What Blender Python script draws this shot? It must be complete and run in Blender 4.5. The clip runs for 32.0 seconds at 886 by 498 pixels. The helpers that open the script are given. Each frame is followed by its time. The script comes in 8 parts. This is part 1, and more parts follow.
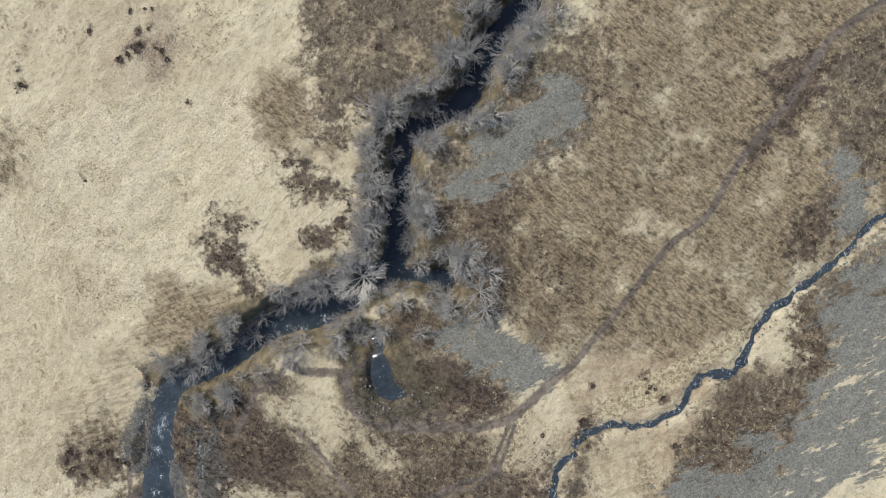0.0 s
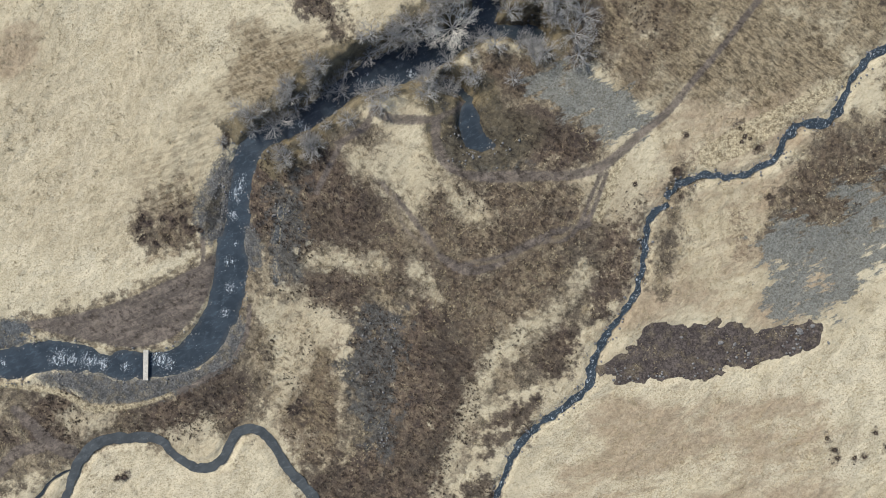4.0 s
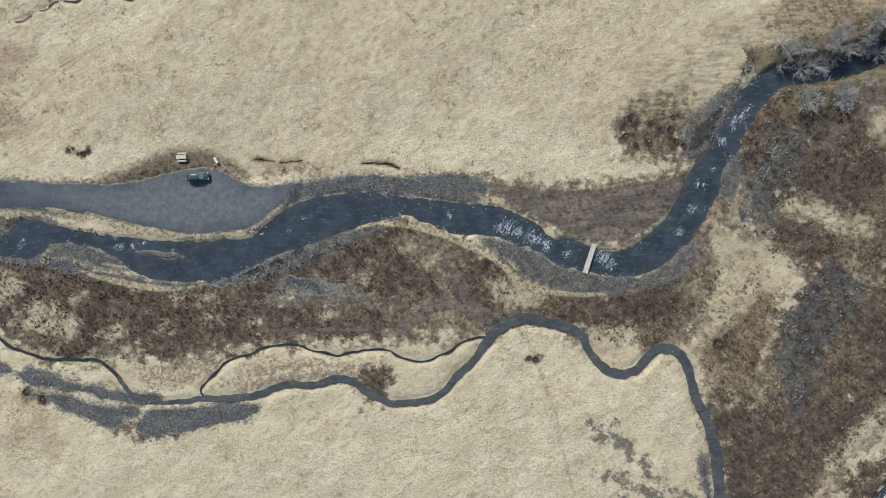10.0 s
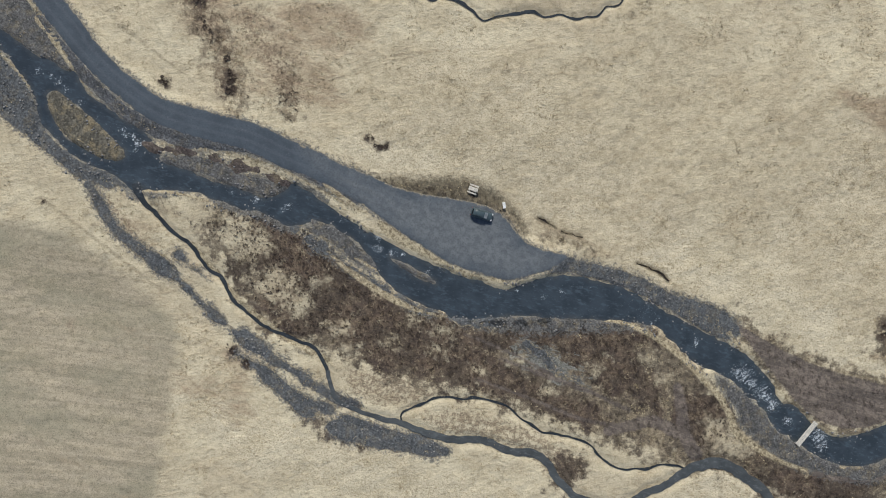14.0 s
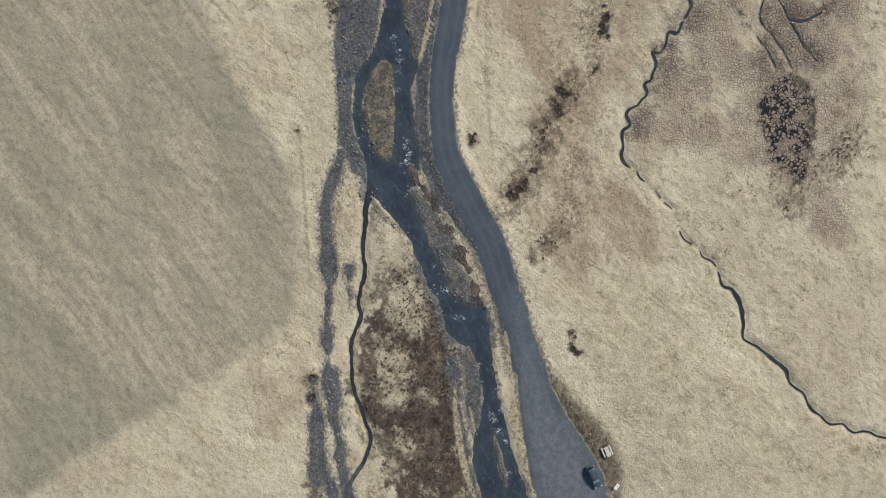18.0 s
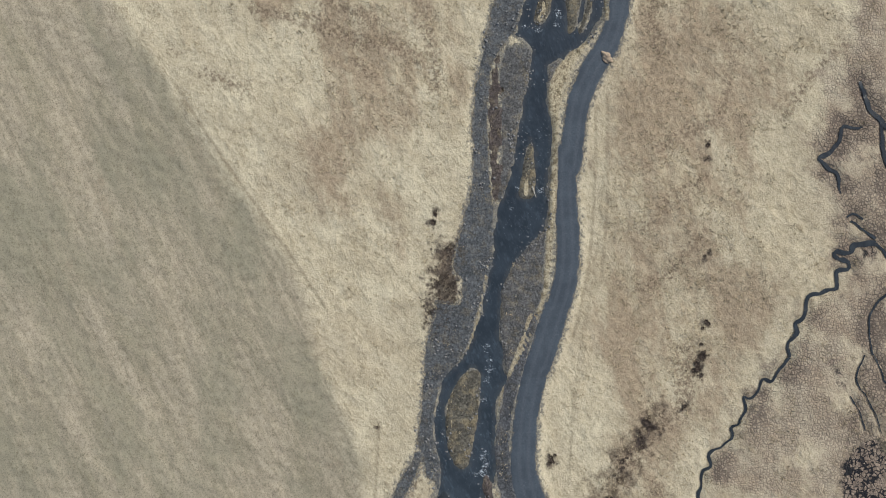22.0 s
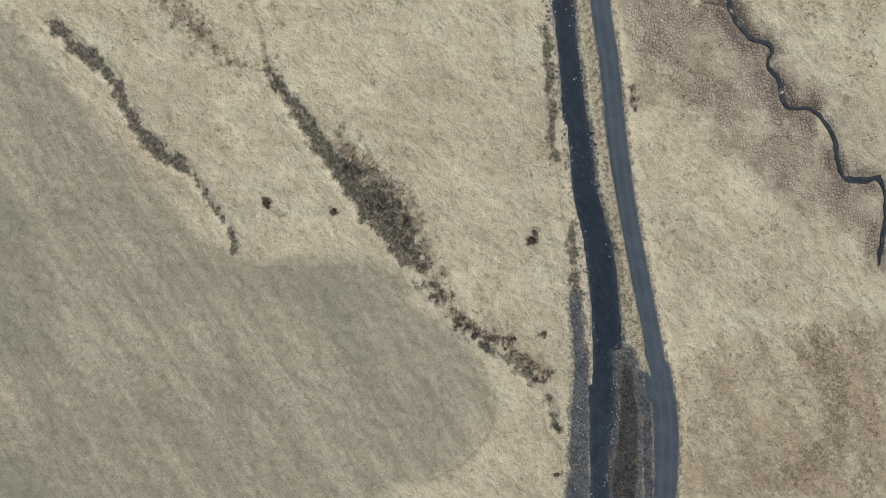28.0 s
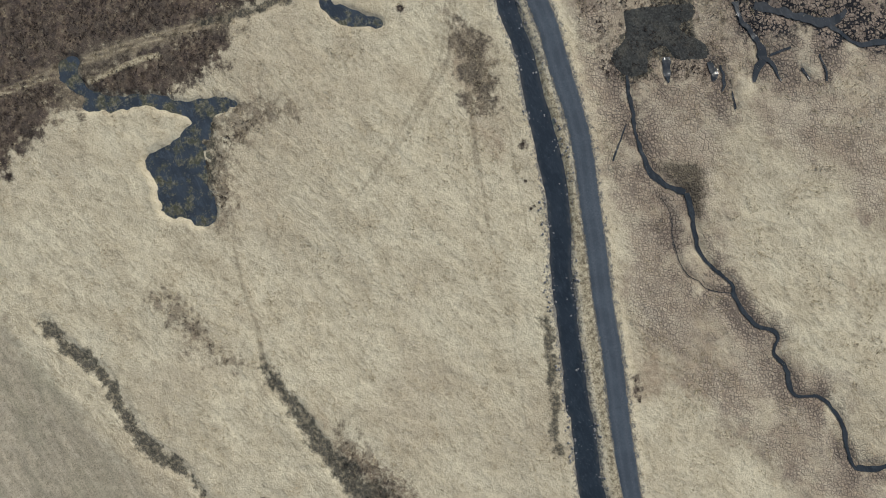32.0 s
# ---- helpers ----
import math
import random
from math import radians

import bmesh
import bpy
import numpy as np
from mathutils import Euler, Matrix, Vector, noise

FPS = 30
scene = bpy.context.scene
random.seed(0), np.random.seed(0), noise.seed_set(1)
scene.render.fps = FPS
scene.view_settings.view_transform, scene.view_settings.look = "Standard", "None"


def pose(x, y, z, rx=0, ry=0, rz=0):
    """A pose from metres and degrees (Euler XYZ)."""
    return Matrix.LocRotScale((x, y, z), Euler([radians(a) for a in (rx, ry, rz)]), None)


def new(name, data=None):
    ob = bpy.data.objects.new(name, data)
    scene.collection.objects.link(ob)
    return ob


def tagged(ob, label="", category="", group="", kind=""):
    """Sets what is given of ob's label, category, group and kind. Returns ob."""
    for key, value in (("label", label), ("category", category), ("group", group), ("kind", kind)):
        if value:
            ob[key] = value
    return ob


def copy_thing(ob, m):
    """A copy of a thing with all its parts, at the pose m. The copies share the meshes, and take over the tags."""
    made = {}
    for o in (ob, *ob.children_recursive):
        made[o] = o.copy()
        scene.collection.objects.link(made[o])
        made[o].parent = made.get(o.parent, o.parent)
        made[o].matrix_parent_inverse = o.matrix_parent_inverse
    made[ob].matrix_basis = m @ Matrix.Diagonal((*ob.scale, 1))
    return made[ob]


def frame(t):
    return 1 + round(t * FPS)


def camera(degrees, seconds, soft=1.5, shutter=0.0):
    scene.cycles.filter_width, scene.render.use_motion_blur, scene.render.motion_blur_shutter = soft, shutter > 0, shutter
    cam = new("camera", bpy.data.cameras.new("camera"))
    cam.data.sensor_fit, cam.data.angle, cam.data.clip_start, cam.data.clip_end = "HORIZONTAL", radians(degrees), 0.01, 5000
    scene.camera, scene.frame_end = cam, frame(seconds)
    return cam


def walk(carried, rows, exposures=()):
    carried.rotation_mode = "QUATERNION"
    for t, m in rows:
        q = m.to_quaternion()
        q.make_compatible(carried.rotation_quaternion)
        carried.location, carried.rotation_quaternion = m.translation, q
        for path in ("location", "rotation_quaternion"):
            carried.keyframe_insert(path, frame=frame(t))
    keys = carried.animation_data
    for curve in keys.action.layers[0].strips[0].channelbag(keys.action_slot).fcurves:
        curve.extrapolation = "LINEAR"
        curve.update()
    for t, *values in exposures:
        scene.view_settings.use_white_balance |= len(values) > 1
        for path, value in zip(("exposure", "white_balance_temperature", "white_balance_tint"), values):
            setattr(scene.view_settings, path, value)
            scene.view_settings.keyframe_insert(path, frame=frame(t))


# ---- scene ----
cam = camera(72.0, 32.0, soft=1.05)
# seconds, eye, and small tilts with the heading in degrees; the camera hangs level and looks straight down
PATH = [
    (0.0, 108.59, 64.29, 124.03, -1.45, 2.03, -10.30),
    (0.5, 106.92, 60.40, 124.10, -1.30, 1.98, -9.77),
    (1.0, 105.21, 55.03, 124.02, -1.06, 1.86, -9.39),
    (1.5, 103.39, 49.21, 123.92, -0.80, 1.73, -9.20),
    (2.0, 100.95, 42.84, 123.94, -0.64, 1.67, -9.12),
    (2.5, 97.68, 36.54, 123.92, -0.48, 1.60, -9.05),
    (3.0, 93.14, 30.09, 123.53, -0.41, 1.50, -9.22),
    (3.5, 87.82, 23.98, 123.31, -0.31, 1.43, -9.25),
    (5.5, 62.65, 4.42, 123.99, -0.33, 1.75, -9.65),
    (6.0, 54.81, 1.58, 124.55, -0.31, 1.73, -9.82),
    (6.5, 46.49, -0.34, 125.12, -0.25, 1.64, -9.88),
    (7.0, 37.43, -1.48, 125.62, -0.24, 1.56, -9.80),
    (7.5, 29.20, -1.95, 125.51, -0.28, 1.72, -9.49),
    (8.0, 20.47, -1.72, 125.76, -0.24, 1.73, -7.12),
    (8.5, 11.90, -0.79, 125.65, -0.19, 1.52, -3.42),
    (9.0, 3.19, 0.61, 125.78, -0.20, 1.28, 0.20),
    (9.5, -5.23, 1.98, 125.74, -0.24, 0.98, 3.63),
    (10.0, -13.72, 3.11, 125.70, -0.23, 0.67, 7.56),
    (10.5, -21.96, 3.78, 125.83, -0.25, 0.29, 10.49),
    (11.0, -30.24, 3.99, 125.81, -0.30, -0.11, 13.03),
    (11.5, -38.13, 3.80, 125.84, -0.38, -0.50, 13.33),
    (12.0, -45.94, 3.47, 125.89, -0.49, -0.79, 13.60),
    (12.5, -53.23, 2.81, 126.15, -0.61, -0.98, 15.25),
    (13.0, -60.85, 1.77, 125.94, -0.76, -1.30, 20.29),
    (13.5, -67.47, 0.46, 125.29, -0.91, -1.51, 25.91),
    (14.0, -74.64, 0.59, 124.70, -1.02, -1.70, 29.57),
    (14.5, -80.57, 0.04, 124.55, -1.06, -1.69, 32.95),
    (16.5, -99.17, -5.10, 119.79, -0.45, -0.16, 56.13),
    (17.0, -104.15, -6.42, 119.23, -0.31, 0.01, 63.22),
    (17.5, -109.83, -7.47, 118.85, -0.17, 0.02, 70.11),
    (18.0, -116.27, -8.30, 118.51, -0.04, -0.04, 77.27),
    (18.5, -122.88, -8.96, 118.05, 0.08, -0.06, 81.54),
    (19.0, -130.27, -9.96, 117.64, 0.17, -0.13, 84.30),
    (19.5, -137.56, -10.83, 117.43, 0.26, -0.15, 84.94),
    (20.0, -145.34, -11.72, 117.31, 0.36, -0.17, 85.14),
    (20.5, -153.01, -12.73, 117.27, 0.40, -0.18, 85.21),
    (21.0, -161.23, -13.73, 117.16, 0.31, -0.17, 85.30),
    (21.5, -169.31, -14.63, 117.20, 0.17, -0.15, 85.35),
    (22.0, -177.94, -15.54, 117.11, 0.02, -0.13, 85.13),
    (22.5, -186.37, -16.47, 117.24, -0.16, -0.13, 84.51),
    (23.0, -195.31, -17.58, 117.11, -0.37, -0.28, 83.81),
    (23.5, -203.92, -18.21, 116.93, -0.49, -0.49, 82.96),
    (24.0, -213.13, -18.10, 116.70, -0.53, -0.69, 82.34),
    (24.5, -222.38, -17.49, 116.75, -0.55, -0.85, 81.86),
    (25.0, -232.12, -16.62, 116.62, -0.49, -0.87, 81.34),
    (25.5, -241.57, -15.63, 116.74, -0.40, -0.87, 80.77),
    (27.5, -284.63, -8.52, 115.84, -0.02, -0.22, 79.07),
    (28.0, -295.44, -6.31, 115.28, 0.01, -0.21, 79.15),
    (28.5, -305.14, -4.91, 114.81, -0.01, -0.24, 79.10),
    (29.0, -313.14, -3.49, 114.60, -0.04, -0.27, 79.14),
    (29.5, -320.83, -2.02, 114.43, -0.08, -0.33, 79.02),
    (30.0, -327.28, -0.56, 114.23, -0.15, -0.29, 78.80),
    (30.5, -332.80, 0.55, 113.98, -0.14, -0.28, 78.57),
    (31.0, -338.68, 1.87, 113.65, -0.04, -0.22, 78.40),
    (31.5, -343.19, 3.10, 113.51, 0.08, -0.18, 78.24),
    (32.0, -349.14, 4.60, 113.35, 0.24, -0.10, 78.13),
]
EXPOSURES = [(0.0, 0.2, 6430, 10.5), (3.0, 0.2, 6430, 10.5), (6.0, 0.13, 6350, 7.5), (10.0, 0.06, 6330, 8), (13.0, -0.04, 6390, 9.5), (16.0, -0.1, 6430, 10.8), (21.0, -0.06, 6430, 10.2), (24.0, -0.08, 6390, 10), (29.0, -0.2, 6350, 9.5), (32.0, -0.24, 6330, 9.5)]
walk(cam, [(t, pose(x, y, z, a, b, c)) for t, x, y, z, a, b, c in PATH], EXPOSURES)

# ---- sky and sun ----
SUN_UP, SUN_TURN = radians(42), radians(-40)
world = bpy.data.worlds.new("sky")
scene.world = world
world.use_nodes = True
wn, wl = world.node_tree.nodes, world.node_tree.links
sky = wn.new("ShaderNodeTexSky")
sky.sky_type, sky.sun_disc, sky.sun_elevation, sky.sun_rotation = "NISHITA", False, SUN_UP, SUN_TURN
wl.new(sky.outputs[0], wn["Background"].inputs[0])
wn["Background"].inputs[1].default_value = 0.105
sun = new("sun", bpy.data.lights.new("sun", "SUN"))
sun.data.energy, sun.data.angle, sun.data.color = 3.7, radians(5.0), (1.0, 0.95, 0.84)
toward = Vector((math.sin(SUN_TURN) * math.cos(SUN_UP), math.cos(SUN_TURN) * math.cos(SUN_UP), math.sin(SUN_UP)))
sun.matrix_world = toward.to_track_quat("Z", "Y").to_matrix().to_4x4()


# ---- materials ----
class Nodes:
    """A short way to write a node material."""

    def __init__(self, name, rough=0.9):
        self.mat = bpy.data.materials.new(name)
        self.mat.use_nodes = True
        self.t = self.mat.node_tree
        self.bsdf = self.t.nodes["Principled BSDF"]
        self.bsdf.inputs["Roughness"].default_value = rough
        self.bsdf.inputs["Specular IOR Level"].default_value = 0.25
        geo = self.t.nodes.new("ShaderNodeNewGeometry")
        self.place, self.island = geo.outputs["Position"], geo.outputs["Random Per Island"]

    def node(self, kind, **sets):
        n = self.t.nodes.new(kind)
        for key, value in sets.items():
            setattr(n, key, value)
        return n

    def put(self, socket, value):
        if isinstance(value, bpy.types.NodeSocket):
            self.t.links.new(value, socket)
        elif isinstance(value, tuple) and len(value) == 3 and len(socket.default_value) == 4:
            socket.default_value = (*value, 1)
        else:
            socket.default_value = value

    def noise(self, size, detail=4.0, rough=0.6, stretch=None, turn=0.0, warp=0.0):
        """Noise whose marks are about size metres across; stretch makes streaks along the turned x."""
        at = self.place
        if stretch:
            m = self.node("ShaderNodeMapping", vector_type="TEXTURE")
            self.put(m.inputs[0], at)
            m.inputs["Rotation"].default_value = (0, 0, radians(turn))
            m.inputs["Scale"].default_value = (stretch, 1, 1)
            at = m.outputs[0]
        n = self.node("ShaderNodeTexNoise")
        self.put(n.inputs["Vector"], at)
        n.inputs["Scale"].default_value, n.inputs["Detail"].default_value = 1 / size, detail
        n.inputs["Roughness"].default_value, n.inputs["Distortion"].default_value = rough, warp
        return n.outputs[0]

    def cells(self, size, feature="F1"):
        n = self.node("ShaderNodeTexVoronoi", feature=feature)
        self.put(n.inputs["Vector"], self.place)
        n.inputs["Scale"].default_value = 1 / size
        return n.outputs[0]

    def math(self, op, a, b=0.0, c=0.0):
        n = self.node("ShaderNodeMath", operation=op)
        for s, v in zip(n.inputs, (a, b, c)):
            self.put(s, v)
        return n.outputs[0]

    def span(self, value, low, high, to_low=0.0, to_high=1.0):
        n = self.node("ShaderNodeMapRange", interpolation_type="SMOOTHSTEP")
        for s, v in zip(n.inputs, (value, low, high, to_low, to_high)):
            self.put(s, v)
        return n.outputs[0]

    def mix(self, fac, a, b, how="MIX"):
        n = self.node("ShaderNodeMix", data_type="RGBA", blend_type=how)
        self.put(n.inputs[0], fac)
        self.put(n.inputs[6], a)
        self.put(n.inputs[7], b)
        return n.outputs[2]

    def attribute(self, name):
        return self.node("ShaderNodeAttribute", attribute_name=name).outputs["Fac"]

    def done(self, colour, height=None, strength=0.5, depth=0.1, rough=None):
        self.put(self.bsdf.inputs["Base Color"], colour)
        if rough is not None:
            self.put(self.bsdf.inputs["Roughness"], rough)
        if height is not None:
            b = self.node("ShaderNodeBump")
            b.inputs["Strength"].default_value, b.inputs["Distance"].default_value = strength, depth
            self.put(b.inputs["Height"], height)
            self.put(self.bsdf.inputs["Normal"], b.outputs[0])
        return self.mat


def ground_material():
    n = Nodes("dry_grass_ground", 0.95)
    fine, tuft = n.noise(0.3, 4, 0.75), n.noise(0.85, 5, 0.7, 1.9, 35)
    patch, broad = n.noise(5, 6, 0.68, 1.6, 35), n.noise(34, 4, 0.55)
    c = n.mix(n.span(patch, 0.36, 0.66), (0.66, 0.585, 0.415), (0.52, 0.445, 0.305))
    c = n.mix(n.span(broad, 0.45, 0.72, 0, 0.5), c, (0.42, 0.34, 0.235))
    c = n.mix(n.span(tuft, 0.5, 0.68, 0, 0.55), c, (0.27, 0.215, 0.135))
    c = n.mix(n.span(fine, 0.52, 0.68, 0, 0.32), c, (0.22, 0.17, 0.1))
    c = n.mix(n.span(fine, 0.48, 0.3, 0, 0.4), c, (0.66, 0.6, 0.46))
    speck = n.noise(0.8, 6, 0.78)
    c = n.mix(n.span(speck, 0.53, 0.68, 0, 0.45), c, (0.3, 0.24, 0.15))
    bleached = n.mix(n.span(patch, 0.34, 0.66), (0.69, 0.615, 0.45), (0.56, 0.49, 0.34))
    bleached = n.mix(n.span(tuft, 0.52, 0.7, 0, 0.4), bleached, (0.38, 0.31, 0.2))
    bleached = n.mix(n.span(n.noise(0.45, 4, 0.75, 3.2, 12), 0.5, 0.66, 0, 0.5), bleached, (0.3, 0.24, 0.15))
    bleached = n.mix(n.span(fine, 0.51, 0.63, 0, 0.8), bleached, (0.25, 0.195, 0.12))
    bleached = n.mix(n.span(speck, 0.54, 0.7, 0, 0.4), bleached, (0.3, 0.24, 0.15))
    bleached = n.mix(n.span(fine, 0.47, 0.33, 0, 0.6), bleached, (0.74, 0.68, 0.53))
    edge_ = n.math("MULTIPLY_ADD", n.math("SUBTRACT", broad, 0.5), 22.0, n.attribute("pale"))
    c = n.mix(n.span(edge_, -4, 4, 0, 0.85), c, bleached)
    grass = c
    fray, wide = n.noise(2.6, 7, 0.72), n.noise(9, 5, 0.65)

    def layer(colour, name, low, high, wobble, by, most=1.0, bias=0.0):
        """Lays a colour over the rest where the field of that name is high, with an edge frayed by noise."""
        f = n.math("MULTIPLY_ADD", n.math("SUBTRACT", by, 0.5), wobble, n.attribute(name))
        return n.mix(n.span(f, low + bias, high + bias, 0, most), c, colour)

    streak = n.math("ADD", n.math("MULTIPLY", n.noise(0.9, 5, 0.7, 26, 22), 0.5), n.math("MULTIPLY", n.noise(4, 4, 0.6, 14, 23), 0.5))
    green = n.mix(n.span(streak, 0.4, 0.6), (0.33, 0.287, 0.207), (0.47, 0.403, 0.297))
    green = n.mix(n.span(n.noise(7, 6, 0.68, 3, 22), 0.48, 0.66, 0, 0.45), green, (0.28, 0.256, 0.172))
    green = n.mix(n.span(speck, 0.5, 0.66, 0, 0.5), green, (0.2, 0.175, 0.115))
    green = n.mix(n.span(fine, 0.46, 0.32, 0, 0.6), green, (0.54, 0.465, 0.34))
    green = n.mix(n.span(n.noise(18, 4, 0.6, 2.5, 21), 0.44, 0.64, 0, 0.7), green, (0.27, 0.255, 0.182))
    green = n.mix(n.span(tuft, 0.5, 0.7, 0, 0.35), green, (0.19, 0.17, 0.105))
    green = n.mix(n.span(fine, 0.5, 0.64, 0, 0.65), green, (0.16, 0.142, 0.09))
    c = layer(green, "field", -1.5, 2.5, 7, wide)
    lumps = n.noise(1.3, 5, 0.68, 1.6, 70)
    tussock = n.mix(n.span(lumps, 0.42, 0.6), (0.53, 0.45, 0.31), (0.3, 0.24, 0.15))
    tussock = n.mix(n.span(fine, 0.5, 0.68, 0, 0.35), tussock, (0.2, 0.155, 0.09))
    c = layer(tussock, "tussock", -3, 6, 30, wide, 0.4)
    rust = n.mix(n.span(speck, 0.38, 0.62), (0.43, 0.33, 0.225), (0.28, 0.205, 0.135))
    rust = n.mix(n.span(n.noise(2.2, 7, 0.75, 2.2, 30), 0.53, 0.62, 0, 0.7), rust, (0.24, 0.18, 0.115))
    rust = n.mix(n.span(fine, 0.52, 0.7, 0, 0.4), rust, (0.17, 0.12, 0.08))
    c = layer(rust, "russet", -2.0, 6.0, 40, n.noise(9, 6, 0.7, 2.6, 8), 0.72)
    herb = n.mix(n.span(fine, 0.4, 0.6), (0.27, 0.2, 0.135), (0.125, 0.092, 0.064))
    dots = n.math("MULTIPLY_ADD", n.math("SUBTRACT", n.noise(0.75, 6, 0.75), 0.5), 16.0, n.attribute("fleck"))
    c = n.mix(n.span(dots, 0.0, 2.2, 0, 0.75), c, herb)
    blade = n.noise(0.5, 5, 0.72, 2.6, -48)
    sedge = n.mix(n.span(blade, 0.42, 0.6), (0.31, 0.244, 0.152), (0.075, 0.054, 0.034))
    sedge = n.mix(n.span(tuft, 0.5, 0.66, 0, 0.5), sedge, (0.13, 0.093, 0.055))
    sedge = n.mix(n.span(fine, 0.5, 0.66, 0, 0.65), sedge, (0.08, 0.057, 0.036))
    sedge = n.mix(n.span(fine, 0.44, 0.3, 0, 0.5), sedge, (0.46, 0.37, 0.24))
    c = layer(sedge, "sedge", -2.0, 4.0, 26, wide, 0.85)
    brown = n.mix(n.span(speck, 0.36, 0.62), (0.2, 0.162, 0.112), (0.068, 0.055, 0.044))
    brown = n.mix(n.span(n.noise(4.5, 6, 0.72), 0.49, 0.6, 0, 0.85), brown, n.mix(n.span(speck, 0.4, 0.6), (0.43, 0.355, 0.24), (0.25, 0.195, 0.125)))
    brown = n.mix(n.span(fine, 0.5, 0.68, 0, 0.6), brown, (0.06, 0.046, 0.036))
    brown = n.mix(n.span(n.noise(1.1, 7, 0.78, 1.9, 60), 0.46, 0.36, 0, 0.75), brown, (0.46, 0.385, 0.265))
    brown = n.mix(n.span(fine, 0.42, 0.28, 0, 0.5), brown, (0.4, 0.33, 0.23))
    brown = n.mix(n.span(wide, 0.5, 0.63, 0, 0.7), brown, n.mix(n.span(speck, 0.4, 0.6), (0.1, 0.082, 0.066), (0.046, 0.04, 0.036)))
    c = layer(brown, "brown", -1.5, 1.5, 20, fray, 0.95, -1.4)
    dark = n.mix(n.span(speck, 0.4, 0.6), (0.16, 0.115, 0.075), (0.075, 0.054, 0.043))
    dark = n.mix(n.span(fine, 0.5, 0.7, 0, 0.7), dark, (0.045, 0.034, 0.027))
    c = layer(dark, "scrub", -1.2, 2.2, 22, fray, 0.6, 0.4)
    edge = n.node("ShaderNodeTexVoronoi", feature="DISTANCE_TO_EDGE")
    skew = n.node("ShaderNodeMix", data_type="VECTOR")
    skew.inputs[0].default_value = 0.35
    n.put(skew.inputs[4], n.place)
    warp = n.node("ShaderNodeTexNoise")
    warp.inputs["Scale"].default_value = 0.9
    n.put(warp.inputs["Vector"], n.place)
    add = n.node("ShaderNodeVectorMath", operation="ADD")
    n.put(add.inputs[0], n.place)
    n.put(add.inputs[1], warp.outputs["Color"])
    n.put(skew.inputs[5], add.outputs[0])
    n.put(edge.inputs["Vector"], skew.outputs[1])
    edge.inputs["Scale"].default_value = 1.55
    crack = n.span(n.math("MULTIPLY_ADD", n.math("SUBTRACT", wide, 0.5), -0.9, edge.outputs[0]), 0.15, 0.02)
    damp = n.span(n.math("MULTIPLY_ADD", n.math("SUBTRACT", wide, 0.5), 12.0, n.attribute("damp")), -4.5, 0.5)
    crack = n.math("MULTIPLY", crack, n.span(damp, 0, 1, 0.5, 1.0))
    comb = n.noise(0.75, 4, 0.6, 5.5, 8)
    ridged = n.mix(n.span(comb, 0.42, 0.6), (0.5, 0.42, 0.285), (0.19, 0.145, 0.09))
    c = layer(ridged, "ridge", -1.5, 2, 18, wide, 0.42)
    peaty = n.mix(n.span(patch, 0.35, 0.65), (0.5, 0.415, 0.305), (0.4, 0.315, 0.225))
    peaty = n.mix(n.math("MULTIPLY", damp, 0.75), peaty, (0.25, 0.19, 0.145))
    peaty = n.mix(n.math("MULTIPLY", crack, 0.85), peaty, (0.12, 0.092, 0.078))
    c = layer(peaty, "hummock", -3, 5, 26, wide, 0.92)
    shade = n.span(wide, 0.4, 0.62)
    heath = n.mix(n.span(fray, 0.38, 0.62), (0.165, 0.12, 0.085), (0.07, 0.052, 0.046))
    heath = n.mix(n.span(speck, 0.52, 0.66, 0, 0.85), heath, (0.3, 0.24, 0.155))
    heath = n.mix(n.span(fine, 0.5, 0.68, 0, 0.75), heath, (0.042, 0.033, 0.028))
    heath = n.mix(n.math("MULTIPLY", shade, 0.55), heath, (0.06, 0.05, 0.04))
    heath = n.mix(n.span(fine, 0.4, 0.3, 0, 0.6), heath, (0.36, 0.29, 0.19))
    c = layer(heath, "heath", -1.2, 1.8, 18, fray, 0.92, -0.3)
    brush = n.mix(n.span(fray, 0.4, 0.62), (0.2, 0.16, 0.095), (0.085, 0.075, 0.055))
    brush = n.mix(n.span(fine, 0.5, 0.7, 0, 0.7), brush, (0.04, 0.036, 0.03))
    brush = n.mix(n.span(speck, 0.42, 0.3, 0, 0.7), brush, (0.27, 0.26, 0.24))
    c = layer(brush, "brush", -0.5, 1.5, 6, fray, 0.95)
    moss = n.mix(n.span(speck, 0.4, 0.7), (0.23, 0.232, 0.208), (0.155, 0.153, 0.132))
    moss = n.mix(n.span(fine, 0.5, 0.62, 0, 0.75), moss, (0.085, 0.08, 0.065))
    moss = n.mix(n.span(fine, 0.46, 0.32, 0, 0.6), moss, (0.4, 0.4, 0.37))
    moss = n.mix(n.span(n.noise(1.1, 6, 0.75), 0.58, 0.66, 0, 0.8), moss, (0.1, 0.088, 0.06))
    c = layer(moss, "grey", -0.6, 0.8, 24, n.noise(2.2, 6, 0.74, 3.0, 14), 0.95, -0.4)
    ash = n.mix(n.span(speck, 0.4, 0.62), (0.13, 0.13, 0.122), (0.066, 0.062, 0.056))
    ash = n.mix(n.span(fine, 0.5, 0.66, 0, 0.7), ash, (0.045, 0.042, 0.038))
    ash = n.mix(n.span(fine, 0.38, 0.28, 0, 0.6), ash, (0.36, 0.35, 0.32))
    c = layer(ash, "ash", -1.2, 1.4, 22, fray, 0.85)
    c = layer(grass, "meadow", -1.4, 2.0, 15, fray, 0.8)
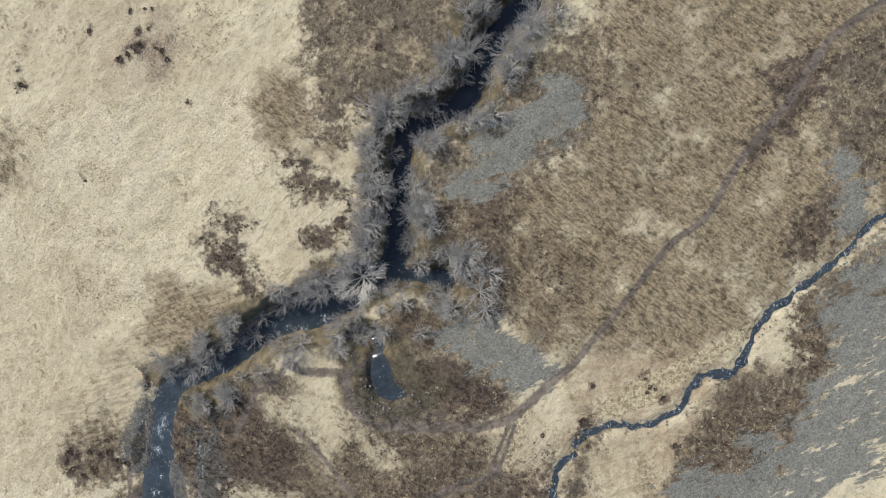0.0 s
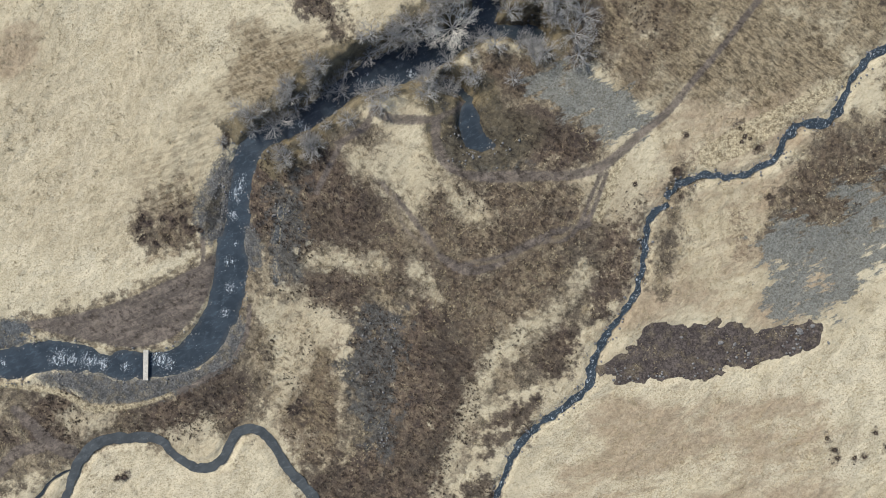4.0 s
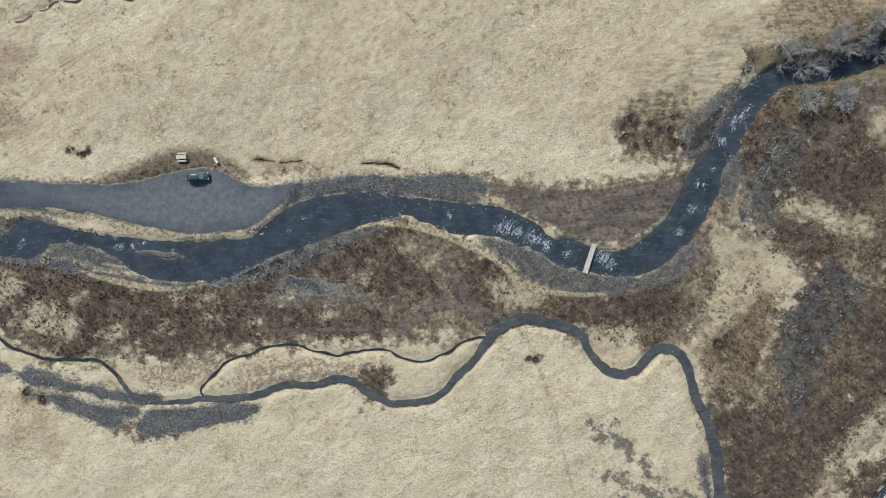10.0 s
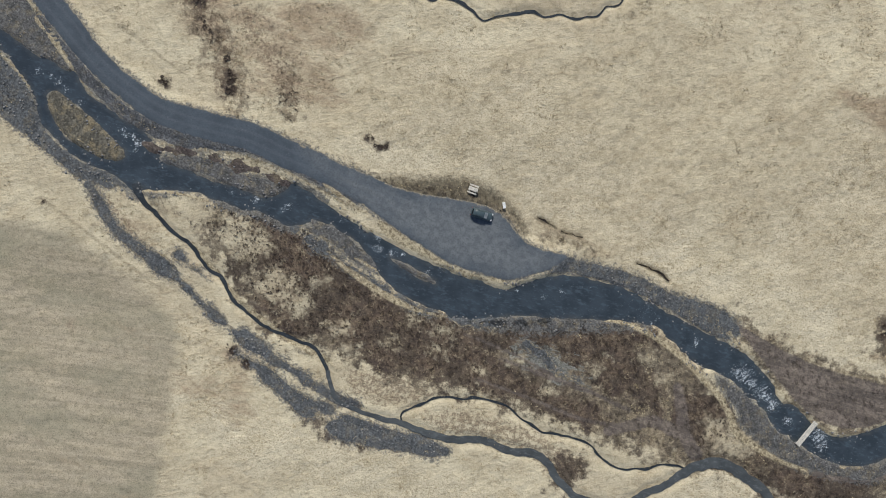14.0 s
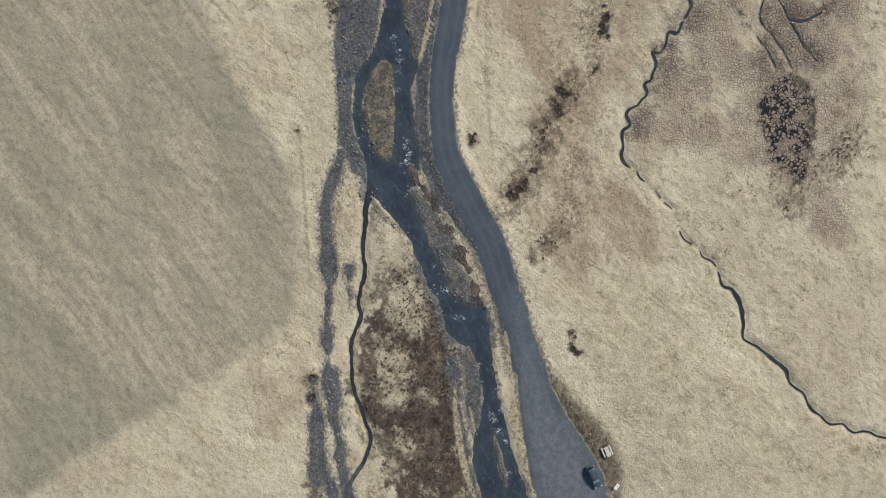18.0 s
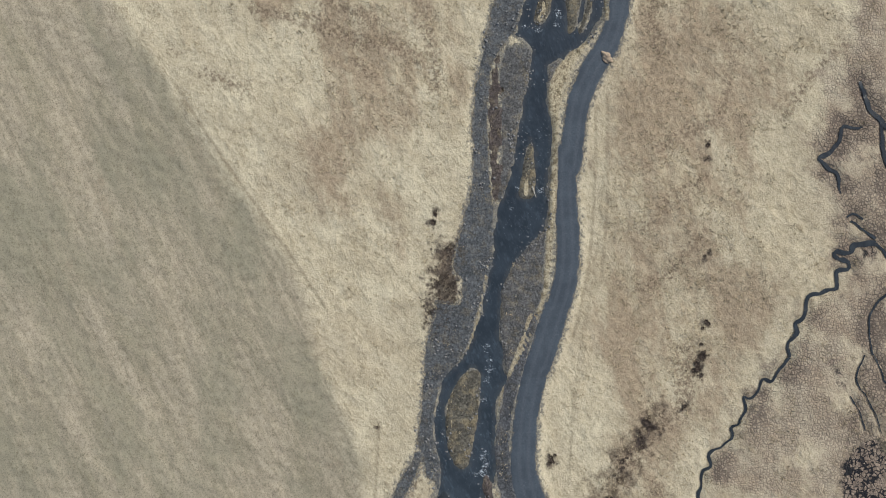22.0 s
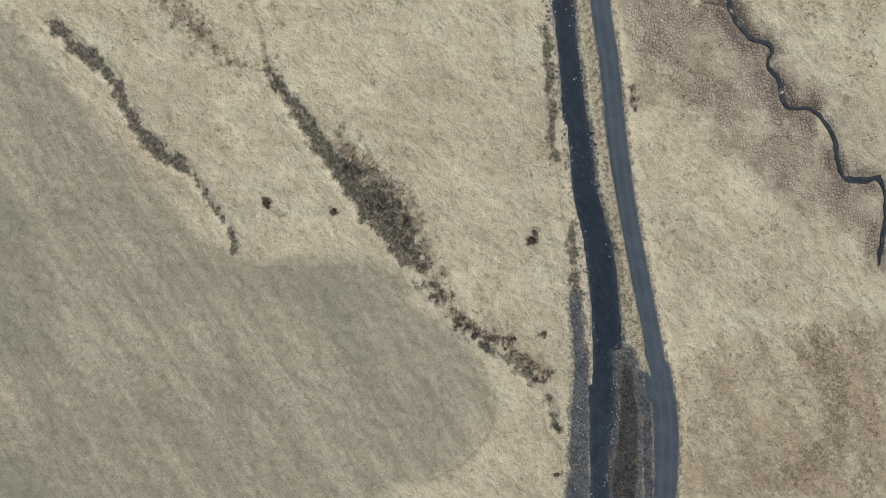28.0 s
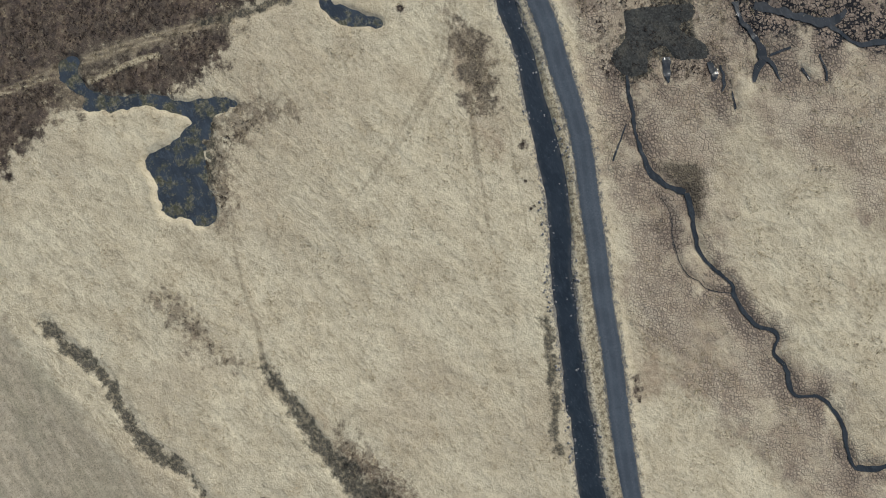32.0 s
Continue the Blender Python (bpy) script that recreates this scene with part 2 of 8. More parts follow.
    pebble = n.mix(n.span(fine, 0.42, 0.6), (0.16, 0.162, 0.158), (0.06, 0.062, 0.062))
    c = layer(pebble, "stony", -0.9, 0.3, 7.0, speck, 0.85)
    c = layer(n.mix(n.span(speck, 0.46, 0.6), n.mix(n.span(fine, 0.4, 0.6), (0.62, 0.54, 0.37), (0.4, 0.33, 0.21)), (0.2, 0.16, 0.1)), "straw", -0.1, 0.3, 2.0, speck, 0.92)
    soil = n.mix(n.span(speck, 0.4, 0.62), (0.22, 0.182, 0.155), (0.135, 0.112, 0.098))
    soil = n.mix(n.span(n.noise(1.7, 6, 0.74, 5, 12), 0.44, 0.56, 0, 0.7), soil, (0.085, 0.072, 0.064))
    soil = n.mix(n.span(fine, 0.42, 0.28, 0, 0.5), soil, (0.32, 0.26, 0.2))
    c = layer(soil, "bare", -0.3, 0.2, 1.2, speck, 0.88)
    # Dark soil of worn ground; also paints the shadow along eroded bank edges.
    soil_and_shadow = n.mix(n.span(speck, 0.4, 0.62), (0.125, 0.105, 0.07), (0.06, 0.05, 0.038))
    c = layer(soil_and_shadow, "stain", -1.6, 1.0, 5, speck, 0.85)
    rutted = n.mix(n.span(speck, 0.4, 0.6), (0.3, 0.245, 0.17), (0.2, 0.16, 0.105))
    c = layer(rutted, "rut", -0.4, 0.1, 0.7, speck, 0.5)
    wet = n.mix(n.span(fine, 0.42, 0.6), (0.05, 0.049, 0.041), (0.1, 0.092, 0.07))
    wet = n.mix(n.span(n.noise(1.4, 6, 0.75), 0.5, 0.6), wet, (0.022, 0.025, 0.02))
    wet = n.mix(n.span(speck, 0.48, 0.6, 0, 0.85), wet, (0.27, 0.225, 0.15))
    c = layer(wet, "peat", -0.5, 0.5, 7.0, fray, 0.92)
    knoll = n.node("ShaderNodeTexVoronoi", feature="DISTANCE_TO_EDGE")
    n.put(knoll.inputs["Vector"], skew.outputs[1])
    knoll.inputs["Scale"].default_value = 1.25
    rim = n.math("MULTIPLY_ADD", n.math("SUBTRACT", fray, 0.5), 1.6, knoll.outputs[0])
    bog = n.mix(n.span(rim, 0.06, 0.16), (0.02, 0.02, 0.023), n.mix(n.span(speck, 0.4, 0.62), (0.36, 0.285, 0.22), (0.17, 0.13, 0.1)))
    c = layer(bog, "bogpool", -1, 1, 16, wide)
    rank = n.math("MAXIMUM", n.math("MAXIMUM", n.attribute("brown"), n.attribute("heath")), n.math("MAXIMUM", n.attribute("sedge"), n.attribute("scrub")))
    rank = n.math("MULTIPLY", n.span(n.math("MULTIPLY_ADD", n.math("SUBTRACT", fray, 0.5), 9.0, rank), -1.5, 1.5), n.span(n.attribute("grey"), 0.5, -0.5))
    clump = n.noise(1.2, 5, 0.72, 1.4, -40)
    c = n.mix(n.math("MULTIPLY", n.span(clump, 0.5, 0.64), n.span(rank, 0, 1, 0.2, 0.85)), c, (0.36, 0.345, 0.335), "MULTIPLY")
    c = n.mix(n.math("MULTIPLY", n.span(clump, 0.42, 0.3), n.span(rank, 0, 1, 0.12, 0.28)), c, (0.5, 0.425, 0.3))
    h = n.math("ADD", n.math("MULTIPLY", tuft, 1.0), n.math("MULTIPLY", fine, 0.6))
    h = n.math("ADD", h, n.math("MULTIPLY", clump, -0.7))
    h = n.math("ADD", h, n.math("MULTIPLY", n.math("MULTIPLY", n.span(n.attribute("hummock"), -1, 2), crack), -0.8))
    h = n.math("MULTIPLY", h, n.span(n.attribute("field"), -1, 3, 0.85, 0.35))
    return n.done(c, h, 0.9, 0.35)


def verge(n, c, reach=2.0):
    """Dry grass that creeps in over the edge of a stony surface."""
    blades = n.noise(0.6, 6, 0.78)
    f = n.math("MULTIPLY_ADD", n.math("SUBTRACT", blades, 0.5), reach, n.attribute("edge"))
    return n.mix(n.span(f, 0.35, -0.15, 0, 0.9), c, n.mix(n.span(n.noise(0.25, 3), 0.4, 0.6), (0.42, 0.355, 0.24), (0.2, 0.16, 0.1)))


def gravel_material(name, light, dark, grass=0.0, grit=0.75):
    n = Nodes(name, 0.85)
    stones, patch, fine = n.cells(0.45), n.noise(3, 5, 0.65), n.noise(0.32, 4, 0.75)
    c = n.mix(n.span(patch, 0.35, 0.65), light, dark)
    c = n.mix(n.span(fine, 0.48, 0.62, 0, grit), c, tuple(v * 0.4 for v in dark))
    c = n.mix(n.span(fine, 0.44, 0.32, 0, 0.6), c, tuple(min(v * 1.8, 0.6) for v in light))
    pebble = n.node("ShaderNodeTexVoronoi")
    n.put(pebble.inputs["Vector"], n.place)
    pebble.inputs["Scale"].default_value = 3.2
    tone = n.node("ShaderNodeSeparateColor")
    n.put(tone.inputs[0], pebble.outputs["Color"])
    c = n.mix(n.span(tone.outputs[0], 0.65, 0.98, 0, 0.5), c, tuple(min(v * 1.7, 0.6) for v in light))
    c = n.mix(n.span(tone.outputs[1], 0.6, 0.98, 0, 0.55), c, tuple(v * 0.45 for v in dark))
    if grass:
        c = n.mix(n.span(n.noise(2.2, 6, 0.7), 0.48, 0.62, 0, grass), c, n.mix(n.span(fine, 0.4, 0.6), (0.34, 0.28, 0.175), (0.17, 0.135, 0.08)))
    return n.done(verge(n, c), n.math("ADD", stones, fine), 0.6, 0.12)


def road_material():
    n = Nodes("compacted_gravel_road", 0.85)
    patch, fine = n.noise(4, 5, 0.65), n.noise(0.35, 5, 0.78)
    across = n.attribute("across")
    c = n.mix(n.span(patch, 0.35, 0.65), (0.073, 0.091, 0.111), (0.053, 0.067, 0.084))
    pale = n.math("MULTIPLY_ADD", n.math("SUBTRACT", n.noise(5, 5, 0.65), 0.5), 8.0, n.attribute("layby"))
    c = n.mix(n.span(pale, -2.5, 4.0, 0, 0.85), c, n.mix(n.span(n.noise(1.2, 6, 0.72), 0.4, 0.6), (0.168, 0.181, 0.191), (0.115, 0.127, 0.138)))
    track = n.span(n.math("ABSOLUTE", n.math("SUBTRACT", n.math("ABSOLUTE", across), 0.85)), 0.55, 0.1)
    c = n.mix(n.math("MULTIPLY", track, 0.35), c, (0.1, 0.116, 0.138))
    c = n.mix(n.span(fine, 0.5, 0.66, 0, 0.6), c, (0.045, 0.052, 0.062))
    c = n.mix(n.span(fine, 0.45, 0.25, 0, 0.4), c, (0.2, 0.215, 0.24))
    return n.done(verge(n, c, 1.6), fine, 0.5, 0.06)


def water_material(name, deep_shade, foam=True, weedy=False):
    n = Nodes(name, 0.12)
    n.bsdf.inputs["Specular IOR Level"].default_value = 0.5
    ripple, broad = n.noise(0.5, 4, 0.6, 2.0, 20), n.noise(4, 3)
    c = n.mix(n.span(broad, 0.35, 0.65), deep_shade, tuple(v * 0.7 for v in deep_shade))
    c = n.mix(n.span(n.noise(0.7, 5, 0.7, 2.2, 15), 0.5, 0.68, 0, 0.5), c, tuple(v * 1.9 for v in deep_shade))
    # Ravine shade and deeper water both go into the colour as near-black.
    c = n.mix(n.attribute("deep_shade"), c, (0.009, 0.013, 0.019))
    rough = 0.12
    if weedy:
        weed = n.span(n.math("ADD", n.noise(3.2, 6, 0.75), n.math("MULTIPLY", n.noise(0.5, 4, 0.7), 0.25)), 0.6, 0.72)
        c = n.mix(weed, c, n.mix(n.span(n.noise(0.6, 4, 0.7), 0.45, 0.65), (0.05, 0.052, 0.03), (0.2, 0.18, 0.12)))
        rough = n.span(weed, 0, 1, 0.12, 0.8)
    if foam:
        bed = n.mix(n.span(n.noise(0.4, 5, 0.75), 0.4, 0.62), (0.1, 0.1, 0.094), (0.05, 0.054, 0.056))
        c = n.mix(n.math("MULTIPLY", n.span(n.attribute("shoal"), 0.0, 1.0), n.span(n.noise(1.6, 6, 0.72), 0.4, 0.6, 0.1, 0.6)), c, bed)
        spray = n.math("MULTIPLY_ADD", n.math("SUBTRACT", n.noise(0.34, 5, 0.7, 1.7, 60, 1.2), 0.5), 3.0, n.attribute("rapid"))
        white = n.span(spray, 0.76, 1.05, 0, 0.95)
        c = n.mix(white, c, (0.6, 0.65, 0.69))
        rough = n.span(white, 0, 1, 0.12, 0.6)
    return n.done(c, ripple, 0.4, 0.12, rough)


def plain_material(name, colour, rough=0.8, vary=0.25, size=0.4, metal=0.0):
    n = Nodes(name, rough)
    n.bsdf.inputs["Metallic"].default_value = metal
    k = n.noise(size, 5, 0.65)
    c = n.mix(n.span(k, 0.3, 0.7), tuple(min(1, v * (1 + vary)) for v in colour), tuple(v * (1 - vary) for v in colour))
    return n.done(c, k, 0.3, 0.02)


def leaf_material(name, a, b):
    n = Nodes(name, 0.9)
    c = n.mix(n.island, a, b)
    return n.done(n.mix(n.span(n.noise(0.3), 0.4, 0.7, 0, 0.5), c, tuple(v * 0.5 for v in b)))


GROUND = ground_material()
GRAVEL = gravel_material("river_gravel", (0.125, 0.124, 0.122), (0.075, 0.075, 0.074), 0.3)
GRASSY = gravel_material("grassy_gravel", (0.135, 0.125, 0.1), (0.072, 0.067, 0.055), 0.6)
SHOULDER = gravel_material("dark_roadside_gravel", (0.118, 0.122, 0.128), (0.072, 0.075, 0.08), 0.15)
SHINGLE = gravel_material("blue_grey_shingle", (0.108, 0.115, 0.12), (0.074, 0.079, 0.084), 0.2)
MUDDY = gravel_material("wet_brown_mud", (0.105, 0.087, 0.078), (0.06, 0.048, 0.045), 0.3)
ROAD = road_material()
WATER = water_material("cold_river_water", (0.045, 0.059, 0.072))
STILL = water_material("still_dark_water", (0.036, 0.042, 0.046), False)
# The pond's blue-grey is the sky's reflection put into the base colour.
POOL = water_material("sky_tinted_pond_water", (0.05, 0.062, 0.076), False, True)
SHALLOW = water_material("shallow_grey_water", (0.082, 0.09, 0.092), False)
BOG = gravel_material("dark_bog_weed", (0.052, 0.053, 0.048), (0.036, 0.037, 0.035), 0.08, 0.5)
HEATHER = leaf_material("brown_heather", (0.1, 0.075, 0.056), (0.055, 0.042, 0.037))
STRAW = leaf_material("straw_tussock", (0.5, 0.43, 0.29), (0.33, 0.26, 0.16))
BARK = plain_material("pale_bare_bark", (0.42, 0.405, 0.385), 0.8, 0.25)
ROCK = plain_material("grey_boulder", (0.2, 0.195, 0.19), 0.85, 0.35)
PLANK = plain_material("weathered_pale_plank", (0.58, 0.55, 0.48), 0.75, 0.15)

# ---- plan: lines are x, y, width; outlines are x, y; spots are x, y, radius ----
PLAN = {}


def lay(kind, points):
    PLAN.setdefault(kind, []).append(points)


lay("river", [(129.5, 110.8, 5.5), (128.8, 106.6, 5.5), (123.6, 102.6, 4.9), (119.2, 98.5, 5.3), (115.9, 93.5, 4.6), (112.3, 89.2, 5), (107, 87.7, 4.4), (100.8, 85.8, 4.4), (99.2, 81, 4), (97.3, 74.7, 4.4), (96.1, 68.1, 5.1), (94.3, 61.7, 5.1), (90.4, 59, 4.9), (84.3, 56.6, 5.6), (78.2, 54.9, 7.4), (72.3, 54.2, 6.3), (65.5, 52, 4.7), (59.7, 48.9, 4.5), (54.5, 46.9, 4.3), (48.9, 45.7, 4.3), (44.4, 43.3, 4.8), (41.4, 38.2, 4.6)])
lay("river", [(41.8, 40.1, 5), (40.1, 36, 5.7), (38.5, 31.8, 6.7), (36.8, 25.3, 6.9), (34.8, 18.6, 7), (31.5, 11.6, 7), (25.8, 6, 6.1), (18.9, 3.9, 5.1), (9.6, 5.6, 5.2)])
lay("river", [(-249.8, 15.8, 4.9), (-258.2, 17.6, 4.9), (-264.3, 19.7, 5.2), (-270.6, 21.2, 5.6), (-279.1, 22.3, 5.4), (-287.8, 23.1, 5.4), (-294.3, 23, 4.9), (-301, 22.6, 4.7), (-307.4, 23.3, 4.5), (-313.9, 23.7, 4.1)])
lay("river", [(-315.6, 23.4, 4.6), (-325.1, 24.3, 4), (-332.5, 24.9, 4), (-341, 25.6, 4), (-349.3, 27.1, 4.2), (-356.7, 27.9, 4.4), (-363.2, 27.8, 4.6), (-368.6, 27.7, 4.2), (-374.1, 27.4, 4), (-380.6, 27.4, 3.6), (-386.1, 26.7, 3.4), (-391.7, 25.9, 3.6), (-399.3, 25.7, 3.6)])
# A shadowed side gap of the ravine, laid as a branch of dark water.
lay("river", [(92.8, 59.4, 3.3), (98.1, 57.8, 2.4), (103, 56.4, 3.8), (103.3, 55, 2.9)])
lay("road", [(-83.4, 3.8, 6), (-92.2, 3, 6), (-101, 2.3, 5.4), (-107.7, 1.6, 5.9), (-115.4, 1, 5.9), (-122.1, -0.9, 5.9), (-128.9, -2.6, 5.7), (-134.5, -3.4, 5.2), (-141, -2.7, 5), (-146.3, -1.7, 4.8), (-152.7, 0.3, 4.8), (-158, 2.5, 4.8), (-164.3, 5.1, 4.8)])
lay("road", [(-154.2, 1.4, 4.8), (-162.6, 4.8, 4.8), (-170, 7.6, 4.8), (-177.6, 8.8, 4.7), (-186.3, 9, 4.6), (-193.9, 9.8, 4.6)])
lay("road", [(-191.6, 10.3, 4.6), (-197, 11.4, 4.6), (-203.4, 12.9, 4.6), (-209.6, 16, 4.6), (-214.6, 19.6, 4.6), (-220.9, 22.2, 4.3), (-227.3, 23.1, 4.1)])
lay("road", [(-225.7, 23.4, 4.1), (-232.2, 24.2, 4.1), (-240.6, 26.3, 4.3), (-249.1, 28.3, 4.8), (-257.7, 29.6, 4.8), (-265.4, 29.8, 4.6)])
lay("road", [(-261.6, 29, 5.1), (-270.2, 29.4, 4.3), (-282.2, 29.5, 4.2), (-293.1, 29.4, 4.2), (-303.9, 29.9, 4.1), (-314.6, 30.7, 4.1)])
lay("road", [(-314.2, 30.7, 4), (-324.7, 31.6, 4), (-333.2, 31.9, 4), (-343.8, 32.8, 4), (-353.3, 33.4, 4), (-362.9, 34.1, 4), (-370.5, 33.8, 4), (-378.1, 33, 4.2), (-385.8, 32.5, 4.2), (-391.4, 31.5, 4.2), (-400.4, 29.7, 4.2)])
lay("creek", [(189.1, 56.4, 1.7), (185.5, 54.4, 1.5), (180, 51.2, 1.5), (176.3, 47.6, 1.4), (169.5, 44, 1.4), (163.8, 40.8, 1.7), (160.2, 38.2, 1.5), (157, 34.5, 1.6), (153.6, 30.3, 2.1), (147.7, 29.9, 1.9), (144.6, 27, 1.6), (140.9, 23.8, 1.5), (134.8, 22.7, 1.2), (129.6, 23.6, 1.2), (124.7, 23, 1.4), (121.6, 20.6, 1.3)])
lay("creek", [(121.8, 19.9, 1.3), (118.3, 17.8, 1.3), (116.4, 12.8, 1.4), (114.6, 6.8, 1.3), (111.4, 2, 1.3), (107, -2.6, 1.4), (103.9, -6.9, 2), (102.4, -11.5, 1.6), (98.5, -14.8, 1.4), (94.1, -17.4, 1.5), (88.4, -21.7, 1.4), (84.6, -27, 1.4), (81.6, -32.5, 1.4), (78.5, -38.5, 1.4), (73.5, -44.2, 1.5), (70.8, -49.6, 1.4), (65.7, -52.5, 1.8)])
lay("creek", [(65.7, -52.5, 1.8), (55.4, -51.2, 2.1), (51.2, -48.5, 2.3), (49.1, -43.7, 3), (47.3, -37.6, 3), (46, -31.5, 3), (43.9, -26.4, 3), (40.2, -20.5, 2.5), (38.1, -15.5, 2.5), (35.2, -12.1, 2.6), (31, -12.5, 2.6), (27.2, -17.2, 2.6), (22.3, -18.1, 2.6), (18.1, -15.1, 2.3), (14.6, -10.9, 2.6), (8.2, -9.9, 2.8), (2.9, -9.6, 3), (-1.9, -12.9, 2.8), (-5.2, -18.3, 2.1)])
lay("creek", [(-78.6, -32.7, 1), (-83.3, -30.1, 1), (-86.2, -30.3, 0.8), (-89.9, -30.8, 0.9), (-92.6, -31.2, 0.7), (-95.6, -31.0, 0.9), (-98.9, -30.4, 0.8), (-102.4, -29.7, 1), (-104.9, -28.0, 0.9), (-107.0, -26.7, 1.2), (-108.9, -26.8, 1), (-111.5, -26.0, 0.9), (-114.4, -24.4, 1.1), (-117.6, -23.7, 1), (-121.1, -23.1, 1.1), (-124.7, -21.7, 1.2), (-127.5, -21.0, 1.5), (-129.7, -19.7, 2), (-131.6, -17.4, 2.5)])
lay("creek", [(-94.3, 45.7, 0.9), (-91.7, 46.0, 1.1), (-89.0, 45.8, 0.7), (-86.1, 45.2, 0.5), (-84.2, 47.4, 0.5), (-81.2, 49.8, 0.8), (-78.5, 51.8, 0.8), (-75.8, 52.1, 0.5), (-74.4, 53.3, 0.6), (-72.6, 54.5, 0.5), (-69.8, 55.0, 0.6), (-68.1, 56.5, 0.5), (-66.2, 57.8, 0.6), (-65.7, 60.3, 0.4), (-63.7, 61.8, 0.5), (-63.2, 64.6, 0.5), (-61.6, 66.9, 0.4), (-60.4, 71.2, 0.5)])
lay("creek", [(-294.2, 72, 1.1), (-292.4, 77.6, 0.9), (-286, 77.8, 1.1), (-279.8, 75.8, 1.1), (-276.8, 74.6, 0.6)])
lay("creek", [(-203.4, 67.3, 0.7), (-197.8, 69, 1.1), (-192.5, 74, 1.5), (-190, 78.2, 1.3)])
lay("creek", [(-195.5, 71, 1), (-187.3, 70.9, 1), (-184.3, 74.2, 0.8)])
lay("creek", [(-184.9, 72.8, 0.5), (-182.3, 71.5, 0.4), (-176.7, 73.6, 0.7)])
lay("rut", [(-363.9, -32.2, 0.5), (-354.4, -33.1, 0.5), (-346.8, -32.6, 0.6), (-342.4, -31.9, 0.7), (-336, -32.2, 1)])
lay("rut", [(-400.9, 17.1, 0.3), (-394.7, 15.8, 0.3), (-385.7, 12.4, 0.3), (-378.3, 6.7, 0.3), (-369.7, -1, 0.3), (-363.1, -7.7, 0.3)])
lay("rut", [(-400.7, 17.9, 0.3), (-394.5, 16.7, 0.3), (-385.3, 13.3, 0.3), (-377.5, 7.5, 0.3), (-368.8, -0.3, 0.3), (-361.9, -7.4, 0.3)])
lay("rut", [(-395.7, -73.8, 0.4), (-397.9, -58.4, 0.4), (-399.1, -42.1, 0.4), (-400, -31.1, 0.4), (-401.1, -14.8, 0.4), (-402.9, -8, 0.4)])
lay("rut", [(-394.4, -74.1, 0.4), (-396.8, -58.6, 0.4), (-398, -42.3, 0.4), (-399, -31.4, 0.4), (-400.3, -15, 0.4)])
lay("rut", [(-388, 17, 0.3), (-378.6, 15.4, 0.3), (-367, 14.6, 0.3), (-360.6, 14.3, 0.3)])
lay("rut", [(4, -13.7, 0.2), (9.3, -23, 0.2), (14, -34.6, 0.2), (21, -48.5, 0.2)])
lay("rut", [(-248, -22.3, 0.3), (-240.3, -18.9, 0.3), (-234.3, -15.5, 0.3), (-226, -11.9, 0.3)])
lay("rut", [(-244.1, -22.1, 0.3), (-234.6, -17.6, 0.3), (-227.5, -14.4, 0.3)])
lay("rut", [(19.3, -28.4, 0.5), (21.6, -29.4, 0.5)])
lay("rut", [(18.4, -27.1, 0.5), (19.5, -27.7, 0.5)])
# Next three are no wheel marks: shadow lines of torn bank edges, in rut colour.
lay("rut", [(-55.7, 14.9, 0.6), (-53.7, 15.5, 0.6), (-52.1, 15.2, 0.6)])
lay("rut", [(-49.7, 15.5, 0.5), (-46.1, 16, 0.5), (-42, 16.8, 0.5)])
lay("rut", [(-31.7, 17.7, 0.6), (-28.3, 18.7, 0.6), (-26.1, 17.9, 0.6)])
lay("rut", [(-391.1, 22.6, 0.2), (-381.6, 21.9, 0.2), (-369.8, 21.6, 0.2), (-359.2, 21, 0.2), (-348.5, 20.9, 0.2)])
lay("rut", [(-388.4, 14.8, 0.2), (-378.6, 15.4, 0.2), (-359.7, 13.5, 0.2)])
lay("rut", [(-335.1, 20.3, 0.2), (-322.2, 19.3, 0.2), (-306.1, 18.1, 0.2), (-293.2, 17.2, 0.2)])
lay("rut", [(-332.9, 14.5, 0.2), (-312.5, 13.3, 0.2), (-293, 12.8, 0.2), (-274.3, 13.6, 0.2)])
lay("rut", [(-198.5, 18.4, 0.2), (-185.6, 16, 0.2), (-172.7, 13.8, 0.2), (-159.9, 10.9, 0.2)])
lay("rut", [(-174.4, 13.8, 0.2), (-163.7, 11.3, 0.2), (-153, 8.6, 0.2), (-142.2, 6.4, 0.2), (-131.4, 5.3, 0.2)])
lay("rut", [(-152.5, 9, 0.2), (-142.1, 6.8, 0.2), (-130.6, 5, 0.2)])
lay("rut", [(-109, 15.6, 0.2), (-101, 27.2, 0.2), (-92.5, 34.1, 0.2), (-80.5, 41.7, 0.2)])
lay("rut", [(-112.1, 12.2, 0.2), (-105.8, 20.3, 0.2), (-97.2, 29.3, 0.2), (-91.2, 35.3, 0.2)])
lay("rut", [(67.4, 35.3, 0.6), (70.6, 29.1, 0.6), (72.7, 25.3, 0.6), (75.7, 20, 0.6), (77.4, 17.4, 0.6)])
lay("rut", [(70.9, 31, 0.5), (73.7, 21.6, 0.5), (81.8, 16.1, 0.5), (88.1, 14.2, 0.5), (101.6, 16.7, 0.5), (106.8, 22.4, 0.5)])
lay("rut", [(-396.9, 15.5, 0.5), (-388.8, 13.2, 0.5), (-381.9, 10.2, 0.5), (-374.7, 3.3, 0.5), (-369.2, -1.1, 0.5), (-363.1, -7.7, 0.5)])
lay("rut", [(-396.6, 17.1, 0.5), (-388.4, 14.8, 0.5), (-381.5, 11.7, 0.5), (-373.9, 4.7, 0.5), (-369, -0.1, 0.5)])
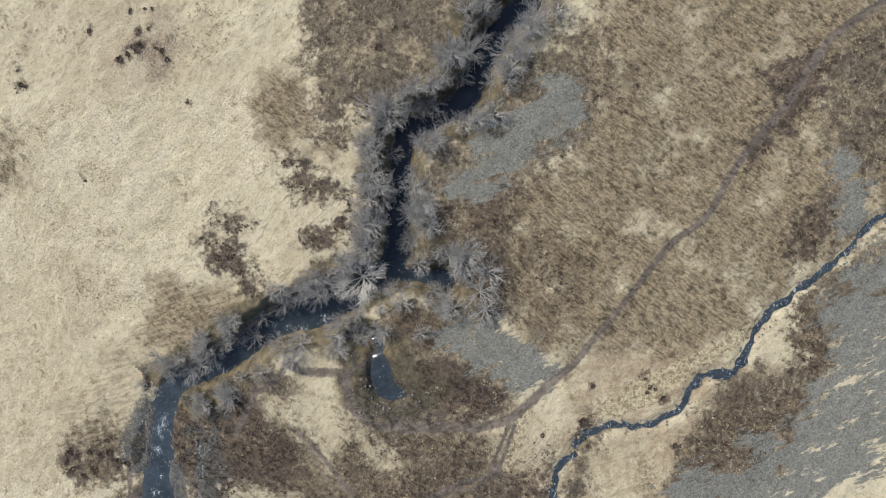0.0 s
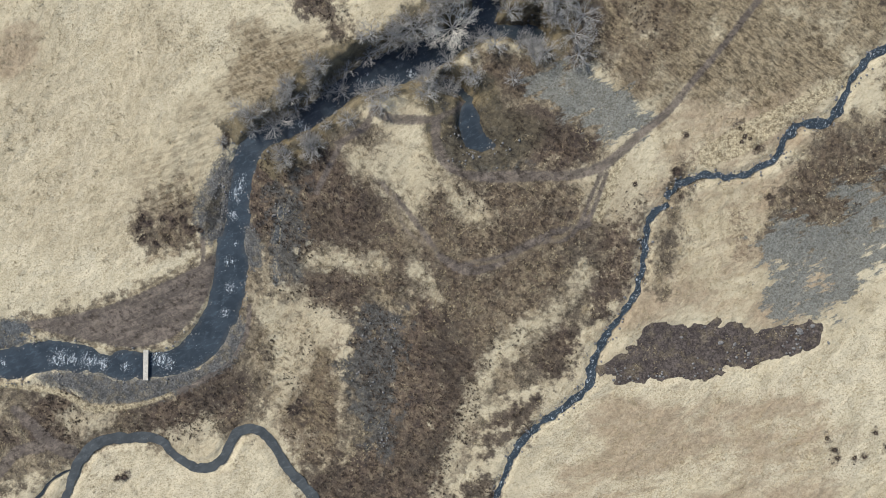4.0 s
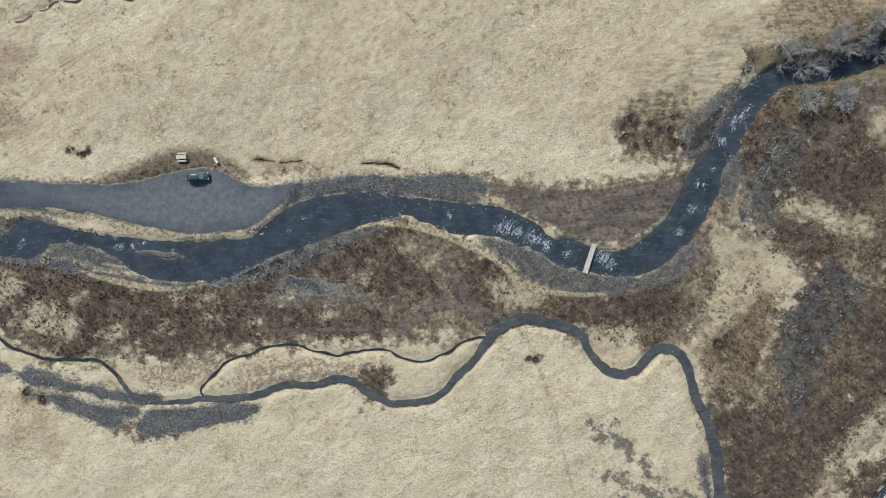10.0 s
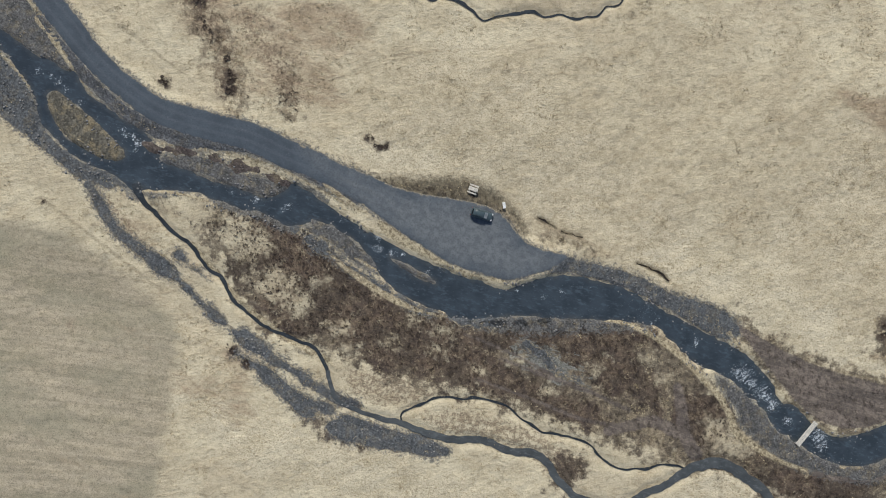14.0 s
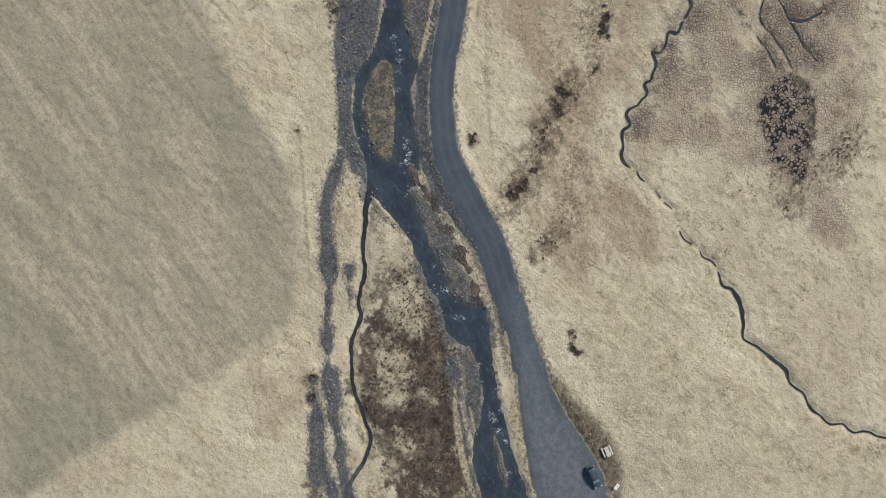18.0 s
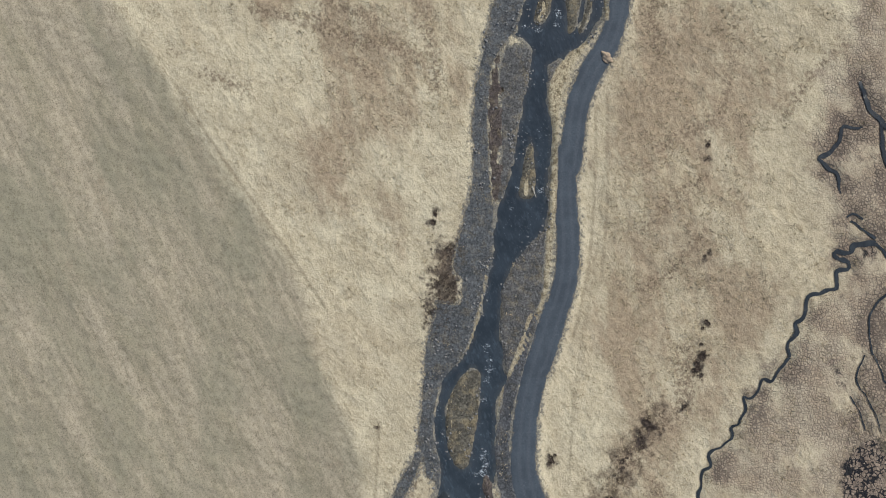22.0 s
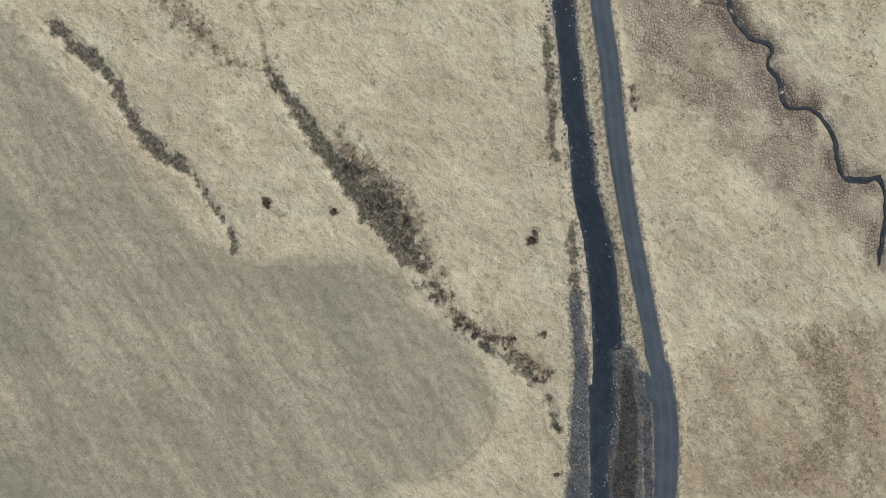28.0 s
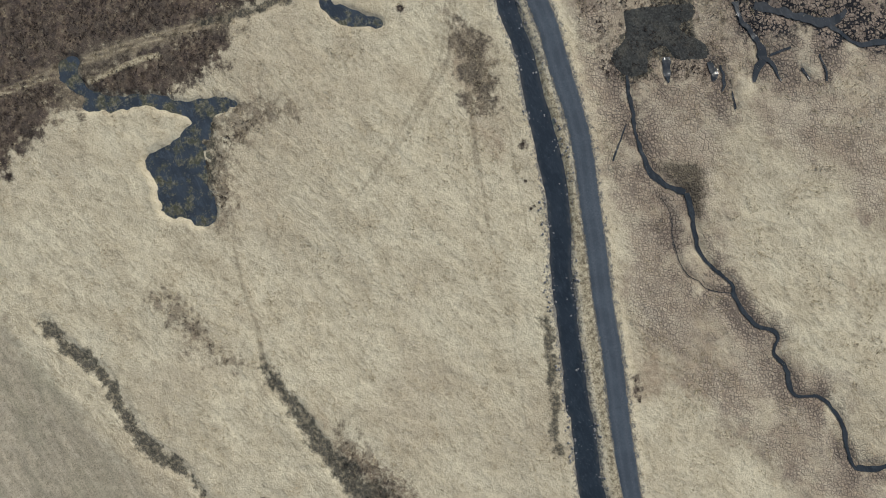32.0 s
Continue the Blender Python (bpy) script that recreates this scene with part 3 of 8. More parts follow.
lay("rut", [(-395.3, -71.8, 0.5), (-396.1, -63, 0.5), (-398.3, -52.9, 0.5), (-399.1, -42.1, 0.5), (-399.7, -31.2, 0.5), (-400.3, -22.5, 0.5), (-401.7, -12.5, 0.5)])
lay("rut", [(-393.8, -72.1, 0.5), (-394.7, -62.3, 0.5), (-396.9, -52.2, 0.5), (-397.6, -41.8, 0.5), (-398.6, -32.5, 0.5)])
lay("rut", [(-385.8, 17, 0.5), (-373.3, 15.3, 0.5), (-362.6, 14.7, 0.5), (-352, 14.1, 0.5)])
lay("rut", [(-267.4, -1.3, 0.5), (-260.2, -3.3, 0.5), (-254.9, -9.7, 0.5), (-253, -16.6, 0.5)])
lay("rut", [(-205.2, 18.7, 0.5), (-185.6, 17.1, 0.5), (-169.5, 14.7, 0.5)])
lay("rut", [(-203.2, 16.4, 0.5), (-185.8, 14.6, 0.5), (-170.8, 12, 0.5), (-159.1, 8.3, 0.5)])
lay("rut", [(-145.9, -30.3, 0.5), (-128.7, -32.8, 0.5), (-115.7, -35, 0.5)])
lay("rut", [(-247.5, -22.3, 0.5), (-239.5, -19, 0.5), (-232.5, -15.6, 0.5), (-225.7, -13.3, 0.5)])
lay("rut", [(-215.1, -64.6, 0.5), (-197.5, -55.2, 0.5), (-180.9, -45.5, 0.5), (-167.9, -38.5, 0.5)])
lay("rut", [(4, -12.5, 0.35), (11.8, -26.8, 0.35), (17.4, -42.5, 0.35)])
# Two more painted shadow lines below the torn bank edge.
lay("rut", [(-55.9, 15.4, 0.7), (-52.9, 15.4, 0.7), (-51.7, 15.2, 0.7)])
lay("rut", [(-50, 15.9, 0.7), (-46.5, 16.2, 0.7), (-41.8, 16.7, 0.7)])
lay("pond", [(-399.6, -7.6), (-397.9, -4.7), (-394.5, 1), (-393.2, 1.3), (-395.3, -5.3), (-397.9, -7.4)])
lay("bank", [(-10.7, 17.2), (8, 17.5), (30, 23), (34.2, 26.7), (30, 16.6), (23.1, 10.2), (13.8, 8.2), (-0.1, 12.9)])
lay("scrub", [(-82.9, 8), (-70.6, 14.9), (-59.9, 12.9), (-60.6, 11.4), (-71.6, 10.8), (-80.1, 7.2)])
lay("scrub", [(137.1, 93.6), (144.9, 90), (146.1, 84.5), (139.4, 82.6), (136, 87.5)])
lay("scrub", [(104.1, 70.9), (113.7, 70.2), (124.3, 69.4), (116.6, 62.2), (111.6, 52.2), (112.7, 46.6), (105.6, 49), (103.1, 59.2)])
lay("scrub", [(115.9, 64.4), (127, 60.3), (132.1, 52.9), (123.8, 42.5), (116.4, 42.7), (112.6, 52)])
lay("scrub", [(141.8, 16.6), (153.2, 27.6), (163.2, 24.8), (167.1, 23.1), (161.3, 13.3), (151.5, 11.7), (143.1, 12)])
lay("scrub", [(163.4, 38.7), (170.2, 41.8), (171.8, 33), (171.8, 26.6), (163.7, 28)])
lay("scrub", [(93.3, 53.3), (102.4, 49.5), (102.3, 43), (93.9, 44.5), (89.7, 51.8)])
lay("scrub", [(44.5, 38.2), (54.6, 41.7), (63.5, 35.8), (63.8, 30.4), (69.5, 25.9), (72.8, 18.7), (70.1, 9.5), (61.3, 12.9), (50.9, 18.4), (47.9, 14.4), (41.1, 15.1), (44.5, 24.8)])
lay("scrub", [(74.1, 28.1), (82.8, 30.5), (105.3, 25.3), (109.1, 22.4), (105.9, 16.5), (96.7, 3.2), (88.4, -8.4), (75.1, -6.1), (72.5, 7.9)])
lay("scrub", [(40.7, 12.9), (49.5, 10), (54.4, -2.5), (49.8, -22.9), (44.3, -20.8), (40, -11.8), (37.9, -3.2)])
lay("scrub", [(4.6, -3.4), (16.8, -1.9), (34.7, -1.4), (33.1, -10.6), (22.1, -12.3), (15.3, -10.5), (6.3, -7.2)])
lay("scrub", [(20.9, 30.3), (23.5, 36.3), (28.9, 43.3), (34.3, 30.2), (24.8, 26.7)])
lay("scrub", [(-382.1, -34.3), (-384.5, -27.9), (-382.5, -18.7), (-380.1, -17.1), (-379.1, -22.6), (-376.6, -26.4), (-372, -30), (-361.8, -32.7), (-363.7, -36.6), (-373.2, -35.7)])
lay("scrub", [(-322.2, -20.7), (-309.8, -12.3), (-297, -8.2), (-292.2, -11.3), (-282, -3.5), (-282.6, -6.6), (-294.7, -13), (-302.2, -18.1), (-313.9, -22.4)])
lay("scrub", [(-354.2, -51.5), (-350.5, -43.6), (-339.9, -39.1), (-336.1, -33.3), (-335.4, -35.6), (-338.2, -41.6), (-344.6, -46.8)])
lay("scrub", [(-117.5, 56.6), (-118.6, 67.7), (-122.2, 75.5), (-115.7, 74.9), (-110.1, 64.6), (-106.4, 57.7)])
lay("scrub", [(-128.3, 25.4), (-118.8, 19.2), (-113.4, 7.7), (-108.7, 8.3), (-114.8, 18.3), (-124, 23.4)])
lay("scrub", [(-146.5, 22.2), (-141.2, 24.2), (-120.3, 10.1), (-119.1, 3.2), (-123.4, 5.2)])
lay("scrub", [(-55.1, 13.4), (-48.6, 15.9), (-41.2, 16.3), (-42, 15.2), (-49.9, 12.6)])
lay("scrub", [(-396.5, 38), (-390.2, 67.9), (-377.8, 65.3), (-369, 61.2), (-372.2, 51.1), (-372.9, 42.7), (-377.9, 39.4)])
lay("scrub", [(41.4, 43.1), (51.6, 44.5), (59.9, 39.8), (61.8, 27), (53.1, 18.6), (44.5, 22.2), (42.9, 33.3)])
lay("scrub", [(90.4, 90.8), (99.2, 91.3), (93.4, 59.8), (86.2, 62.2), (85.4, 70), (91.6, 79.7), (88.4, 85.7)])
lay("scrub", [(-386, -35.1), (-382.7, -18.6), (-379.4, -16.7), (-377.7, -26.1), (-372.1, -30.3), (-362.5, -33.4), (-363.2, -36.7), (-373.2, -35.7), (-380.6, -35.2)])
lay("ash", [(20.8, -30.4, 1.3), (26, -31.3, 1.3), (30, -35.5, 1.3), (35.2, -39.3, 1.3), (41.8, -42.2, 1.3)])
lay("ash", [(23.5, -38.6, 1.2), (29.2, -40.1, 1.2), (34.7, -42.2, 1.2)])
lay("ash", [(28.6, -43.6, 1.5), (32.9, -46, 1.5), (36.9, -50.2, 1.5), (42.2, -53.4, 1.5)])
lay("ash", [(32.3, -49.5, 1.3), (33.7, -51.8, 1.3), (34.9, -54.6, 1.3)])
lay("ash", [(60.7, 9.1), (69.2, 6.8), (67.4, -2.5), (64.5, -11.2), (61.2, -21.3), (57.4, -19.5), (56.1, -9.8), (54.4, -2.5), (59.9, 3.5)])
lay("ash", [(45.6, 27.9), (52.1, 33.1), (50, 20.2), (46.5, 19.8)])
lay("ash", [(46.8, 35.4), (53.7, 36), (51, 18.9), (45, 17.8)])
lay("gravel", [(-7.6, 5.7), (-3.1, 5.7), (1.1, 4.7), (5.3, 3.7), (8.5, 2), (12.5, 1.6), (17.7, 1.3), (22.7, 1.6), (27.4, 2.8), (31.4, 6), (33.8, 9.7), (36.2, 8.7), (32.6, 2.9), (27.1, 0.3), (21.3, -1.4), (14, -2.5), (7.4, -1.8), (2.4, -0.5), (-0.3, 1.7), (-4.2, 3.4)])
lay("gravel", [(-53.1, -5.8), (-42.4, 0.1), (-29.4, 6.3), (-25.9, 7.2), (-35.3, 1.3), (-44.8, -4.6), (-59, -10.5)])
lay("gravel", [(-270.1, 23.9), (-263.7, 26.2), (-251.9, 24.8), (-244.6, 22.5), (-238.6, 18.8), (-242.3, 16.1), (-256, 20), (-265.4, 22.4)])
lay("gravel", [(31.6, 28.1), (30.9, 33.8), (35.1, 39.1), (39.3, 43.2), (37.6, 37.9), (35.6, 31.4)])
lay("gravel", [(39.4, 26.2), (40.7, 29), (42.2, 24.5), (41.2, 20.9), (39.5, 22.3)])
lay("gravel", [(35.4, 37.4), (38.6, 40.3), (40.5, 40.6), (37.7, 34), (35.1, 27.8), (31.4, 28), (32.3, 33.6)])
lay("path", [(197.3, 94.5, 1.4), (191.7, 92.5, 1.4), (182, 88.1, 1.4), (177.2, 83.8, 1.7), (170.8, 76.6, 1.4), (163.6, 70.6, 1.4), (157.3, 64.3, 1.3), (153.3, 59.2, 1.3), (146.4, 55.7, 1.2), (140.2, 50.4, 1.2), (136.3, 46.7, 1.1), (130.1, 41.4, 1.2), (123.8, 36, 1.4), (117.8, 32.7, 1.4), (111.7, 28.8, 1.7), (105, 27.7, 1.6), (95.5, 29.4, 1.7), (88, 30.6, 1.4), (83.9, 32.4, 1.3), (81.6, 37.8, 1), (81.4, 42.2, 0.9), (73.9, 44.1, 0.9), (70.9, 46.2, 0.9), (68, 43.3, 0.9), (62.2, 41.2, 0.9)])
lay("path", [(111.1, 28.4, 0.9), (107.3, 22.4, 0.6), (103, 16.5, 0.6), (96.4, 16.5, 0.6)])
lay("path", [(106.2, 17.9, 0.8), (98.7, 17.6, 0.8), (89.9, 15, 0.9), (81.5, 14.5, 0.9)])
lay("path", [(20.8, -2, 0.9), (27.8, 0.4, 0.9), (35.8, 6.2, 0.9), (38.1, 13.1, 0.9)])
lay("path", [(111.1, 28.4, 0.6), (108, 23.4, 0.6), (105.7, 19.4, 0.6), (103.6, 16.7, 0.6)])
lay("path", [(30.9, 28, 0.8), (30.1, 23.4, 0.8), (27.1, 18.6, 0.9), (21.7, 14.8, 0.9), (17.6, 11.3, 0.9)])
lay("path", [(71.9, 29.7, 0.8), (75.4, 22.5, 0.8), (78.9, 16.6, 0.9), (84.7, 13.2, 1), (90.9, 14.5, 1), (97.8, 17.3, 0.9), (106.9, 18.3, 0.7)])
lay("field", [(-307.6, -94.2), (-296.2, -20.6), (-287.3, -12.3), (-279.2, -6), (-268.1, -1), (-259.8, -4.2), (-254.9, -14.3), (-245.5, -44.2), (-233.9, -73.2), (-242.2, -77.3), (-269.8, -100.6)])
lay("field", [(-358.4, -85.4), (-354.1, -79.7), (-337.9, -68.7), (-319.6, -58.1), (-304.6, -48), (-296.6, -34.3), (-286.9, -17.7), (-279.4, -7.2), (-271.9, -2.1), (-264.2, -1.4), (-256.4, -6.2), (-252.1, -23.3), (-264.3, -103.4)])
lay("shrubs", [(93.5, 78.3, 3.6), (92.1, 73.7, 3.4), (90.2, 69.1, 3.2), (94.8, 82.4, 3), (101, 74.7, 3), (100.5, 70, 3.2), (102.5, 66.9, 2.6), (107.5, 59.5, 3.4), (109.6, 53.1, 3.6), (109.8, 49.5, 3), (112.2, 97.6, 3.6), (113.5, 94.1, 2.8), (122.7, 93.2, 3.2), (127, 99.3, 2.9), (95.3, 90.9, 3), (99.1, 90.6, 2.6), (102.7, 89.5, 2.6), (107, 89.6, 2.5), (117.7, 85.1, 3), (132.8, 101.9, 2.9), (118.9, 101.2, 2.3), (78.9, 58.6, 3.4), (75.4, 59.1, 3), (83.6, 58.9, 3), (58.3, 51.3, 2.2), (50.1, 46.9, 2.5), (61.8, 51.9, 2), (88.8, 64.5, 2.8), (97.5, 64.5, 2.1), (83.6, 48.4, 2.4)])
lay("shrubs", [(97.1, 47.2, 1.9), (82.1, 52, 1.9), (39.5, 45.9, 1.6)])
lay("shrubs", [(98.8, 89.2, 3.8), (115.6, 98.3, 4.2), (122.5, 95.4, 3.6), (128.3, 100.6, 3.8), (94.2, 76, 4.1), (93.6, 84.8, 3.2), (101.5, 71.4, 3.6), (108.7, 60.3, 3.8), (111.8, 56.5, 3), (76.9, 59.5, 3.2), (72.5, 60.1, 2.6), (80.3, 60, 3.7), (64.1, 51.8, 2.4), (91.8, 68.8, 3.6), (52.3, 47.8, 2.7)])
lay("brown", [(88.1, 119.2), (124.5, 112), (120.6, 102.1), (111.1, 91.2), (98.1, 91.5), (90.4, 90.8), (88.2, 84.7), (86.1, 88.3), (86.1, 97), (86.8, 106.6)])
lay("brown", [(180, 82.2), (196.5, 89.5), (192.6, 65.2), (181, 63.1), (178.8, 68.8)])
lay("brown", [(20, 37.2), (23.8, 38.2), (29.4, 35.9), (28.5, 28), (22.9, 26.7), (18.1, 29.9)])
lay("brown", [(44.8, 40.3), (64.1, 39.9), (64.5, 35.6), (74.1, 28.1), (84.7, 29.1), (110.4, 24.3), (112.3, 16.4), (103.6, 1.9), (93.3, -10.4), (79.6, -12.6), (73.5, -26.8), (65.8, -52.5), (56.1, -54.5), (48.6, -36.8), (43, -21.7), (51.4, -20.8), (55.2, -5), (60.6, 8), (49.9, 12.3), (41.1, 15.1), (43.9, 24.9)])
lay("brown", [(-118.3, -15.6), (-103.1, -10.6), (-84.4, -14.8), (-65.0, -13.9), (-42.5, -0.6), (-26.5, 7.2), (-8.1, 2.0), (3.1, -3.9), (-3.5, -10.1), (-18.0, -15.5), (-47.5, -20.7), (-69.0, -26.1), (-80.5, -28.1), (-93.2, -30.3), (-103.7, -25.7)])
lay("brown", [(92.2, 53.5), (103.5, 49.3), (111.5, 33.7), (108.5, 28.8), (89.2, 31), (80.8, 33.5), (85, 43.8)])
lay("brown", [(-67.6, -12.8), (-42.4, -2.5), (-31.7, 2.8), (2.7, -0.7), (16.8, -1.9), (34.7, -1.4), (32.9, -11.8), (5.9, -9.5), (-4.2, -12.6), (-26.5, -16), (-52, -22), (-70.1, -26.9)])
lay("brown", [(-10.7, 17.2), (8, 17.5), (30, 23), (34.2, 26.7), (30, 16.6), (23.1, 10.2), (13.8, 8.2), (-0.1, 12.9)])
lay("brown", [(1.7, -7), (10, -5.3), (20.8, -0.1), (31.3, 6.3), (36.4, 15.7), (43.3, -2.1), (36.4, -7.1), (25.4, -12.3), (16.3, -11.9)])
lay("brown", [(138.2, 8.5), (143.2, 18.5), (153.3, 28.7), (167.8, 27.3), (165.4, 38.4), (174.9, 45.2), (192.2, 50.5), (190.2, 38.2), (175.5, 36.6), (168.1, 22.9), (160.9, 11.2), (149.6, 6.6)])
lay("brown", [(103.1, 71.1), (113.9, 71.3), (117.4, 66.3), (112.9, 47.7), (105.4, 47.9), (101.8, 58.3)])
lay("fleck", [(-57.4, -31), (-47.2, -24.8), (-26.8, -22.4), (-21.4, -26.7), (-28.1, -29.2), (-37.3, -28.1), (-53, -32.9)])
lay("brown", [(-419.3, -71.1), (-407.7, -15.6), (-401.2, -25.5), (-395, -26.8), (-389.1, -39.8), (-390.5, -51.4), (-389.1, -60.2), (-383.6, -69.9), (-380.2, -79.2)])
lay("brown", [(39, 39.4), (50, 45.7), (70.4, 42.1), (76.8, 10.3), (64.3, 14.2), (55.7, 16.5), (45.9, 18.7), (40.9, 28.4)])
lay("brown", [(104.3, 83.8), (113.4, 86.4), (136.8, 97.9), (137.4, 89.3), (133.7, 80.4), (118.1, 70.5), (106, 69.5)])
lay("brown", [(-388.2, 16), (-385.3, 19.5), (-374.7, 18.5), (-377.5, 15.7)])
lay("brown", [(27.8, 4.6), (35.2, 18.5), (39.4, 27.9), (43.7, 24.2), (40.7, 11.3), (36.1, 0.5), (29.7, -3.5)])
lay("brown", [(83.1, 36.8), (89.3, 36.8), (90.3, 10.3), (70.8, 12.7), (68, 22.5), (75.4, 28.6)])
lay("brown", [(125.1, 24.1, 2.7), (121.5, 15.1, 2.1), (117.7, 5.1, 1.5)])
lay("heath", [(77.1, 81.3), (81.5, 81.6), (86.8, 77.4), (89.2, 75.3), (85, 73.9), (79.9, 75.9), (77.7, 78.5)])
lay("heath", [(75.5, 83.3), (77.1, 85.9), (79.4, 85), (81.9, 81.7), (82.9, 80.2), (80, 81.9), (77.3, 82.4)])
lay("heath", [(61.3, 77.1), (63.9, 76.1), (68.9, 73), (64.4, 72.9), (61.7, 74.5)])
lay("heath", [(57.5, 71.8), (60, 73.3), (65.6, 70.3), (66.9, 65.7), (69.1, 59.8), (65.9, 60.4), (62.2, 64.3), (58.4, 67.8)])
lay("heath", [(78.4, 70.7), (83.3, 70.4), (86.9, 71.9), (86.8, 68.7), (82.5, 66.2), (79, 67.9)])
lay("heath", [(91.2, 41.6), (99.8, 41.2), (110.3, 32.9), (108.6, 29.3), (99.1, 31), (96.7, 36.3)])
lay("heath", [(167.8, 83.5), (177.5, 85.8), (178.5, 79.4), (171.1, 72.4), (162, 67.7), (160.2, 69.1), (169.8, 76.8)])
lay("heath", [(168.2, 54.9), (176.6, 61.8), (175.3, 53.6), (169, 47.3), (166.5, 51)])
lay("heath", [(113.6, 21.4), (118, 21.7), (114.6, 14.6), (110.9, 11.9), (105.6, 12.8)])
lay("heath", [(51, 33.4), (63.6, 29.4), (69.1, 22.8), (62.4, 21), (54.9, 22.6), (49.8, 25.9)])
lay("heath", [(50.7, 17.3), (60.6, 15.8), (62.1, 11), (59.3, 7.1), (52.9, 9.4), (47.9, 14.4)])
lay("heath", [(60.9, 10.2), (71.1, 4.8), (78, -8.9), (79.1, -17.1), (72.4, -26.6), (68.3, -37.7), (66.3, -49.1), (57.4, -53.5), (51.8, -45.6), (49, -34.5), (43.9, -23.1), (51.2, -21.9), (59.3, -15.1), (56.7, -2.9)])
lay("heath", [(94.7, -1.3), (99.9, 0.4), (100.8, -5.2), (96.7, -11), (93.7, -6.1)])
lay("heath", [(109.3, 11.6), (115.9, 15.8), (113.3, 6.6), (106, 0.3), (105.1, 4.8)])
lay("heath", [(88.8, -14.1), (93.6, -12.1), (89.8, -20), (82.7, -23.5), (78.2, -28.7), (80.6, -22.6)])
lay("heath", [(74.8, -29.4), (81.1, -27.9), (81.4, -33.9), (76.5, -36.7), (72.8, -34.9)])
lay("heath", [(77.8, -39.8), (85.6, -39.2), (80.2, -42.6)])
lay("heath", [(-42.4, -2.5), (-34.5, 0.9), (-23.5, 1.4), (-15.7, -2.3), (-21.2, -6.1), (-25.3, -9), (-37, -6.5)])
lay("heath", [(-10.7, 1.6), (-1.7, 1.5), (1.7, -2.9), (-2, -7), (-7.7, -8.7), (-10, -3.3)])
lay("heath", [(-32.1, 4.1), (-23.6, 7.4), (-21.7, 4.7), (-28.2, 2.2)])
lay("heath", [(-68.4, -17.5), (-55.4, -13.6), (-38.1, -12.9), (-24.6, -12.1), (-25.4, -16.8), (-39.2, -18.7), (-54.6, -22.8), (-69.8, -25.7)])
lay("heath", [(11.6, -4.6), (23.7, -3.1), (32.9, -4.7), (32.5, -7), (22.3, -11.1), (13, -10.1)])
lay("heath", [(41.9, -7.4), (46.7, -7), (46.5, -11.7), (42.6, -10.5)])
lay("heath", [(-111.7, -13.8), (-103.1, -10.6), (-84.4, -14.8), (-69.3, -15.5), (-56.2, -10.6), (-47.5, -3.7), (-40.2, 0.2), (-30.7, 5), (-17.7, -2.8), (-14.5, -7.9), (-40, -7.2), (-60.4, -19.6), (-67.5, -27.2), (-82.6, -26.5), (-89.4, -31.5), (-94.6, -27.2), (-103.7, -25.6), (-111.2, -18.5)])
lay("heath", [(-12.8, -2.3), (-6.6, 1.3), (1.5, -3.3), (-3.9, -9.1), (-10.8, -7.8)])
lay("heath", [(10.8, -7.5), (21.2, -1.2), (31, 3.6), (34.4, -5.3), (25, -11.2), (16.3, -11.9)])
lay("fleck", [(-56.3, -30.6), (-46.8, -25.9), (-46.7, -29.6), (-54.2, -33)])
lay("heath", [(-29.3, -25.8), (-23.1, -22.3), (-22.8, -29.8), (-26.1, -31)])
lay("heath", [(-125.2, -20.5), (-125, -18.3), (-114.1, -18.9), (-111.7, -16.4), (-103, -17.2), (-98.4, -15.5), (-102.4, -11.8), (-83, -13.8), (-84.4, -27.8), (-97.6, -28.7), (-103.4, -21.6), (-114.3, -21)])
lay("heath", [(-176.4, -17.6), (-178.5, -14.1), (-178.1, -11.9), (-165.1, -13.8), (-160.6, -18.1), (-168.9, -18.6)])
lay("heath", [(-177.5, -16.8), (-180.8, -11.1), (-173.8, -12.2), (-162.2, -15.9), (-158, -19), (-168.9, -18.6)])
lay("heath", [(-419.3, -71.1), (-407.7, -15.6), (-401.2, -25.5), (-400.6, -33.2), (-398.4, -58.3), (-396.5, -59.8), (-389.1, -60.2), (-383.6, -69.9), (-380.2, -79.2)])
lay("heath", [(-394.2, -53.8), (-398.1, -31.5), (-396, -26.6), (-392.3, -29.5), (-388.6, -40), (-391, -51.3)])
lay("heath", [(70.9, -13.5), (79.4, -9.7), (76.7, -19.1), (70.9, -25.2), (68.9, -19.6)])
lay("heath", [(56.3, -49.8), (60.3, -43.4), (64.3, -40.6), (69.1, -36.7), (64.8, -47.7), (58.2, -52.5)])
lay("heath", [(46.7, 41.7), (57, 38.9), (56.7, 27.2), (47.7, 22.1), (45, 33.2)])
lay("heath", [(40.8, 40.7), (48.4, 43.4), (58.6, 42.1), (67, 33.2), (68.5, 25.8), (60.8, 21.6), (52.6, 21.8), (45.1, 23.2), (41.2, 32.9)])
lay("heath", [(62, -5.8), (67.2, -0.3), (74.9, 10), (82.1, -14.1), (74.4, -27.4), (66.6, -35.7), (60.5, -24.8)])
lay("heath", [(49.1, -26.4), (57.9, -22.9), (60.9, -36.5), (51, -40.4)])
lay("heath", [(-108.9, -12), (-102.4, -9.1), (-91.1, -11.1), (-72.3, -13.1), (-60.3, -9.2), (-56.4, -16.2), (-71.3, -21.1), (-86.1, -21), (-96.5, -21.9), (-96, -16)])
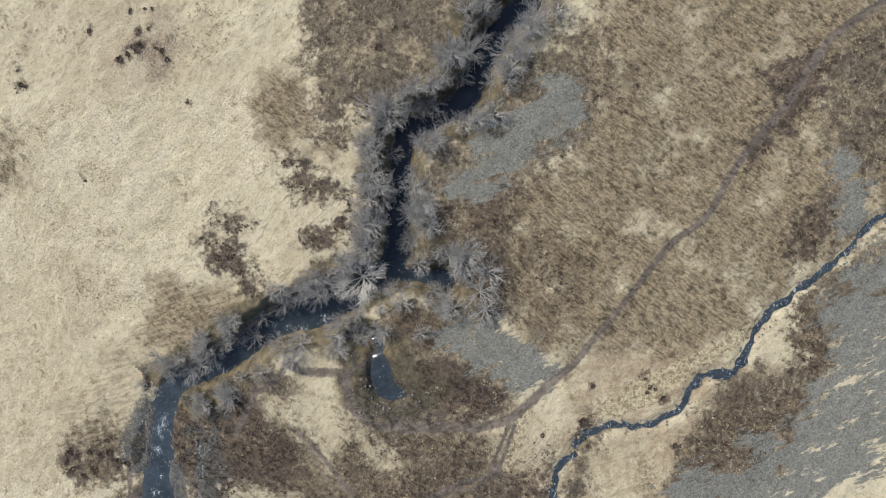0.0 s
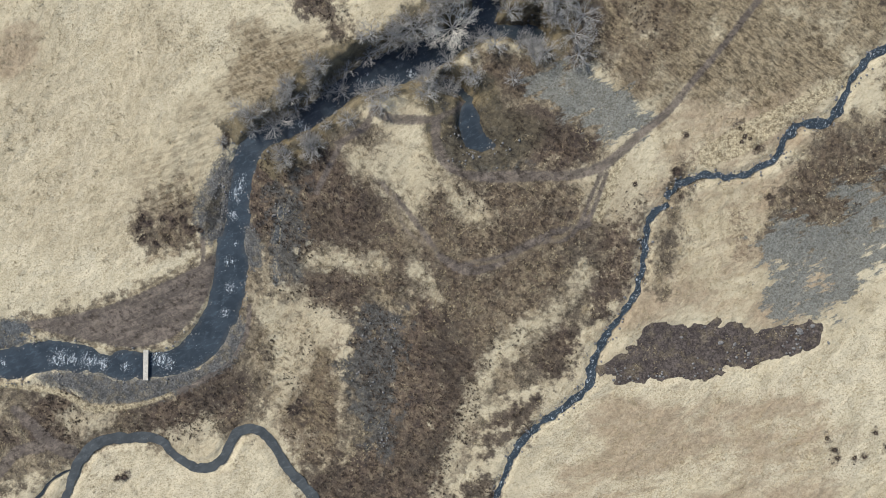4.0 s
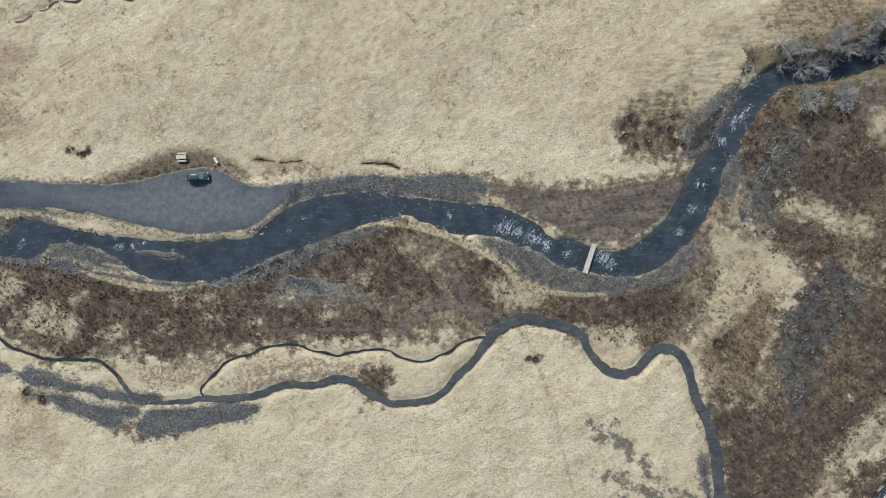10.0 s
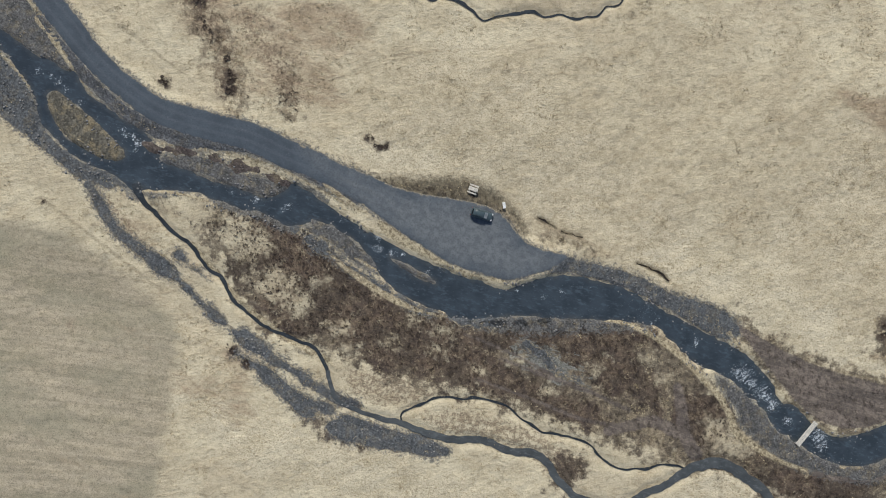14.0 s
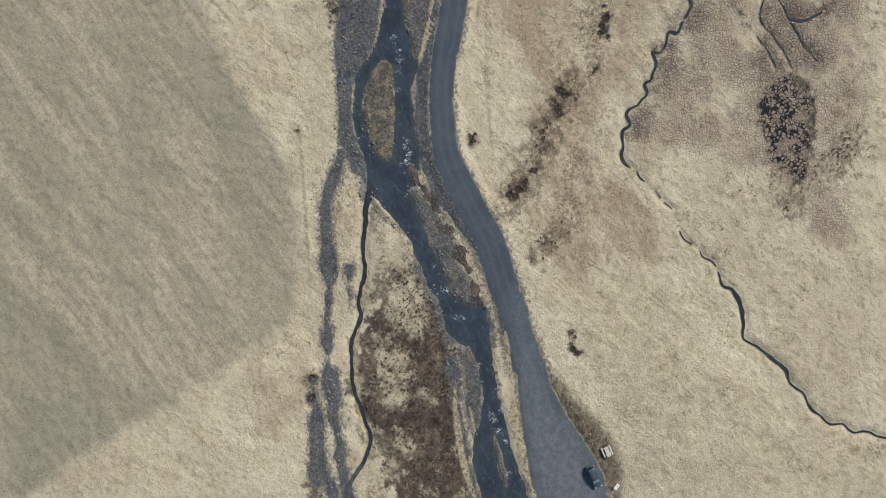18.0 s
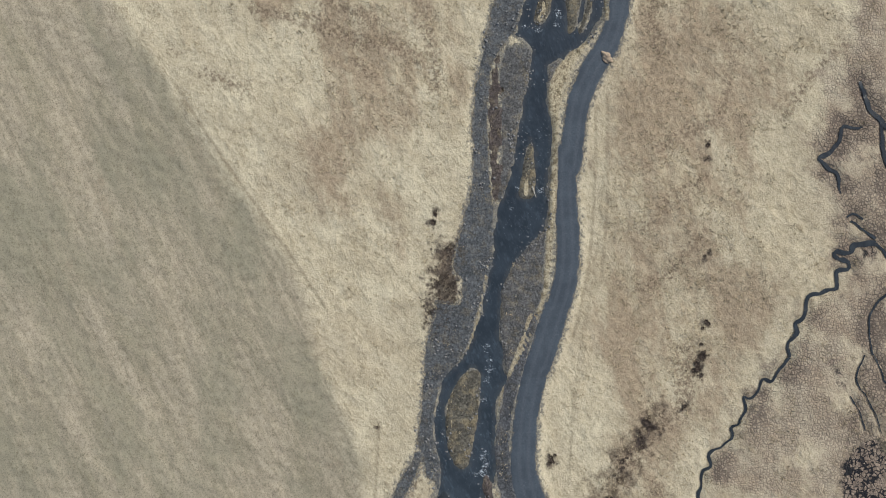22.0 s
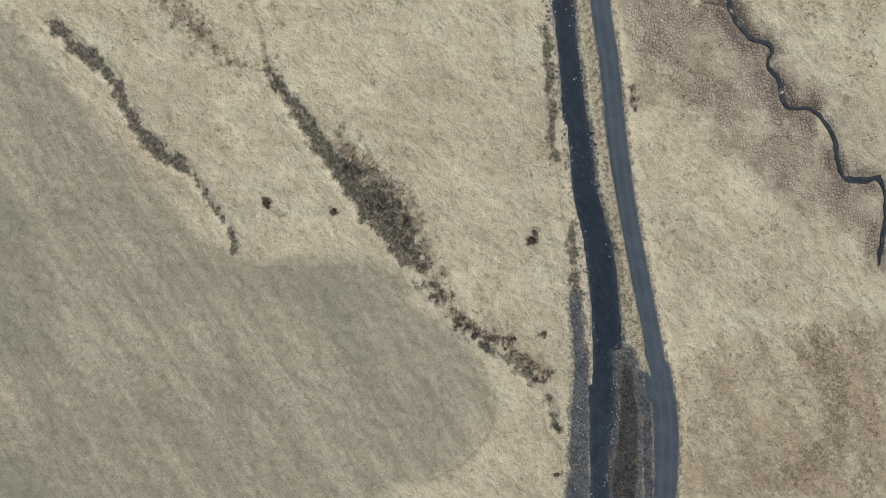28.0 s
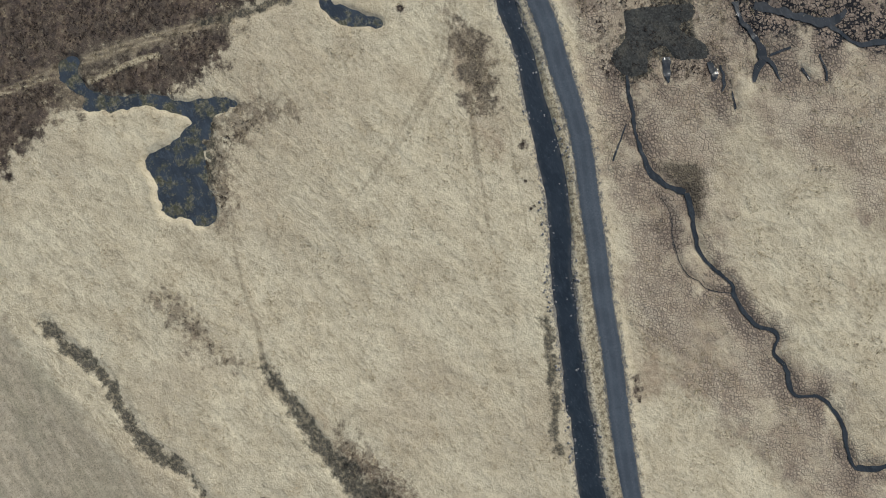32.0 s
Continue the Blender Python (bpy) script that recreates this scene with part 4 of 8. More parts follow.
lay("russet", [(-245, -27.9), (-245.3, -15.8), (-228.7, -8.7), (-215.7, -9.7), (-210.7, -19.3), (-221.6, -31.8), (-231.7, -39.9)])
lay("russet", [(-233.1, -48.4), (-232.4, -31.1), (-224.2, -34.6), (-226.3, -47.3)])
lay("russet", [(-13.4, 70.2), (1.8, 78), (4.4, 71.6), (-4.3, 66.2)])
lay("russet", [(-167.7, 15.5), (-172.4, 34.7), (-166.5, 49.5), (-149, 37.8), (-129.2, 27), (-115.3, 12.5), (-122.5, 6.6), (-137.9, 16.9)])
lay("russet", [(-127.5, 22.5), (-122.5, 28.6), (-113.2, 34.2), (-104.9, 29), (-110.1, 20.7), (-119, 19.4)])
lay("russet", [(-224.7, 27.2), (-213.3, 52.3), (-175.2, 40.6), (-150, 30.3), (-146.2, 14.5), (-184.4, 16.4)])
lay("russet", [(-236.6, -43.4), (-225.7, -22.8), (-209.2, -10.5), (-197.7, -25.9), (-186, -38.1), (-212.1, -37.4)])
lay("russet", [(-261, 26.3), (-268.3, 45.1), (-267.2, 73.3), (-245.4, 73.5), (-238.8, 39.5), (-244.8, 25.4)])
lay("russet", [(-326.4, 48.7), (-315.6, 54.2), (-309.4, 46.5), (-315.8, 35.7), (-326.1, 38.8)])
lay("russet", [(-120.5, 27.2), (-108.2, 36.8), (-104.9, 24.5), (-111.2, 18.4)])
lay("russet", [(-284.1, -3.1), (-278.5, 3.5), (-270.5, 10.7), (-265.7, 7.6), (-272.2, 2.3), (-276.5, -3.4)])
lay("russet", [(-390.3, 16.2), (-387.1, 20.9), (-368.2, 19.1), (-368, 14.8), (-378.7, 14.9)])
lay("russet", [(-233.4, -47), (-229.6, -34.5), (-221.7, -24.7), (-215.6, -11.3), (-207.7, -9.1), (-207.7, -17.8), (-218.2, -30.6)])
lay("russet", [(-241.5, -26.4), (-240.9, -13.4), (-226.3, -9.9), (-229.4, -17.1)])
lay("russet", [(-190.8, -37.6), (-191.4, -26.6), (-177.9, -24), (-181, -30.2)])
lay("russet", [(-140.3, 13.8), (-141.2, 26.6), (-122.5, 24.6), (-110.2, 29.5), (-106.8, 16.6), (-116.7, 11.7), (-125.6, 8.8)])
lay("russet", [(-105.1, -53.6), (-102.1, -42.7), (-95.1, -38.8), (-86.2, -45.7), (-92.2, -52.6)])
lay("russet", [(-259.7, 33.9), (-254.7, 75.1), (-234.8, 75.7), (-234.9, 53.5), (-241.3, 32.3)])
lay("russet", [(-235.8, 25.1), (-231.7, 43.3), (-221.2, 40), (-225, 25.1)])
lay("hummock", [(-171.4, 66.5), (-171.9, 84.1), (-124, 79.2), (-121.8, 68), (-117.5, 56.6), (-123.5, 40.7), (-128.8, 31.4), (-133, 32.9), (-143.2, 40.5), (-149, 48.8), (-160.6, 53.3), (-165.3, 61.4)])
lay("hummock", [(-204.1, 59.7), (-205.7, 79.6), (-107.1, 71.1), (-108, 60.2), (-134.8, 51.6), (-131.9, 33.9), (-150.2, 49.6), (-171.3, 59.1), (-187.9, 56.1)])
lay("hummock", [(-218.9, 66.4), (-223.1, 76.8), (-143.9, 67.6), (-146.8, 44.7), (-155.9, 51.3), (-170.2, 60.7), (-192.4, 58.9)])
lay("hummock", [(-341, 40.5), (-338.2, 55.3), (-321.9, 60.9), (-311.1, 66.4), (-298.9, 72.9), (-291.2, 78.8), (-276.5, 76), (-293.6, 60.9), (-307.6, 50.5), (-321.7, 39), (-331.1, 35.4)])
lay("hummock", [(-396.5, 38), (-383.1, 102), (-333.6, 91.4), (-345.9, 78.9), (-362.2, 63), (-353.3, 59), (-336.1, 54.2), (-317.4, 66.4), (-310.1, 60.5), (-329.2, 41), (-346.9, 38.3), (-375.2, 36.7)])
lay("hummock", [(-332.5, 55.6), (-319.5, 66.8), (-303.3, 72), (-300.5, 65), (-317.9, 53.6)])
lay("hummock", [(49.4, 113.8), (62.1, 115.7), (60.2, 106.3), (48.2, 107.5)])
lay("grey", [(111.6, 82.5), (118.5, 84.9), (124.1, 86), (132.3, 90.3), (134.3, 83.5), (131.4, 79.3), (124.6, 76.8), (118.7, 73.6), (113.7, 70.2), (107.6, 71.9), (108.2, 75.6), (111.9, 78.1)])
lay("grey", [(99.7, 46.7), (107.6, 48.1), (111.7, 46.8), (116.2, 41.6), (121.7, 36.3), (116.9, 33.9), (112.5, 33), (105.1, 40.3)])
lay("grey", [(178.4, 67.6), (180.4, 65.9), (182.1, 57.7), (180.3, 52.7), (177.3, 53.3), (177.4, 60.6)])
lay("grey", [(167.1, 23.1), (172.2, 28.6), (170.5, 37.5), (176.6, 42.8), (189.6, 46.8), (183.9, 11.7), (170.6, 6.4), (159.5, 2.8), (136.8, 6.5), (142.1, 12.2), (151.3, 10.7), (161.3, 13.3)])
lay("grey", [(152.6, 18), (159.6, 15.8), (160.2, 13.5), (154.2, 15.1)])
lay("grey", [(136.4, 10.2), (140.9, 12.2), (150.2, 11.2), (156.8, 13.3), (170.5, 21.6), (167.7, 4.1), (155.9, 1.3), (149.9, -3.6), (142.4, -5), (136.5, -2.5), (138.7, 4.6)])
lay("grey", [(-47.7, -10), (-40, -7.2), (-33.2, -8.5), (-33.9, -10), (-41, -11.3)])
lay("mud", [(102.9, -8.8), (109.5, -6.9), (114.3, -2.7), (119.6, -2.5), (130.9, -4.3), (134.8, -6.5), (145.3, -6), (145.8, -8.2), (143.9, -11.6), (138.1, -11.8), (134.8, -13.1), (128.6, -12.4), (123.1, -13.7), (114.9, -12.5), (108.7, -12.8), (104.9, -10.1)])
lay("peat", [(-380.1, 44.2), (-385.4, 49.6), (-386.8, 53.2), (-388.6, 60), (-380.2, 59.3), (-374.6, 60.3), (-375.7, 55.1), (-376.2, 49.8), (-373.4, 50.3), (-373, 44.8), (-374.8, 43.6)])
lay("peat", [(-131.4, 60.2), (-133.8, 63.7), (-132.8, 68), (-124, 68.2), (-116.7, 64.2), (-112.1, 61.5), (-119.2, 61.2), (-123.9, 58.6)])
lay("meadow", [(43, 19.4, 1.8), (44.7, 15.6, 1.8), (49.9, 12.3, 2.3), (43.1, 6.5, 4.6)])
lay("meadow", [(-98, -24.7), (-93.3, -20.6), (-91.1, -23.4), (-95, -26.1)])
lay("meadow", [(-94.3, -24.6), (-89.1, -22.1), (-87.6, -24.6), (-92.4, -26.4)])
lay("meadow", [(-82.3, -23.9), (-79.4, -21.6), (-78.1, -23.6), (-80.9, -25.9)])
lay("meadow", [(-110.1, -18.1), (-104.7, -16.1), (-101.4, -18.6), (-106.6, -21.1)])
lay("meadow", [(-116.1, -16.6), (-108.3, -13.1), (-105.1, -15), (-110.5, -17)])
lay("meadow", [(105.5, 28), (114.2, 28.8), (117.4, 21.8), (112.4, 17.2), (106.8, 22.4)])
lay("meadow", [(-111.9, -20.4), (-107.9, -15), (-102.4, -16.5), (-104, -21.9)])
lay("meadow", [(-101.5, -24.4), (-98, -19.9), (-94.1, -21.9), (-97.5, -26.4)])
lay("meadow", [(-127.1, -18.8), (-121.2, -14.4), (-114.8, -18.9), (-117.8, -22.3)])
lay("meadow", [(-93.6, -23.4), (-91.1, -21), (-87.4, -23.5), (-90.1, -26.4)])
lay("meadow", [(112.2, -6.2, 0.6), (114.9, -5.7, 0.8), (119.1, -5.9, 0.6)])
lay("meadow", [(113.4, -9, 0.5), (116, -8.9, 0.6)])
lay("straw", [(-35.2, 3.8, 0.9), (-28.8, 5.9, 1.2), (-19.1, 5.9, 1.4), (-6.4, 2.6, 1.4), (-0.9, -0.3, 1.6), (2.3, -2.7, 1.9), (11.8, -3.4, 1.2), (19.1, -2.3, 0.9)])
lay("straw", [(-9.7, 14.8, 0.7), (-3.6, 11.7, 0.8), (6.8, 9.3, 0.8), (12.4, 7.4, 0.9), (23.1, 7.1, 1.4), (27.7, 11.6, 1.4), (31.4, 19.2, 1.4), (33.7, 27, 1.4)])
lay("straw", [(114.6, 30, 2.5), (111.5, 24.1, 2.5), (108.5, 19.3, 2.1)])
lay("straw", [(161.4, 39.1, 2.1), (156.8, 36.7, 2.5), (151.2, 34.4, 3.2), (137.6, 29.3, 5.3), (130.8, 27.2, 4.3)])
lay("straw", [(-280.2, 26.1, 1.5), (-273.6, 26.1, 1.5), (-267.9, 27.4, 1.1), (-264.6, 28, 0.5)])
lay("straw", [(-333.5, 28.7, 1.5), (-320.6, 27.9, 1.5), (-306.5, 27.4, 1.5), (-293.5, 27.1, 1.9), (-280.5, 26.8, 2.4), (-271.7, 27.3, 1.7), (-265.2, 27.1, 0.6)])
lay("straw", [(-391.2, 27.2, 1.3), (-383.5, 28.2, 1.5), (-375.6, 29.8, 1.7), (-365.8, 30.4, 1.7), (-356.1, 30.5, 1.5), (-345.5, 29.9, 1.7), (-333.8, 29.1, 1.7), (-319, 28.1, 1.7)])
lay("straw", [(-114.8, -23.8, 1.3), (-100.3, -29.3, 1.3), (-88.6, -30.9, 1.5), (-78.7, -30.9, 1.3)])
lay("straw", [(-395.1, -69.7, 0.7), (-396.9, -59.5, 0.7)])
lay("straw", [(-398, -53.1, 0.7), (-399.2, -44.2, 0.7), (-400, -31.7, 0.7)])
lay("straw", [(-394, -72.1, 0.7), (-395.7, -59.7, 0.7)])
lay("straw", [(-397, -53.3, 0.7), (-398.1, -44.4, 0.7), (-399, -31.9, 0.7)])
lay("straw", [(-393.4, -52.9, 1.3), (-395.4, -43.9, 1.3), (-395.7, -39.5, 1.3)])
lay("strip", [(-281.6, 16.9, 2.2), (-267.7, 15.2, 2.6), (-251.8, 11.6, 3.3)])
lay("peat", [(-332.8, 21, 1.5), (-322.1, 20, 1.5), (-308.3, 17.9, 1.5)])
lay("peat", [(-295.1, 18.7, 1.5), (-282.3, 17.3, 1.7), (-269.6, 15.7, 1.9), (-256.9, 13.5, 2.6)])
lay("strip", [(-138.6, -23.3, 2), (-134.5, -25.9, 2.3), (-130.4, -28.2, 2.2), (-126.1, -29.4, 2), (-120.7, -30.2, 2.6), (-115.3, -31.0, 2.4), (-110.0, -32.7, 2), (-104.7, -34.0, 1.8), (-98.2, -35.0, 2), (-91.7, -35.9, 2.5), (-85.2, -36.2, 2.8), (-76.5, -36.5, 2.6), (-69.9, -36.3, 2)])
lay("strip", [(-116.0, -26.9, 1.2), (-110.7, -28.2, 1.4), (-108.3, -28.7, 0.7)])
lay("strip", [(-96.4, -39, 1.0), (-90.2, -39.2, 2.1), (-83.6, -40.5, 2.3), (-77, -41.9, 1.8)])
lay("strip", [(-45.8, -8, 1.7), (-37.5, -9.4, 2.1), (-32.7, -9.6, 1.2)])
lay("strip", [(-71.3, -42.1, 3.5), (-62.8, -39.9, 4), (-53.8, -37.6, 3), (-49, -35.1, 1.4)])
lay("strip", [(-99.1, -11.2, 1.2), (-84.7, -12, 1.6), (-70.3, -12.7, 1.6), (-58.8, -9.8, 1.6), (-47.8, -3.9, 1.6), (-40.2, 1.8, 1.4), (-34.8, 4.9, 0.9)])
lay("strip", [(48.5, 31, 0.9), (45.9, 24.3, 1.1), (44.4, 17.1, 0.9)])
lay("strip", [(42.9, -32.3, 1.2), (44.4, -37.3, 1.9), (47.2, -44.8, 1.6), (51.8, -52.1, 0.9)])
lay("marsh", [(-336.4, -32.2, 1.1), (-333.1, -32.2, 0.9), (-329.5, -30.2, 0.9), (-327, -28.5, 1.7), (-322.3, -26.7, 1.9), (-319.9, -25.5, 2.1), (-315.1, -23.2, 1.9), (-312.5, -21, 1.3)])
lay("marsh", [(-312.5, -21, 1.5), (-308.3, -19.1, 2.6), (-304.1, -19.9, 1.7)])
lay("marsh", [(-309.4, -16.1, 1.1), (-305.2, -14.2, 2.6), (-301.3, -13.4, 2.3), (-296.7, -12.1, 2.1), (-293.8, -11.2, 1.1)])
lay("marsh", [(-351.9, -70.9, 0.9), (-346.8, -67, 1.5), (-344.5, -66.4, 1.1), (-341.5, -62.1, 0.9), (-336.8, -59.9, 1.1), (-332.8, -58.9, 0.6), (-328.2, -57.6, 1.1), (-323, -53.2, 1.5), (-319.3, -50.6, 0.9)])
lay("marsh", [(-272.6, 2.9, 0.6), (-267.7, 5.8, 1)])
lay("marsh", [(-264.4, 8.4, 0.6), (-260.6, 8.6, 1.3), (-257.3, 8.7, 0.6)])
lay("marsh", [(-383.4, -33, 1.3), (-377.1, -33.6, 1.7), (-370, -35.8, 2.3), (-364.8, -36.3, 2.1), (-363.7, -38.7, 1)])
lay("marsh", [(-351.3, -70.5, 2.3), (-345.1, -66.3, 2.3), (-338.6, -61, 2.1), (-330.6, -58.7, 2.3), (-324.7, -56.1, 2.8), (-321.2, -52.4, 2.8), (-318, -49.8, 1.5)])
lay("marsh", [(-318, -49.8, 0.7), (-307.4, -45.3, 1), (-302.9, -44.5, 1.5)])
lay("marsh", [(-328, -28.3, 2.1), (-321.7, -26.3, 3), (-315.1, -23.2, 2.6), (-307.8, -19.2, 4.5), (-303.7, -14.5, 4.5), (-297.8, -12.4, 3.6), (-293.7, -11, 1.9)])
lay("marsh", [(-400, -31.1, 1.1), (-400.3, -22.5, 1.5), (-401.3, -13.7, 1.5)])
lay("swale", [(-293.2, -11.1, 1.3), (-287.2, -7.9, 1.9), (-278.6, -3, 1.7), (-276, 1.9, 1.3), (-268.8, 8.2, 1.1)])
lay("sedge", [(137.8, 109.4), (199.8, 97.1), (193.4, 57.7), (175.4, 48.3), (164.1, 42.9), (154.6, 36), (143.6, 33.6), (129.5, 38.2), (122.9, 37.2), (111.9, 47.8), (113.5, 62.7), (118.1, 70.5), (132.5, 79.6), (136.9, 92.6)])
lay("sedge", [(72.7, 96.3), (87.4, 104.3), (85.5, 93.9), (88.2, 84.7), (83.9, 85.5), (73.7, 89.6)])
lay("sedge", [(42.4, 62), (54.2, 64.6), (61.5, 61.1), (58.4, 52.7), (46.5, 49.8), (40.4, 55.4)])
lay("sedge", [(19.5, 104.4), (26.3, 101.9), (28.4, 93.8), (24.9, 88.9), (14.3, 89.9)])
lay("sedge", [(74.6, 38.8), (110.8, 26.7), (105.4, 7.3), (93.7, -3.5), (85.8, 7.7)])
lay("sedge", [(36.9, 13.1), (45.9, 13.1), (52.9, 0.5), (50.9, -18), (42.8, -13.5), (38.1, -0.7)])
lay("bush", [(-94.7, 12.6, 0.6), (-92.7, 12, 0.6), (-91.6, 12.2, 0.7), (-90.7, 13.1, 0.6), (-136.2, 2, 0.6), (-135.2, 1.7, 0.7), (-124.2, 8.9, 1), (-123.2, 7.8, 0.9), (-125.6, 10.5, 0.7), (-127.3, 12.6, 0.8), (-123.6, 6.4, 0.7), (-138.3, 19.5, 0.7), (-140.2, 21.5, 0.8), (-136.6, 19.8, 0.6), (-134.8, 16.6, 0.5), (-133, 15.7, 0.6), (6.7, -17.6, 0.9)])
lay("bush", [(-135.5, 2.2, 0.7), (-136.6, 2.8, 0.5), (-123.8, 6.8, 1), (-124.5, 8.5, 0.9), (-125.2, 10, 0.8), (-127.4, 12.1, 0.5), (-93.9, 13, 0.5), (-91.8, 12.1, 0.8), (-90.7, 12.7, 0.7), (-159.2, 34.5, 0.7), (-158.5, 33.3, 0.5), (-155.5, 32.8, 0.5), (-153, 32.7, 0.9), (-150.9, 31.6, 0.8), (-150.6, 30.8, 0.7), (-143.9, 28.5, 0.5), (-143.2, 27.9, 0.5), (-141.3, 21.1, 1), (-139.5, 19.3, 0.5), (-137.6, 19.7, 0.4), (-138.9, 23.4, 0.4), (-172.4, 34.7, 0.5), (-134.2, 15.7, 0.7), (-135.7, 16.9, 0.4), (-144.9, -30.8, 0.4), (-93.7, -39.5, 1.3), (-97.5, -38.6, 1)])
lay("bush", [(-183.2, -16.7, 0.8), (-184.7, -16.2, 0.7), (-193.5, 37, 0.7), (-191, 36.7, 0.4), (-159.7, 34.1, 0.7), (-155.5, 32.7, 0.5), (-153.3, 32.7, 0.8), (-151.8, 31.5, 0.7), (-149.5, 32.3, 0.5), (-173.3, 35.7, 0.4)])
lay("bush", [(-293.9, 11, 1), (-295.4, 11.6, 0.5), (-310.1, -36.6, 0.6), (-306.2, -24.9, 0.9), (-276.1, 10.1, 0.5), (-318.2, 34.9, 0.4), (-316.5, 35, 0.4), (-314.4, 34.9, 0.5), (-249.4, 7.2, 0.6), (-257.7, 9.3, 0.5), (-278.1, -3.1, 0.9), (-276.2, 4.1, 0.5)])
lay("bush", [(-379.4, -71.3, 0.6), (-395.1, 6.3, 0.9), (-365.6, 23.4, 0.5), (-358.8, 22.5, 0.4), (-353.5, 22.5, 0.5)])
lay("bush", [(5.5, -17.5, 0.8), (43.3, -9.3, 1.4), (44.8, -7.8, 0.9), (124.3, 25.3, 1.1), (89.7, -37.1, 0.7), (91.4, -36.7, 0.6)])
lay("bush", [(54.2, 110.7, 0.8), (53.1, 109.8, 0.6), (56.3, 113.5, 0.5), (51.4, 109.6, 0.8), (49.8, 108.8, 0.9), (58, 108.9, 0.8), (58.7, 107.1, 0.8), (54.4, 113.4, 0.5), (57.7, 117.1, 0.5), (53.5, 117.6, 0.5), (38.4, 87.4, 0.4), (61.1, 98.3, 0.5), (29.6, 110.5, 0.5), (44.7, 115.3, 0.6), (39.8, 45.7, 1), (40.7, 47, 0.8), (56.3, 117.3, 0.5), (57, 109.6, 0.6), (29.7, 107.7, 0.8), (102.8, 104.7, 0.6), (98.9, 101.5, 0.8)])
lay("bush", [(27.7, 35.2, 0.9), (27.7, 32.7, 1.1), (25.7, 32.4, 0.8), (19.1, 34, 0.9), (19, 30.4, 0.9), (21.2, 28.8, 0.8), (29.2, 30.6, 0.9), (30.9, 29.8, 1.1), (23.4, 33.3, 0.7)])
lay("bush", [(147.1, 30.3, 0.6), (137, 28.8, 0.7), (138.6, 29.1, 0.5), (139.9, 27.2, 0.7), (140.4, 17.9, 0.7), (124.3, 20.6, 0.5), (127.3, 31.6, 0.6), (116.3, 24.2, 0.6)])
lay("bush", [(137.2, 31.3, 0.6), (137.7, 29.7, 0.7), (139.7, 27.2, 0.7), (19.6, 34.5, 0.8), (18.4, 32.3, 0.7), (20.6, 33.2, 0.6), (18.3, 30, 0.6), (58.9, 72.4, 0.5)])
lay("bush", [(143.4, -27.8, 0.6), (144.5, -30.1, 0.7), (147.8, -32.1, 0.7), (149.7, -32.2, 0.7), (152.4, -28.2, 0.6), (157.3, -32.2, 0.7), (153.9, -31.2, 0.5), (144.8, -31.6, 0.7)])
lay("rocks", [(127.3, -7.4, 0.6), (129.8, -8.1, 0.5), (142, -7.6, 0.9), (144.5, -7, 0.6), (132.1, -10.3, 0.5), (146.7, -10.5, 0.4), (120.3, -5.3, 0.4)])
lay("rapid", [(17.8, 5.4, 2.6), (19.3, 4, 2.1), (-2.6, 8.6, 2.6), (2.6, 7.2, 2.3), (6, 6.1, 2.1), (10.5, 4.8, 1.4), (34.6, 17.4, 1.6), (32.6, 12.5, 1.4), (39.8, 35.8, 1.6), (41.5, 37.8, 1.4), (38.2, 31.5, 1.4), (35, 22.7, 1.2), (55.8, 44.6, 1.1), (73.8, 51, 1.5), (78.5, 52.9, 1.3)])
lay("rapid", [(-134.4, -11.1, 1.3), (-135.9, -10.5, 1), (-131.4, -9.4, 0.6), (-108.2, -10, 0.9), (-102.6, -8.5, 0.9), (-79.2, -5.4, 0.9), (-77, -4.6, 0.9), (-82.1, -5.9, 1.3), (-70.6, -5.4, 0.9), (-44.5, 4.9, 0.9), (-47.2, 2, 0.7), (-24.7, 9.1, 0.7), (-52.9, 0.6, 0.6), (-4.2, 8.5, 1.7), (-0.2, 8, 1.7), (4, 7.1, 1.4), (-14.8, 9.6, 1.2)])
lay("rapid", [(-137.4, -11.1, 1.1), (-138.2, -10.4, 0.9), (-134.3, -12.5, 0.7), (-158.5, -8.4, 1), (-154.1, -8.3, 1), (-152, -9.1, 0.9), (-148.3, -10, 0.7), (-108.2, -9.1, 0.9), (-102, -7.5, 0.9), (-83.1, -3.9, 1.1), (-113.3, -10.7, 0.7)])
lay("rapid", [(-236.5, 11.5, 0.5), (-226.7, 11.4, 0.9), (-221.3, 10.7, 1.1), (-219.2, 10.2, 0.9), (-218.5, 6.5, 0.9), (-219.4, 3.9, 0.5), (-188.2, 0.1, 0.7), (-187.6, 4.4, 0.9), (-184.5, -1.4, 0.5), (-155.7, -8.2, 0.7), (-207.3, 4.6, 0.3)])
lay("ridge", [(19.5, 43.7), (35.3, 56.1), (50.8, 65.2), (65.4, 63.8), (63.5, 54.1), (51.7, 50.2), (36.8, 43.8), (25.9, 33), (17.6, 35.5)])
lay("ridge", [(23.4, 43), (31.5, 50.2), (46, 54.3), (52.4, 48.6), (40.2, 46.4), (34.6, 38.1), (32, 35.4), (22.4, 35.1)])
lay("ridge", [(65.2, -6.7), (70.2, -26.3), (65.2, -48.9), (54.6, -49.6), (54.7, -28.4)])
